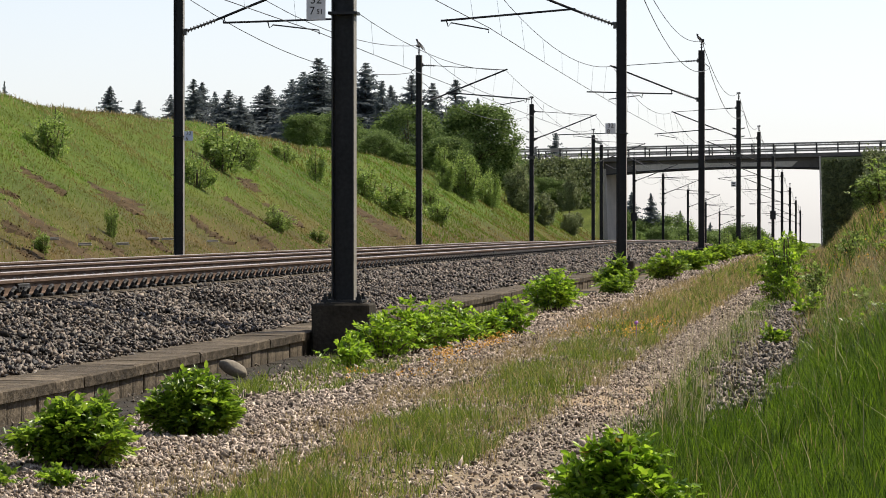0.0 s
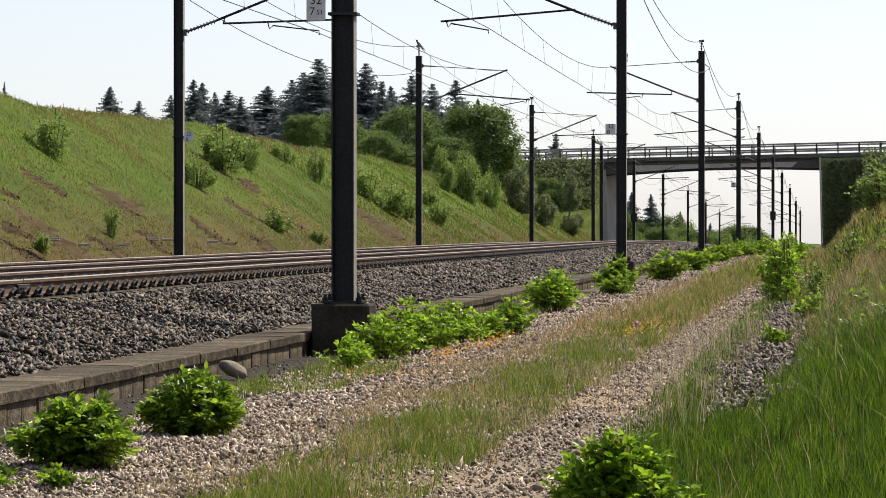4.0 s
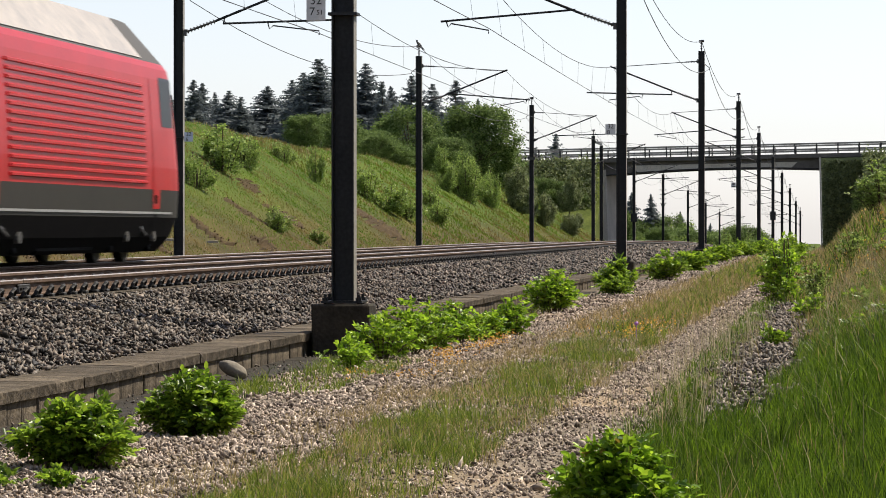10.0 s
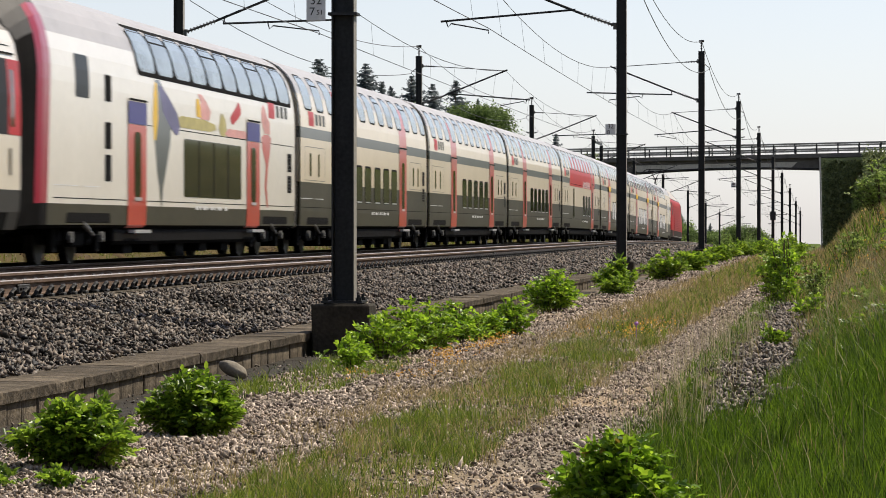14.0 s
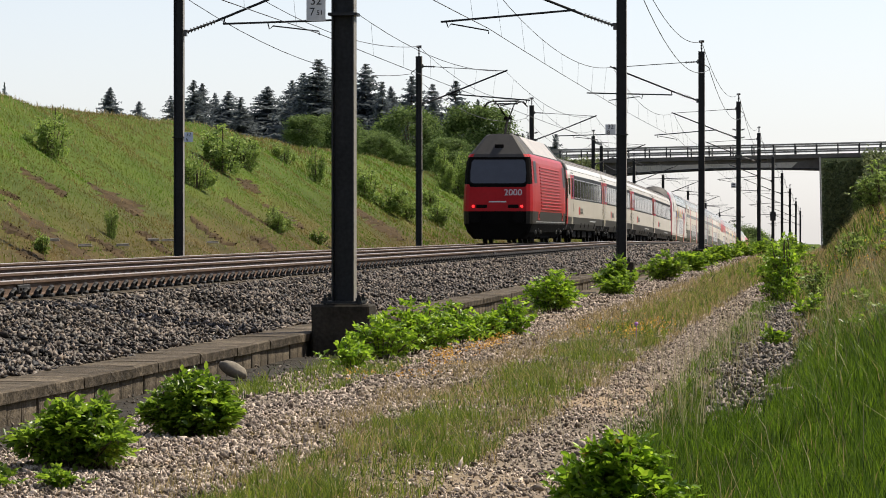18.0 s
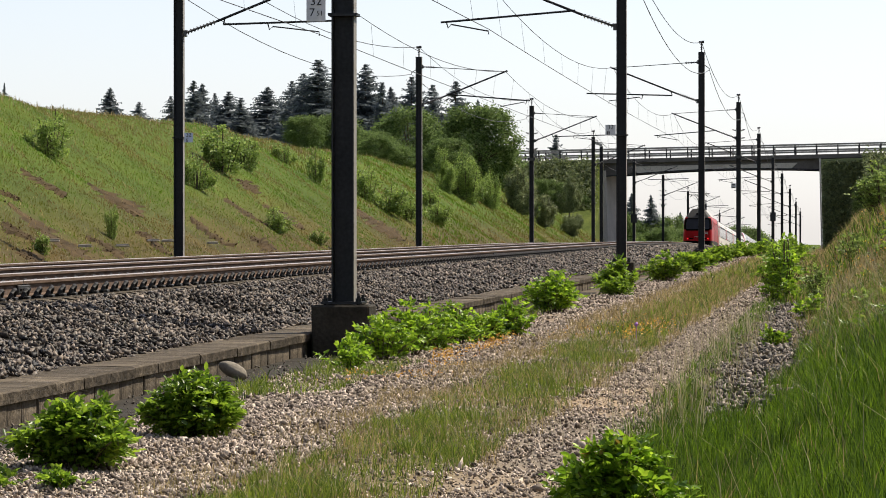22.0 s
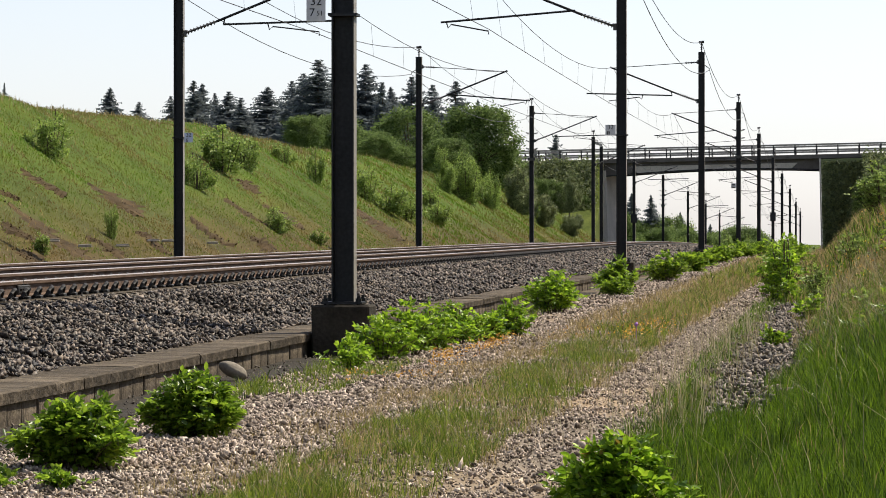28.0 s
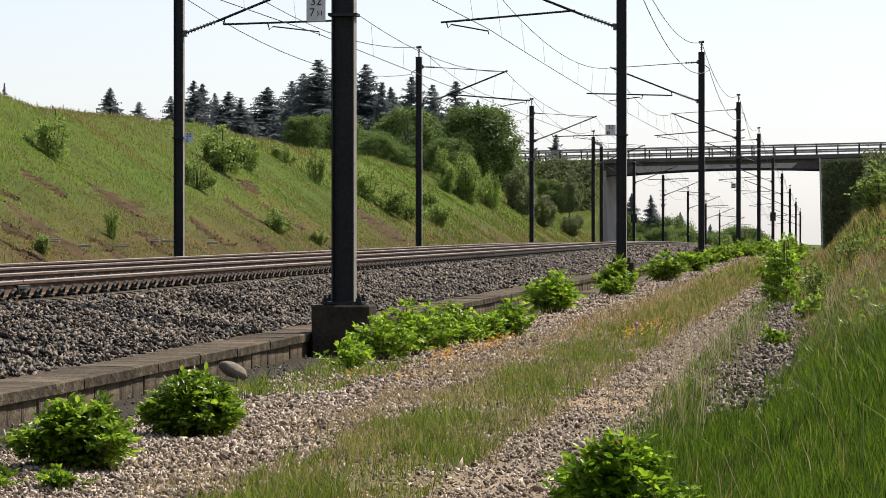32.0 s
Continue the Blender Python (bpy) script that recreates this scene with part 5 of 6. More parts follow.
def blades(name, material, seed, beds, label, keep=None):
    """Grass; beds: rows of (count, x0, x1, y0, y1, least, most height, width, lean, height function)."""
    rs = np.random.RandomState(seed)
    vs, ts, base = [], [], 0
    for n, x0, x1, y0, y1, h0, h1, wd, lean, zf in beds:
        x, y = rs.uniform(x0, x1, n), rs.uniform(y0, y1, n)
        # tufts: draw blades together
        tx, ty = np.round(x / 0.22), np.round(y / 0.3)
        hsh = np.sin(tx * 12.9898 + ty * 78.233) * 43758.5453
        hsh -= np.floor(hsh)
        if keep is not None:
            k = keep(x, y, rs.uniform(0, 1, n))
            x, y, hsh = x[k], y[k], hsh[k]
            n = len(x)
        h = (h0 + (h1 - h0) * rs.uniform(0, 1, n)) * (0.55 + 0.65 * hsh)
        a, b = rs.uniform(0, math.tau, n), rs.uniform(0, math.tau, n)
        w = wd * rs.uniform(0.6, 1.3, n)
        l = lean * h * rs.uniform(0.2, 1.3, n)
        dx, dy, lx, ly = np.cos(a) * w / 2, np.sin(a) * w / 2, np.cos(b) * l, np.sin(b) * l
        z = zf(x, y) - 0.01
        P = np.empty((n, 5, 3))
        P[:, 0] = np.stack([x - dx, y - dy, z], 1)
        P[:, 1] = np.stack([x + dx, y + dy, z], 1)
        P[:, 2] = np.stack([x - dx * 0.8 + lx * 0.3, y - dy * 0.8 + ly * 0.3, z + h * 0.6], 1)
        P[:, 3] = np.stack([x + dx * 0.8 + lx * 0.3, y + dy * 0.8 + ly * 0.3, z + h * 0.6], 1)
        P[:, 4] = np.stack([x + lx, y + ly, z + h], 1)
        vs.append(P.reshape(-1, 3))
        T = np.array([(0, 1, 3), (0, 3, 2), (2, 3, 4)])
        ts.append((T[None] + base + 5 * np.arange(n)[:, None, None]).reshape(-1, 3))
        base += 5 * n
    return tagged(new(name, tri_mesh(name, np.concatenate(vs), np.concatenate(ts), material)), label, "grass", kind="stuff")


def leaf_cloud(rs, centers, spread, per, size, flat=0.4):
    """Folded leaves strewn round a set of centres; returns vertices and triangles."""
    n = len(centers) * per
    c = np.repeat(np.asarray(centers, float), per, 0) + rs.normal(size=(n, 3)) * np.asarray(spread)
    s = size * rs.uniform(0.6, 1.25, n)
    V = np.array([(0, -1, 0), (0.55, -0.05, 0.16), (0, 1, -0.12), (-0.55, -0.05, 0.16)], float)
    R = spin(rs, n)
    # many leaves lie rather level
    lev = rs.uniform(0, 1, n) < flat
    a, t = rs.uniform(0, math.tau, n), rs.uniform(-0.5, 0.5, n)
    ca, sa, ct, st = np.cos(a), np.sin(a), np.cos(t), np.sin(t)
    L = np.stack([ca, -sa * ct, sa * st, sa, ca * ct, -ca * st, 0 * a, st, ct], 1).reshape(n, 3, 3)
    R[lev] = L[lev]
    P = np.einsum("nij,kj->nki", R, V) * s[:, None, None] * 0.5 + c[:, None]
    T = np.array([(0, 1, 2), (0, 2, 3)])
    return P.reshape(-1, 3), (T[None] + 4 * np.arange(n)[:, None, None]).reshape(-1, 3)


LEAFLET = np.array([(0, 0), (0.3, 0.27), (0.68, 0.23), (1, 0), (0.68, -0.23), (0.3, -0.27)], float)
LEAFLET_T = np.array([(0, 1, 2), (0, 2, 3), (0, 3, 4), (0, 4, 5)])


def unit(v):
    return v / np.maximum(np.linalg.norm(v, axis=1), 1e-6)[:, None]


def fronds(rs, base, out, length, leaf, pairs):
    """Pinnate leaves: leaflets in pairs along a drooping stalk, with one at its tip."""
    n = len(base)
    d = unit(np.asarray(out) + rs.normal(size=(n, 3)) * 0.45)
    side = unit(np.cross(d, np.array([0, 0, 1.0])) + rs.normal(size=(n, 3)) * 0.25)
    face = np.cross(side, d)
    ln = length * rs.uniform(0.65, 1.2, n)
    vs = []
    for k in range(pairs + 1):
        f = 1.0 if k == pairs else (k + 0.7) / (pairs + 0.4)
        at = base + d * (ln * f)[:, None] - np.array([0, 0, 1.0]) * (ln * 0.35 * f * f)[:, None]
        for sg in (0,) if k == pairs else (-1, 1):
            ax = unit(d * (0.55 if sg else 1) + side * sg * 0.85 - np.array([0, 0, 0.25]) + rs.normal(size=(n, 3)) * 0.22)
            w = unit(np.cross(face + rs.normal(size=(n, 3)) * 0.3, ax))
            up_ = np.cross(ax, w)
            sz = leaf * rs.uniform(0.65, 1.2, n)
            P = at[:, None] + (ax[:, None] * LEAFLET[None, :, :1] + w[:, None] * LEAFLET[None, :, 1:] + up_[:, None] * (np.abs(LEAFLET[None, :, 1:]) * 0.45 - LEAFLET[None, :, :1] ** 2 * 0.12)) * sz[:, None, None]
            vs.append(P)
    V = np.concatenate(vs)
    T = LEAFLET_T[None] + 6 * np.arange(len(V))[:, None, None]
    return V.reshape(-1, 3), T.reshape(-1, 3)


def bush(name, x, y, z, w, h, seed, leaf=0.07, stems=26, per=4, material=None, label="", shoots=False, depth=None, pairs=3):
    """Stems that rise and spread from one foot, each set with pinnate leaves."""
    rs = np.random.RandomState(seed)
    b = thing(name, pose(x, y, z), label, "shrub", "shrubs beside the line")
    bm, at, out, tips = bmesh.new(), [], [], []
    d = depth or w
    lobes = rs.uniform(0, math.tau, 3)
    for k in range(stems):
        a, o = rs.uniform(0, math.tau), math.sqrt(rs.uniform(0, 1))
        lobe = 0.82 + 0.18 * math.cos(3 * a + lobes[0]) + 0.1 * math.cos(5 * a + lobes[1])
        top = np.array([math.cos(a) * o * w / 2 * lobe, math.sin(a) * o * d / 2 * lobe, h * (1.0 - 0.6 * o ** 2) * rs.uniform(0.62, 0.93)])
        foot = np.array([math.cos(a) * o * w * 0.12, math.sin(a) * o * d * 0.12, -0.03])
        mid = foot * 0.45 + top * 0.55 + np.array([0, 0, h * 0.08])
        bent(bm, [foot, mid, top], 0.003 + 0.004 * h, 4)
        for f in np.linspace(0.35, 1.0, per):
            p = foot + (top - foot) * f + np.array([0, 0, h * 0.06 * math.sin(f * 3)])
            th = rs.uniform(0, math.tau)
            for q in (0, math.pi):
                at.append(p)
                out.append((math.cos(th + q) + 0.8 * (top - foot)[0] / w, math.sin(th + q) + 0.8 * (top - foot)[1] / d, 0.35 + 0.6 * f))
        tips.append(top)
    part("woody_stock", bm, M_bark, b)
    V, T = fronds(rs, np.array(at), np.array(out), leaf * 2.2, leaf, pairs)
    V[:, 2] = np.maximum(V[:, 2], 0.0)
    ob = new("foliage", tri_mesh("foliage", V, T, material or M_leaf))
    ob.parent = b
    if shoots:
        tips = np.array(sorted(tips, key=lambda p: -p[2])[:12])
        V, T = fronds(rs, tips, np.tile((0, 0, 1.0), (len(tips), 1)), leaf * 1.4, leaf * 0.7, 2)
        ob = new("shoot_growth", tri_mesh("shoot_growth", V, T, M_leaf_red))
        ob.parent, ob["label"], ob["kind"] = b, "yellowish red young shoots", "stuff"
    return b


def conifer(h, r, seed):
    rs = np.random.RandomState(seed)
    t = thing("conifer", pose(0, 0, 0), "dark spruce tree at the edge of the wood", "tree", "conifers of the wood")
    part("trunk", rod(bmesh.new(), (0, 0, -1), (0, 0, h * 0.97), h * 0.016, 0.02, 7), M_bark, t)
    V, T, n0 = [], [], 0
    zc = h * 0.05
    while zc < h * 0.985:
        f = zc / h
        reach = r * 1.75 * (1 - f) ** 0.95 * (1 - 0.35 * max(0, 0.25 - f) * 4) + 0.03
        for j in range(rs.randint(6, 10)):
            a = rs.uniform(0, math.tau)
            ln = reach * (rs.uniform(0.75, 1.25) if rs.uniform() > 0.2 else rs.uniform(0.3, 0.6))
            d, side = np.array([math.cos(a), math.sin(a), 0]), np.array([-math.sin(a), math.cos(a), 0])
            rise = 0.35 * (f - 0.45)
            segs = 6
            for q in range(segs):
                u = (q + 0.4) / segs
                c = d * ln * u + np.array([0, 0, zc + ln * (rise * u - 0.3 * u * u + 0.18 * u ** 3) + rs.uniform(-0.1, 0.1)])
                ww = (ln * 0.24 + 0.08) * (1.1 - u * 0.55)
                for sg in (-1, 1, 0):      # twigs to both sides and hanging
                    hang = rs.uniform(0.5, 1.2) if sg == 0 else rs.uniform(-0.15, 0.5)
                    tip = c + side * (sg + rs.uniform(-0.4, 0.4)) * ww + d * ww * rs.uniform(0.1, 0.9) - np.array([0, 0, ww * hang])
                    half = (d * rs.uniform(0.1, 0.35) + np.array([0, 0, rs.uniform(0.08, 0.32)])) * ww
                    V += [c - half, c + half, tip]
                    T.append((n0, n0 + 1, n0 + 2))
                    n0 += 3
        zc += h * rs.uniform(0.012, 0.024)
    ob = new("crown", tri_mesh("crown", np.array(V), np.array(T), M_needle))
    ob.parent = t
    return t


def broadleaf(name, h, w, seed, material, leaf=0.22, label="broadleaf tree with dense rounded crown", clumps=70, per=60, low=0.12, plumes=0):
    rs = np.random.RandomState(seed)
    t = thing(name, pose(0, 0, 0), label, "tree", "broadleaf trees and shrubs")
    bm, centers = rod(bmesh.new(), (0, 0, -0.8), (0, 0, h * 0.45), w * 0.035, w * 0.02, 7), []
    shoots = [(rs.uniform(0, math.tau), math.sqrt(rs.uniform(0, 1)), rs.uniform(0.6, 1.0)) for k in range(plumes)]
    for k, (a, o, top) in enumerate(shoots):      # upright sprays that part towards their tips
        top *= 1 - 0.45 * o * o
        foot, tip = Vector((math.cos(a) * o * w * 0.2, math.sin(a) * o * w * 0.2, 0)), Vector((math.cos(a) * o * w * 0.46, math.sin(a) * o * w * 0.46, h * top))
        bent(bm, [foot, foot.lerp(tip, 0.5), tip], w * 0.008, 4)
        n = clumps // plumes
        for q in range(n):
            f = low + (1 - low) * (q + rs.uniform(0, 1)) / n
            fat = w * 0.11 * math.sin(math.pi * min(1, 0.25 + 0.75 * f)) ** 0.7
            centers.append(tuple(foot.lerp(tip, f) + Vector(rs.normal(size=3) * fat * (0.7, 0.7, 0.4)[0])))
    for k in range(0 if plumes else clumps):
        a, u = rs.uniform(0, math.tau), rs.uniform(0, 1)
        zc = low + (0.97 - low) * u
        prof = math.sin(math.pi * min(1, max(0.05, (zc - low * 0.4) / (1.08 - low * 0.4)))) ** 0.6
        rad = w / 2 * prof * rs.uniform(0.5, 1.02) * (1 + 0.16 * math.sin(3 * a + zc * 7 + seed) + 0.1 * math.sin(5 * a - zc * 11))
        c = (math.cos(a) * rad, math.sin(a) * rad, zc * h)
        centers.append(c)
        if k % 9 == 0:
            bent(bm, [(0, 0, h * 0.12 + zc * h * 0.3), (c[0] * 0.5, c[1] * 0.5, zc * h * 0.72), c], w * 0.008, 4)
    part("trunk", bm, M_bark, t)
    V, T = leaf_cloud(rs, centers, (w * 0.045, w * 0.045, h * 0.045) if plumes else (w * 0.055, w * 0.055, h * 0.045), per, leaf, 0.3)
    V[:, 2] = np.maximum(V[:, 2], -0.2)
    ob = new("crown", tri_mesh("crown", V, T, material))
    ob.parent = t
    return t


def put(ob, x, y, z, s=1.0, sz=None, turn=0):
    ob.matrix_basis = pose(x, y, z, 0, 0, turn) @ Matrix.Diagonal((s, s, sz or s, 1))
    return ob


def copies(models, spots, seed):
    """spots: x, y, z, width scale, height scale. The first spots take the models themselves."""
    rng = random.Random(seed)
    for i, (x, y, z, s, sz) in enumerate(spots):
        ob = models[i % len(models)]
        if i >= len(models):
            ob = copy_thing(ob, pose(0, 0, 0))
        put(ob, x, y, z, s, sz, rng.uniform(0, 360))


def gz(x, y):
    return float(ground_z(x, y))


def build_stones():
    stones("ballast_stones", M_ballast, 11, [
        (54000, -8.55, -6.1, 19, 62, 0.016, 0.05, bed_z), (30000, -8.55, -6.1, 62, 125, 0.03, 0.06, bed_z), (16000, -8.55, -6.1, 125, 260, 0.05, 0.1, bed_z),
        (9000, -11.9, -8.5, 19, 130, 0.03, 0.055, bed_z), (5000, -16.2, -12.0, 30, 160, 0.04, 0.07, bed_z)], "angular grey-brown crushed ballast stones")
    stones("track_gravel", M_gravel, 12, [
        (56000, -4.95, -3.0, 15, 50, 0.008, 0.026, ground_z), (28000, -2.0, -1.15, 14, 50, 0.006, 0.02, ground_z), (34000, -4.95, -3.0, 15, 27, 0.007, 0.024, ground_z), (350, -2.1, -1.1, 14, 40, 0.02, 0.04, ground_z), (500, -4.9, -3.1, 16, 45, 0.025, 0.042, ground_z), (22000, -3.1, -1.9, 14, 50, 0.007, 0.02, ground_z),
        (16000, -4.7, -3.1, 50, 120, 0.018, 0.04, ground_z), (9000, -1.98, -1.2, 50, 120, 0.018, 0.04, ground_z), (5000, -4.6, -1.3, 120, 240, 0.03, 0.07, ground_z)],
        "pale crushed limestone gravel of the farm track")
    stones("litter_stones", M_rubble, 14, [(1100, -5.62, -5.05, 18, 62, 0.006, 0.022, lambda x, y: -0.8 + 0 * x)], "small stones and litter at the foot of the edging")
    stones("ditch_rubble", M_rubble, 13, [(9000, -1.02, -0.4, 23, 62, 0.014, 0.046, lambda x, y: ground_z(x, y) + 0.02)], "grey rubble stones in the shallow ditch")


# bare soil gullies that run down the cutting: y, upper x, lower x, width
SCARS = [(95.5, -22.0, -19.5, 1.3), (90.8, -20.9, -20.2, 0.6), (104.5, -23.4, -22.3, 0.7), (113, -23.2, -21.6, 2.0), (120.7, -21.6, -20.0, 0.6), (107, -20.7, -19.6, 0.6),
         (133.8, -22.6, -20.9, 1.1), (144.4, -23.8, -22.9, 1.2), (142, -22.2, -20.8, 1.2), (169, -22.3, -20.0, 2.2), (100, -20.6, -19.5, 0.7), (98, -22.7, -22.2, 0.5), (88, -19.9, -19.2, 0.9), (126, -20.3, -19.4, 0.9)]


def in_scar(x, y):
    hit = np.zeros(len(x), bool)
    for yc, xa, xb, w in SCARS:
        hit |= (np.abs(y - yc - 0.4 * np.sin(x * 6)) < w * 1.25 + 0.3 * np.sin(x * 17 + y * 3)) & (x > xa) & (x < xb)
    return hit


def build_scars():
    rs = np.random.RandomState(31)
    for y, xa, xb, w in SCARS:
        bm = bmesh.new()
        rings = []
        n = 22
        for k in range(n):
            f = k / (n - 1)
            x = xa + (xb - xa) * f
            ww = 2.6 * w * (0.15 + 0.85 * math.sin(math.pi * (0.08 + 0.84 * f))) * rs.uniform(0.3, 1.7)
            yc = y + 0.5 * math.sin(f * 5 + y) + rs.uniform(-0.4, 0.4)
            ring = []
            for q in (-1, -0.5, 0, 0.5, 1):
                yy = yc + q * ww / 2
                ring.append((x, yy, gz(x, yy) + (-0.03 if abs(q) == 1 else 0.05) + rs.uniform(-0.03, 0.05)))
            rings.append(ring)
        loft(bm, rings, caps=False)
        tagged(part("soil_gully", bm, M_soil), "bare brown soil gully on the grassy slope", "soil", kind="structure")
    stones("gully_stones", M_soil, 32, [(45, min(a, b), max(a, b), y - w, y + w, 0.015, 0.045, lambda x, y: ground_z(x, y) + 0.06) for y, a, b, w in SCARS],
           "brown stones and clods in the gullies")


def build_grass():
    sway = lambda x, y: x - 0.1 * np.sin(y * 1.3) - 0.06 * np.sin(y * 3.7) - 0.07 * np.sin(x * 23 + y * 5)
    green_gap = lambda x, y, u: u < np.clip(1.1 - 0.6 * (sway(x, y) < -1.04) * (np.sin(y * 1.1) + np.sin(y * 2.9 + x * 3) > 0.2) - 1.06 * (np.abs(sway(x, y) + 0.72) < 0.31) * ((y > 24) & (y < 60)), 0.06, 1)
    blades("tall_grass", M_grass, 21, [(62000, -1.12, 0.1, 9, 29, 0.05, 0.2, 0.0045, 0.38, ground_z), (52000, 0.1, 1.7, 9, 21, 0.05, 0.2, 0.0045, 0.38, ground_z),
                                       (26000, -0.38, 1.6, 20, 36, 0.05, 0.18, 0.007, 0.7, ground_z), (8000, -0.38, 1.9, 36, 46, 0.04, 0.15, 0.009, 0.8, ground_z), (11000, -0.95, 2.7, 38, 80, 0.05, 0.16, 0.013, 0.9, ground_z), (6000, -1.35, -0.95, 17, 62, 0.05, 0.16, 0.008, 0.8, ground_z),
                                       (8000, -1.2, 4.5, 60, 150, 0.15, 0.45, 0.025, 0.5, ground_z)], "lush tall green grass on the bank", green_gap)
    tawny = lambda x, y, u: green_gap(x, y, u) & (u < 0.18 + 0.82 * (np.sin(x * 2.3 + y * 0.21) + np.sin(y * 0.5 - x * 1.1) + 0.045 * (y - 34) > -0.1))
    blades("dry_bank_grass", M_grass_dry, 22, [(2600, -1.1, 2.2, 18, 45, 0.15, 0.4, 0.004, 0.6, ground_z), (3000, -1.1, 1.6, 11, 30, 0.06, 0.26, 0.005, 0.5, ground_z), (20000, 0.1, 2.6, 26, 62, 0.04, 0.17, 0.007, 0.9, ground_z), (6500, -0.9, 2.9, 45, 80, 0.1, 0.32, 0.008, 0.6, ground_z),
                                               (7500, -1.3, 5.0, 75, 190, 0.2, 0.55, 0.02, 0.4, ground_z)], "straw-coloured seeding grass on the bank", tawny)
    blades("russet_weeds", M_russet, 27, [(9000, 0.5, 2.8, 34, 64, 0.05, 0.2, 0.012, 1.1, ground_z), (5000, 0.9, 3.4, 60, 100, 0.1, 0.35, 0.016, 1.0, ground_z), (1500, -0.3, 1.0, 26, 40, 0.04, 0.14, 0.01, 1.1, ground_z)],
           "withered russet weeds on the bank", lambda x, y, u: np.sin(x * 3.1 + y * 0.33 + 2) + np.sin(y * 0.71 - x * 1.7) > 0.35)
    blades("seed_stalks", M_stalk, 28, [(220, -1.3, 1.3, 12, 28, 0.22, 0.46, 0.0035, 0.75, ground_z), (500, -1.5, -0.8, 20, 48, 0.25, 0.55, 0.004, 0.3, ground_z), (700, -0.2, 2.2, 28, 60, 0.2, 0.45, 0.005, 0.6, ground_z), (260, -3.2, -1.7, 16, 40, 0.14, 0.3, 0.003, 0.5, ground_z)],
           "thin pale seeding stalks above the grass")
    patchy = lambda x, y, u: (np.abs(sway(x, y) + 2.45) < 0.5 + 0.1 * np.sin(x * 31)) & (u < 0.9) & (y < 80) | (x < -3.6) | (y >= 80)
    patchy = lambda x, y, u, ok=patchy: ok(x, y, u) & (u < 0.25 + 0.75 * (np.sin(x * 5 + y * 0.9) + np.sin(y * 1.7 - x * 2.0) > 0.3))
    blades("strip_grass", M_grass_strip, 23, [(30000, -3.0, -1.95, 14, 24, 0.03, 0.13, 0.0045, 0.6, ground_z), (26000, -3.0, -1.95, 24, 42, 0.03, 0.14, 0.006, 0.7, ground_z), (9000, -3.1, -1.9, 42, 80, 0.06, 0.2, 0.014, 0.7, ground_z),
                                        (5000, -5.1, -4.45, 26, 60, 0.04, 0.14, 0.01, 0.8, ground_z), (6000, -4.75, -4.0, 28, 35.5, 0.03, 0.11, 0.008, 0.8, ground_z), (7000, -3.3, -1.8, 80, 230, 0.1, 0.3, 0.035, 0.7, ground_z)],
           "short green grass between the wheel ruts", patchy)
    blades("strip_straw", M_grass_dry, 24, [(16000, -3.35, -1.85, 14, 45, 0.03, 0.14, 0.004, 0.7, ground_z), (9000, -3.7, -3.0, 20, 48, 0.02, 0.09, 0.004, 0.9, ground_z), (17000, -3.5, -1.85, 45, 110, 0.05, 0.22, 0.009, 0.6, ground_z),
                                            (7000, -3.6, -1.6, 110, 240, 0.1, 0.28, 0.03, 0.6, ground_z)], "dry straw grass between the wheel ruts", lambda x, y, u: u < 0.2 + 0.8 * (np.sin(x * 4 - y * 0.7 + 1) + np.sin(y * 1.3 + x * 3.0) > -0.35))
    slope_ok = lambda x, y, u: u < 0.15 * (x < -22) + 0.35 + 0.65 * (np.sin(x * 0.55 + y * 0.13) + 0.7 * np.sin(y * 0.35 + 1 - x * 0.3) > -0.7) - 2.0 * in_scar(x, y)
    blades("slope_grass", M_grass_slope, 25, [(130000, -30.5, -18.3, 70, 170, 0.04, 0.11, 0.02, 0.9, ground_z), (60000, -31, -18.3, 170, 330, 0.07, 0.2, 0.045, 0.7, ground_z)],
           "green meadow grass on the cutting slope", slope_ok)
    blades("slope_straw", M_grass_dry, 26, [(9000, -31, -18.5, 70, 200, 0.06, 0.22, 0.02, 0.6, ground_z), (6000, -32, -27, 70, 320, 0.1, 0.3, 0.025, 0.5, ground_z)],
           "brownish dry grass on the cutting slope")


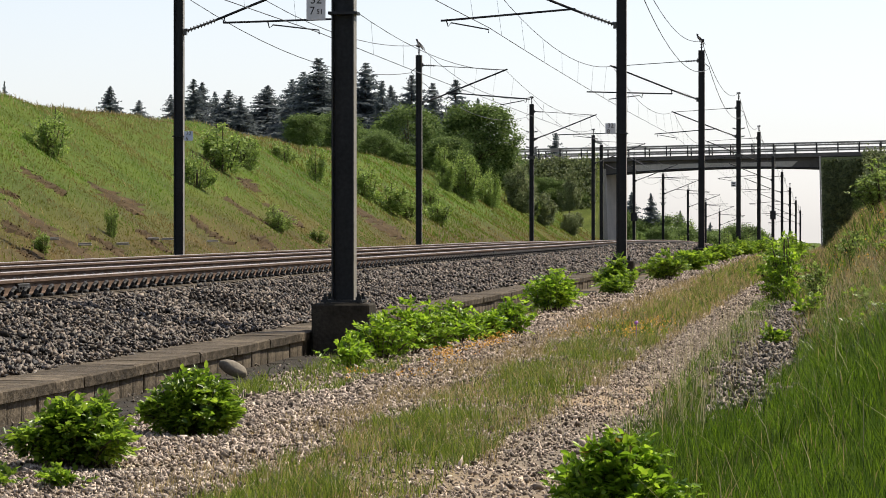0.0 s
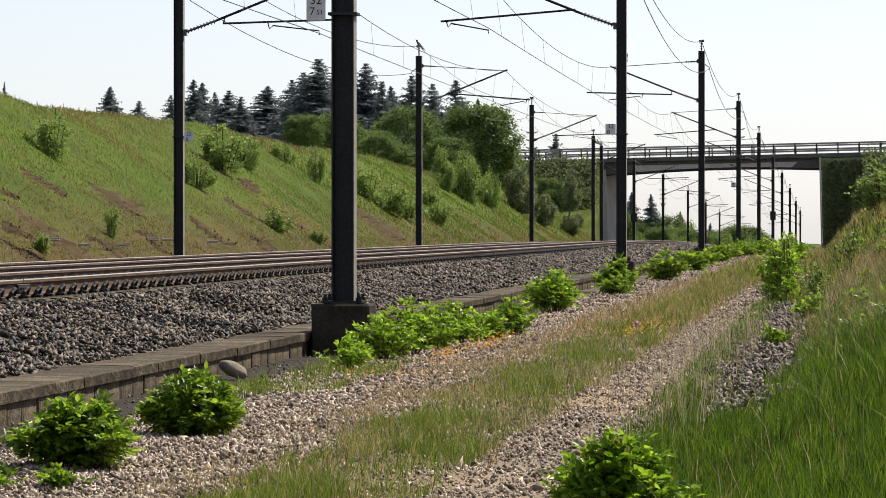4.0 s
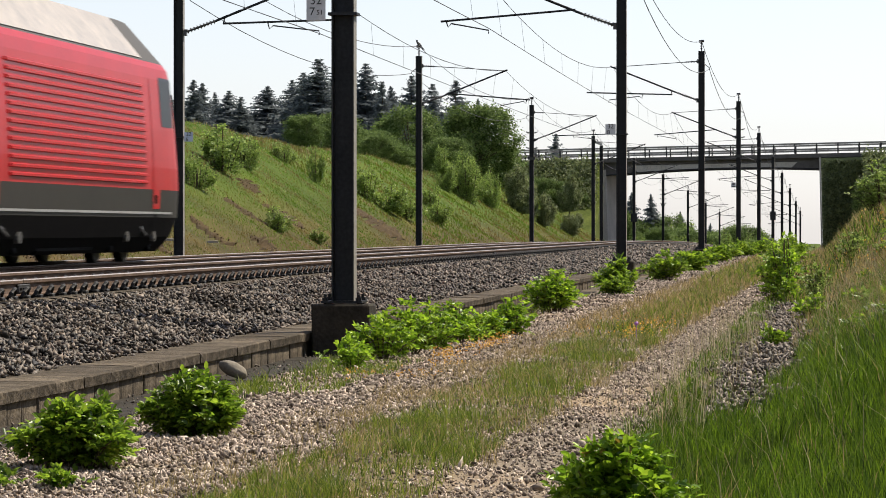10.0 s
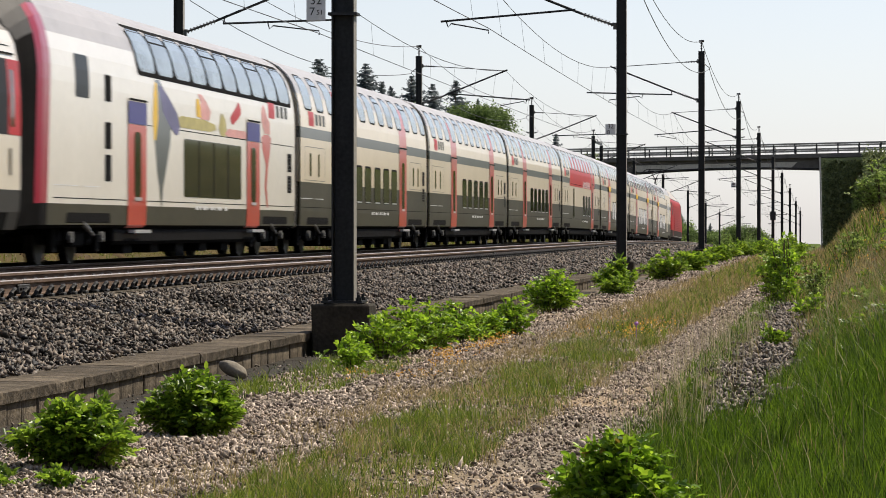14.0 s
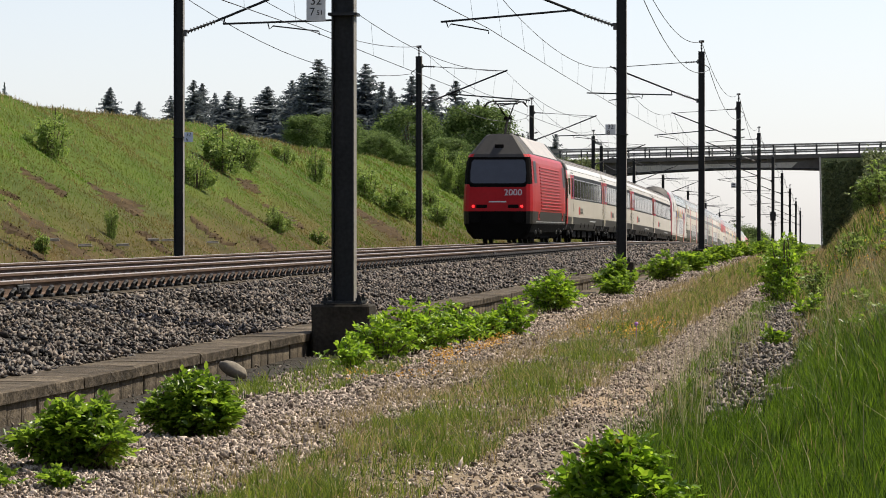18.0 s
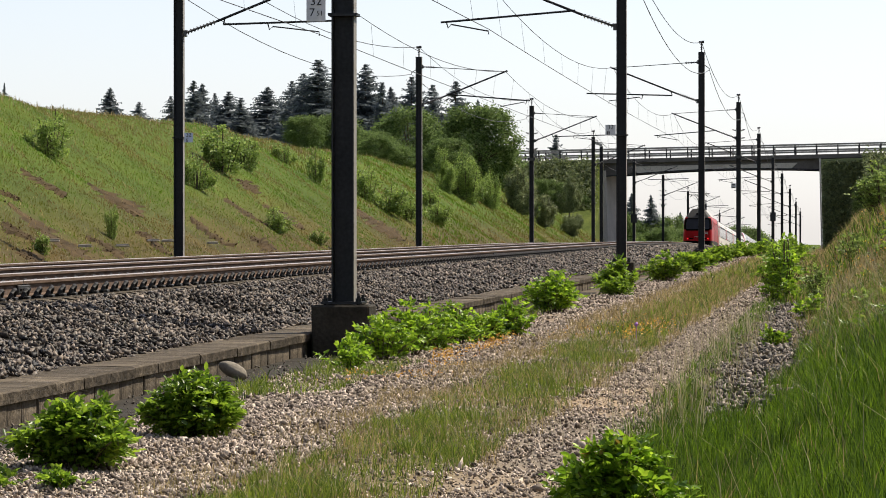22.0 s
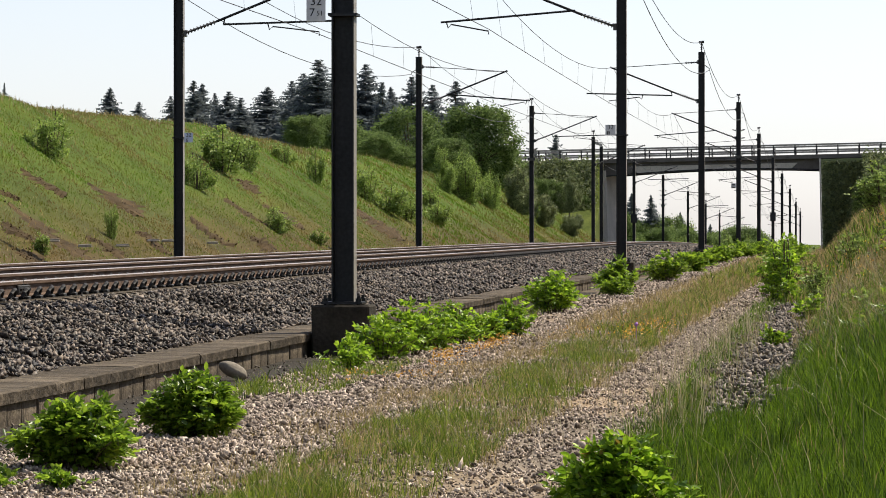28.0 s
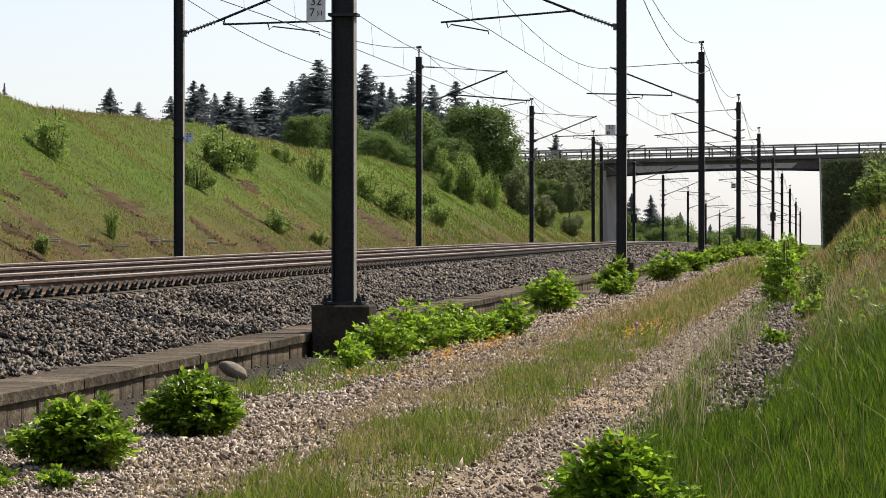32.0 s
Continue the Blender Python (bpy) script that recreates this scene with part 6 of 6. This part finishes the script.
def build_bushes():
    near = "bright green leafy bush growing on the gravel beside the edging"
    B = lambda x, y, w, h, seed, **k: bush("bush", x, y, gz(x, y), w, h, seed, label=near, **k)
    B(-4.06, 19.4, 0.74, 0.4, 1, stems=80, leaf=0.05, per=5)
    B(-3.98, 22.6, 0.68, 0.43, 2, stems=84, leaf=0.048, per=6)
    B(-4.45, 33.5, 0.6, 0.34, 3, stems=18, leaf=0.05, per=3, material=M_leaf_lime)
    for i, (x, y, w, h) in enumerate([(-4.5, 36.0, 0.75, 0.5), (-4.42, 37.4, 0.85, 0.58), (-4.35, 39.3, 0.8, 0.52), (-4.25, 41.0, 0.8, 0.48), (-4.05, 42.3, 0.6, 0.4), (-3.9, 44.0, 0.6, 0.5)]):
        B(x, y, w, h, 10 + i, stems=34, leaf=0.056, per=3, material=M_leaf_lime)
    B(-4.33, 56, 1.0, 0.7, 20, stems=44, leaf=0.07, per=4, material=M_leaf_lime)
    B(-4.37, 72, 0.85, 0.75, 21, stems=40, leaf=0.08, per=4)
    B(-4.3, 71.2, 0.75, 0.4, 23, stems=24, leaf=0.07, per=3)
    B(-4.25, 90, 1.3, 0.8, 22, stems=34, leaf=0.1, per=3)
    for i, (x, y, w, h) in enumerate([(-4.4, 110, 1.0, 0.55), (-4.6, 126, 1.2, 0.5), (-4.6, 140, 1.0, 0.6), (-4.8, 158, 1.4, 0.6), (-4.7, 178, 1.5, 0.65), (-4.5, 205, 1.8, 0.8), (-4.4, 235, 2.0, 0.9)]):
        B(x, y, w, h, 30 + i, stems=26, leaf=0.14, per=3)
    B(-0.92, 15.7, 0.58, 0.44, 40, stems=66, leaf=0.048, per=6, shoots=True, material=M_leaf_lime)
    bank = "leafy green shrub on the grassy bank"
    C = lambda x, y, w, h, seed, **k: bush("bush", x, y, gz(x, y), w, h, seed, label=bank, **k)
    C(-0.93, 62, 0.74, 1.36, 50, stems=30, leaf=0.07, per=3, material=M_leaf_lime)
    C(-1.0, 61.6, 0.66, 0.75, 58, stems=30, leaf=0.06, per=3, material=M_leaf_lime)
    C(-0.35, 60, 0.75, 0.62, 59, stems=20, leaf=0.05, per=3, material=M_leaf_shrub)
    C(0.3, 66, 0.8, 0.6, 61, stems=20, leaf=0.06, per=3, material=M_leaf_shrub)
    C(0.9, 58, 0.7, 0.4, 62, stems=18, leaf=0.05, per=3)
    C(1.5, 70, 0.9, 0.5, 63, stems=18, leaf=0.06, per=3, material=M_leaf_shrub)
    C(-1.25, 77, 0.8, 0.95, 64, stems=26, leaf=0.09, per=3, material=M_leaf_lime)
    C(-1.3, 92, 1.0, 0.8, 51, stems=30, leaf=0.09, per=3)
    C(-1.7, 120, 1.5, 0.8, 52, stems=30, leaf=0.13, per=3)
    C(-2.2, 170, 2.0, 0.9, 53, stems=30, leaf=0.16, per=3)
    C(1.05, 92, 1.7, 1.5, 54, stems=60, leaf=0.075, per=4, material=M_leaf_shrub)
    C(2.4, 120, 1.6, 1.4, 55, stems=30, leaf=0.12, per=3, material=M_leaf_shrub)
    rs = np.random.RandomState(95)
    for k in range(16):
        x, y = rs.uniform(-0.2, 1.7), rs.uniform(22, 58)
        C(x, y, rs.uniform(0.2, 0.4), rs.uniform(0.1, 0.24), 100 + k, stems=9, leaf=0.04, per=3, material=(M_leaf, M_leaf_shrub, M_leaf_lime)[k % 3])
    B(-5.1, 212, 1.8, 0.95, 122, stems=26, leaf=0.14, per=3)
    B(-5.15, 190, 1.4, 0.78, 123, stems=24, leaf=0.13, per=3)
    B(-4.28, 17.9, 0.42, 0.12, 120, stems=14, leaf=0.04, per=3)
    B(-3.9, 18.05, 0.3, 0.08, 121, stems=10, leaf=0.035, per=3)
    C(-0.35, 48, 0.5, 0.4, 56, stems=14, leaf=0.06, per=3)
    C(-0.7, 40, 0.35, 0.2, 57, stems=10, leaf=0.05, per=3)


def build_trees():
    shrubs = [broadleaf("slope_shrub", 1.4, 1.4, 60 + k, M_leaf_shrub, 0.085, "loose green shrub on the cutting slope", 88, 34, 0.05, 11) for k in range(3)]
    spots = []
    for x, y, z, w, h in SLOPE_SHRUBS:
        spots.append((x, y, gz(x, y), w / 1.15, h / 1.2))
    copies(shrubs, spots, 3)
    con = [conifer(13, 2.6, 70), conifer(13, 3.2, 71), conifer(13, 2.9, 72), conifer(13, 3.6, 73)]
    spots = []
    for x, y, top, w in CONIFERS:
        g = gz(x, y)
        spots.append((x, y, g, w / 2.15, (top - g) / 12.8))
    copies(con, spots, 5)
    big = [broadleaf("broadleaf_tree", 8, 7, 80, M_leaf_tree, 0.27, clumps=190, per=130, low=0.05), broadleaf("broadleaf_tree", 8, 7, 81, M_leaf_tree, 0.27, clumps=180, per=130, low=0.05)]
    copies(big, [(x, y, gz(x, y), w / 7, h / 8) for x, y, w, h in BROADLEAVES], 7)
    lite = [broadleaf("tall_shrub", 5, 5, 82, M_leaf_shrub, 0.2, "tall pale green shrub at the foot of the wood", 168, 70, 0.03, 14),
            broadleaf("tall_shrub", 5, 5, 83, M_leaf_shrub, 0.2, "tall pale green shrub at the foot of the wood", 168, 70, 0.03, 14)]
    copies(lite, [(x, y, gz(x, y), w / 5, h / 5) for x, y, w, h in TALL_SHRUBS], 9)
    grey = [broadleaf("tall_shrub", 5, 5, 84, M_leaf_grey, 0.26, "tall grey-green shrub beside the road embankment", 156, 60, 0.02, 12),
            broadleaf("tall_shrub", 5, 5, 85, M_leaf_grey, 0.26, "tall grey-green shrub beside the road embankment", 130, 60, 0.02, 10)]
    copies(grey, [(x, y, gz(x, y) if y < 330 else 2.2, w / 5, h / 5) for x, y, w, h in GREY_SHRUBS], 10)


# places of plants: x, y, (z or top), width, height
SLOPE_SHRUBS = [(-24.6, 113.4, 0, 1.5, 1.5), (-23.1, 131.2, 0, 1.3, 1.3), (-24.2, 143.2, 0, 2.2, 1.7), (-24.7, 151.5, 0, 1.3, 1.5), (-25.9, 170.7, 0, 1.2, 1.0), (-24.4, 170.6, 0, 0.9, 1.6),
                (-20.6, 103.0, 0, 0.4, 1.0), (-19.8, 90.2, 0, 0.6, 0.5), (-20.6, 134.1, 0, 1.3, 0.85), (-23.5, 182.3, 0, 1.7, 1.7), (-22.4, 182.4, 0, 1.9, 1.4), (-21.7, 184.0, 0, 1.6, 1.1),
                (-21.2, 193.1, 0, 1.7, 1.2), (-24.6, 183.5, 0, 1.4, 1.4), (-19.9, 140.0, 0, 0.8, 0.6), (-22.8, 205.0, 0, 1.6, 1.3)]
CONIFERS = [(-110.5, 480, 20.1, 1.2), (-100.2, 500, 20.0, 2.8), (-99.0, 515, 18.6, 3.4), (-90.2, 492, 18.6, 2.3), (-85.0, 480, 20.3, 3.3), (-87.3, 500, 20.5, 3.1), (-88.1, 515, 19.8, 2.7), (-82.3, 492, 19.2, 3.5), (-78.6, 480, 18.0, 3.1), (-78.2, 500, 20.0, 4.7), (-77.0, 515, 21.5, 4.2), (-72.0, 492, 21.6, 3.7), (-68.3, 480, 23.0, 5.8), (-68.9, 500, 21.6, 4.0), (-68.6, 515, 20.8, 3.7), (-63.6, 492, 22.8, 4.6), (-59.8, 480, 20.0, 3.3), (-61.1, 500, 19.9, 3.1), (-60.0, 515, 22.0, 5.1), (-54.4, 492, 20.0, 3.7), (-50.1, 480, 20.1, 4.5), (-49.1, 500, 18.1, 2.6), (-47.6, 620, 16.5, 3.8), (-51.1, 620, 14.1, 2.5)]
BROADLEAVES = [(-27.7, 283.7, 6.0, 6.0), (-31.9, 298.3, 4.5, 4.4), (-28.4, 305.0, 4.0, 3.4), (-31.5, 256.0, 3.6, 2.0),
               (-28.6, 268.0, 3.4, 2.6), (-34.0, 290.0, 6.0, 5.4), (-33.5, 262.0, 4.0, 2.8), (-33.0, 246.0, 3.4, 2.3), (-31.2, 228.0, 3.0, 2.7), (-29.8, 236.0, 2.6, 1.8), (-31.0, 212.0, 2.4, 2.2)]
TALL_SHRUBS = [(-24.6, 243.6, 3.0, 3.7), (-26.2, 246.0, 2.4, 3.0), (-24.0, 252.0, 2.2, 2.9), (-25.8, 240.5, 1.7, 1.8)]
GREY_SHRUBS = [(-24.4, 280.0, 3.2, 3.6), (-22.9, 284.0, 2.4, 3.0), (-25.6, 290.0, 2.6, 3.4), (-21.9, 300.0, 1.9, 2.2), (-24.5, 335.0, 2.2, 4.0), (-23.2, 326.0, 1.6, 1.6)]


def build_far_trees():
    """Copses beyond the bridge and dark fill between the spruces of the wood."""
    rng = random.Random(12)
    pool = [o for o in scene.objects if o.name.startswith("conifer") and o.parent is None][:4]
    leafy = [o for o in scene.objects if o.name.startswith("broadleaf_tree") and o.parent is None][:2]
    pale = [o for o in scene.objects if o.name.startswith("tall_shrub") and o.parent is None][:2]
    for k in range(64):
        x, y = rng.uniform(-100, -54), rng.uniform(530, 600)
        put(copy_thing(pool[k % 4], pose(0, 0, 0)), x, y, gz(x, y) + (4 if x > -72 else 0), rng.uniform(1.1, 1.6), rng.uniform(0.6, 0.85), rng.uniform(0, 360))
    for k in range(6):
        x, y = 2.6 + 1.1 * k, 326 + rng.uniform(-3, 3)
        put(copy_thing(leafy[k % 2], pose(0, 0, 0)), x, y, gz(x, y) * 0.3 - 0.8, rng.uniform(0.3, 0.4), rng.uniform(0.55, 0.8), rng.uniform(0, 360))
    for k in range(10):
        x, y = -23.6 - 1.7 * k, 339 + rng.uniform(-1.5, 1.5)
        put(copy_thing(leafy[k % 2], pose(0, 0, 0)), x, y, min(gz(x, y), 2.5), rng.uniform(0.25, 0.4), rng.uniform(0.3, 0.5), rng.uniform(0, 360))
    for k in range(34):
        x, y = -84 + 27 * k / 33 + rng.uniform(-0.8, 0.8), rng.uniform(500, 540)
        put(copy_thing(pool[k % 4], pose(0, 0, 0)), x, y, gz(x, y) + 1.5, rng.uniform(1.6, 2.4), rng.uniform(0.55, 0.78), rng.uniform(0, 360))
    for x, y, h, w in ((-33, 648, 13.5, 5.5), (-36.8, 655, 14, 6), (-28, 652, 10.5, 4), (-39, 640, 12, 5), (-45, 660, 13, 6), (-24, 690, 9.5, 4), (-50, 650, 14, 6), (-41, 670, 15, 6)):
        put(copy_thing(pool[k % 4], pose(0, 0, 0)), x, y, gz(x, y), w / 6, h / 13, rng.uniform(0, 360))
    for k in range(44):
        y = rng.uniform(600, 720)
        x = -(2.1 + 3.9 * (k / 43)) * y / 100
        put(copy_thing(pale[k % 2] if k % 3 else leafy[k % 2], pose(0, 0, 0)), x, y, gz(x, y) - 0.3, rng.uniform(0.8, 1.3), rng.uniform(1.2, 1.9) * (1 if k % 3 else 0.65), rng.uniform(0, 360))


def build_sleepers():
    bm = bmesh.new()
    prof = [(-1.3, -0.4), (-1.3, -0.24), (-1.1, -0.2), (-0.4, -0.2), (-0.2, -0.23), (0.2, -0.23), (0.4, -0.2), (1.1, -0.2), (1.3, -0.24), (1.3, -0.4)]
    loft(bm, [[(x * 0.995, -0.14, z) for x, z in prof], [(x, -0.1, z + 0.005) for x, z in prof], [(x, 0.1, z + 0.005) for x, z in prof], [(x * 0.995, 0.14, z) for x, z in prof]])
    ob = part("tmp", bm, M_conc)
    me = ob.data
    bpy.data.objects.remove(ob)
    bm = bmesh.new()
    bent(bm, [(0.04, -0.1, -0.175), (0.06, -0.085, -0.125), (0.075, -0.045, -0.095), (0.08, 0, -0.085), (0.075, 0.045, -0.095), (0.06, 0.085, -0.125), (0.04, 0.1, -0.175)], 0.022, 6)
    rod(bm, (0.045, 0, -0.19), (0.045, 0, -0.12), 0.022, n=6)
    box(bm, 0.0, 0.1, -0.07, 0.07, -0.2, -0.16, 0.01)
    ob = part("tmp", bm, M_clip)
    mc = ob.data
    bpy.data.objects.remove(ob)
    far_v, far_t, n0 = [], [], 0
    cv = np.array([v.co[:] for v in mc.vertices])
    mc.calc_loop_triangles()
    ct = np.array([t.vertices[:] for t in mc.loop_triangles])
    for i in range(440):
        y = 17.6 + 0.6 * i
        z = -float(drop(y))
        if i < 200:
            s = tagged(share("sleeper", me, None, pose(NEAR_X, y, z)), "concrete sleeper half sunk in ballast with black rail clips", "sleeper", "sleepers of the near track")
            for rx in (-0.7535, 0.7535):
                for side in (-1, 1):
                    share("rail_clip", mc, s, pose(rx + side * 0.07, 0, 0, 0, 0, 0 if side > 0 else 180))
        else:
            far_v.append(cv + np.array([NEAR_X + 0.8235, y, z]))
            far_t.append(ct + n0)
            n0 += len(cv)
    tagged(new("rail_clips", tri_mesh("rail_clips", np.concatenate(far_v), np.concatenate(far_t), M_clip)), "black rail clips along the rail foot", "rail clips", kind="stuff")
    for y, dark in ((38.3, True), (92.0, True), (131, True)):
        bm = box(bmesh.new(), 0.012, 0.045, -0.28, 0.28, -0.14, -0.05, 0.008)
        for k in (-0.2, -0.07, 0.07, 0.2):
            rod(bm, (0.04, k, -0.095), (0.07, k, -0.095), 0.018, n=6)
        box(bm, -0.037, 0.037, -0.006, 0.006, -0.05, 0.0015)
        ob = part("rail_joint", bm, M_clip)
        ob.matrix_basis = pose(NEAR_X + 0.7535, y, -float(drop(y)))
        tagged(ob, "dark insulated rail joint plate bolted to the rail", "rail joint", "rail joints")


def build_small():
    bm = bmesh.new()
    bmesh.ops.create_icosphere(bm, subdivisions=3, radius=1)
    for v in bm.verts:
        n = noise.noise(v.co * 1.3) * 0.16
        v.co = Vector((v.co.x * 0.14, v.co.y * 0.1, v.co.z * 0.066)) * (1 + n)
    ob = part("boulder", bm, M_boulder)
    for p in ob.data.polygons:
        p.use_smooth = True
    ob.matrix_basis = pose(-5.34, 32.2, -0.71, 0, 24, 20)
    tagged(ob, "pale rounded boulder resting on the duct covers", "boulder")
    rs = np.random.RandomState(77)
    for x, y, w, d, n, h in ((-2.28, 43.5, 0.16, 2.2, 130, 0.12), (-3.05, 45, 0.2, 3.0, 30, 0.1),
                             (0.25, 52, 0.3, 2.5, 40, 0.4), (1.0, 60, 0.3, 3.0, 60, 0.3), (1.4, 52, 0.25, 3.0, 50, 0.3), (0.7, 44, 0.25, 2.0, 30, 0.25), (-3.9, 31.5, 0.3, 0.6, 40, 0.06), (-3.75, 39.8, 0.08, 1.1, 110, 0.1), (-3.85, 36.4, 0.08, 0.5, 60, 0.09), (-3.7, 34.3, 0.1, 0.5, 40, 0.05)):
        c = [(x + rs.normal() * w, y + rs.normal() * d, gz(x, y) + h * rs.uniform(0.3, 1.2)) for k in range(n)]
        V, T = leaf_cloud(rs, c, (0.02, 0.02, 0.015), 3, 0.028)
        tagged(new("orange_flowers", tri_mesh("orange_flowers", V, T, M_orange)), "patch of low orange-yellow flowering weeds", "flowers", kind="stuff")
    bm = bmesh.new()
    bmesh.ops.create_icosphere(bm, subdivisions=2, radius=0.024)
    for v in bm.verts:
        v.co *= 1 + 0.3 * noise.noise(v.co * 90)
    rod(bm, (0, 0, -0.2), (0, 0, -0.02), 0.004, n=5)
    ob = part("purple_flower", bm, M_purple)
    ob.matrix_basis = pose(-2.25, 41.0, gz(-2.25, 41) + 0.2)
    tagged(ob, "single purple flower head among dry grass", "flower")
    for y in (92.7, 96.8, 102, 106.7, 109, 117):
        bm = rod(bmesh.new(), (-0.17, 0, 0), (0.17, 0.1, 0.01), 0.02, n=8)
        box(bm, -0.2, 0.2, -0.04, 0.05, -0.05, -0.015, 0.01)
        ob = part("drain_outlet", bm, M_zinc_and_lit)
        ob.matrix_basis = pose(-20.1, y, gz(-20.1, y) + 0.16)
        tagged(ob, "small pale drain outlet on the cutting slope", "drain outlet", "drain outlets on the slope")


def build_ivy():
    """Creepers over the road embankments, where they face the line."""
    rs = np.random.RandomState(91)
    for x0, x1, n in ((2.2, 9, 3600), (-60, -22.5, 9000)):
        west = x0 < 0
        x, f = rs.uniform(x0, x1, n), rs.uniform(0.48 if west else 0, 1, n)
        top = 7.15 + 0.022 * (x + 10)
        y = BR_Y - 6.5 + 10.4 * (f - 0.48) if west else BR_Y - 16.3 + 15.2 * f
        c = np.stack([x, y + rs.uniform(-0.3, 0.2, n), -2.0 + (top + 2.0) * np.interp(f, [0, 0.53, 1], [0, 0.5, 1]) + rs.uniform(0, 0.5, n)], 1)
        V, T = leaf_cloud(rs, c, (0.15, 0.15, 0.15), 4, 0.3, 0.2)
        tagged(new("creeper", tri_mesh("creeper", V, T, M_ivy)), "dense dark creeper over the road embankment", "creeper", kind="stuff")


def build_wall_creeper():
    """Flat creeper over the wing wall of the bridge."""
    rs = np.random.RandomState(93)
    n = 5200
    c = np.stack([rs.uniform(-1.5, 5.5, n), BR_Y - 0.62 + rs.uniform(-0.25, 0.05, n), rs.uniform(-2.5, 6.9, n)], 1)
    V, T = leaf_cloud(rs, c, (0.05, 0.06, 0.05), 2, 0.3, 0.1)
    tagged(new("creeper", tri_mesh("creeper", V, T, M_ivy)), "flat dark creeper covering the wing wall of the bridge", "creeper", kind="stuff")


build_stones()
build_wall_creeper()
build_scars()
build_ivy()
build_grass()
build_bushes()
build_trees()
build_far_trees()
build_sleepers()
build_small()

# ---- build order ----
build_edging()
build_masts()
build_bridge()
build_embankments()
TRAIN, TRAIN_LEN = build_train()
CROWS = [build_crow(NEAR_MX, NEAR_S[3]), build_crow(FAR_MX, FAR_S[3])]


def rail_at(y):
    return FAR_Z - float(drop(y))


def nose(t):
    """Where the front of the train stands along the line at t seconds."""
    return 96.2 + 55.8 * (t - 10.5) - (0.16 * (t - 10.5) ** 2 if t > 10.5 else 0)


def motions():
    times = [0, 4, 8] + [9 + 0.5 * k for k in range(34)] + [27, 29, 32]
    for ob, back, half in TRAIN:
        rows = []
        for t in times:
            y = nose(t) - back
            za, zb = rail_at(y - half), rail_at(y + half)
            rows.append((t, pose(FAR_X, y, (za + zb) / 2, math.degrees(math.atan2(zb - za, 2 * half)), 0, 0)))
        walk(ob, rows)
    first = [(3.5, -5.69, 142, 7.92), (3.9, -7.8, 144, 7.4), (4.5, -11.5, 147, 5.5), (5.0, -15.0, 149, 3.9), (5.5, -18.4, 150, 3.1), (5.8, -20.8, 150, 3.3), (6.0, -22.0, 150, 3.45),
             (6.4, -24.6, 150, 3.65), (7.0, -28.3, 150, 4.2), (8.0, -35.0, 150, 6.5), (10.0, -48.0, 150, 9), (32.0, -200.0, 160, 14)]
    second = [(11.45, -17.3, 145, 8.05), (11.9, -20.4, 145, 8.2), (12.1, -21.7, 145, 8.1), (12.3, -23.2, 145, 8.25), (13.0, -28.2, 145, 8.8), (15.0, -42, 147, 11), (32.0, -160.0, 160, 20)]
    for (crow, wings), (x, y, lift), fly in zip(CROWS, ((NEAR_MX - 0.08, NEAR_S[3], 0.02), (FAR_MX, FAR_S[3], 0.03)), (first, second)):
        start = fly[0][0]
        perch = (x, y, up(8.5) + 0.08 + lift - float(drop(y)))
        rows = [(0, pose(*perch, 42, 0, 70)), (start - 1.5, pose(*perch, 42, 0, 80)), (start - 0.3, pose(*perch, 35, 0, 88)), (start - 0.15, pose(*perch, 10, 0, 90))]
        walk(crow, rows + [(t, pose(px, py, pz, 6, 0, 92)) for t, px, py, pz in fly])
        for s, w in wings:
            folded = pose(s * 0.05, 0, 0.03, 0, s * 12, -s * 72)
            flap = [(0, folded), (start - 0.25, folded), (start - 0.15, pose(s * 0.05, 0, 0.03, 0, s * 20, -s * 10))]
            t, raised = start, True
            while t < start + 6.4:
                flap.append((t, pose(s * 0.05, 0, 0.03, 0, s * (-50 if raised else 32), 0)))
                t, raised = t + 0.125, not raised
            flap.append((32, pose(s * 0.05, 0, 0.03, 0, 0, 0)))
            walk(w, flap)


motions()
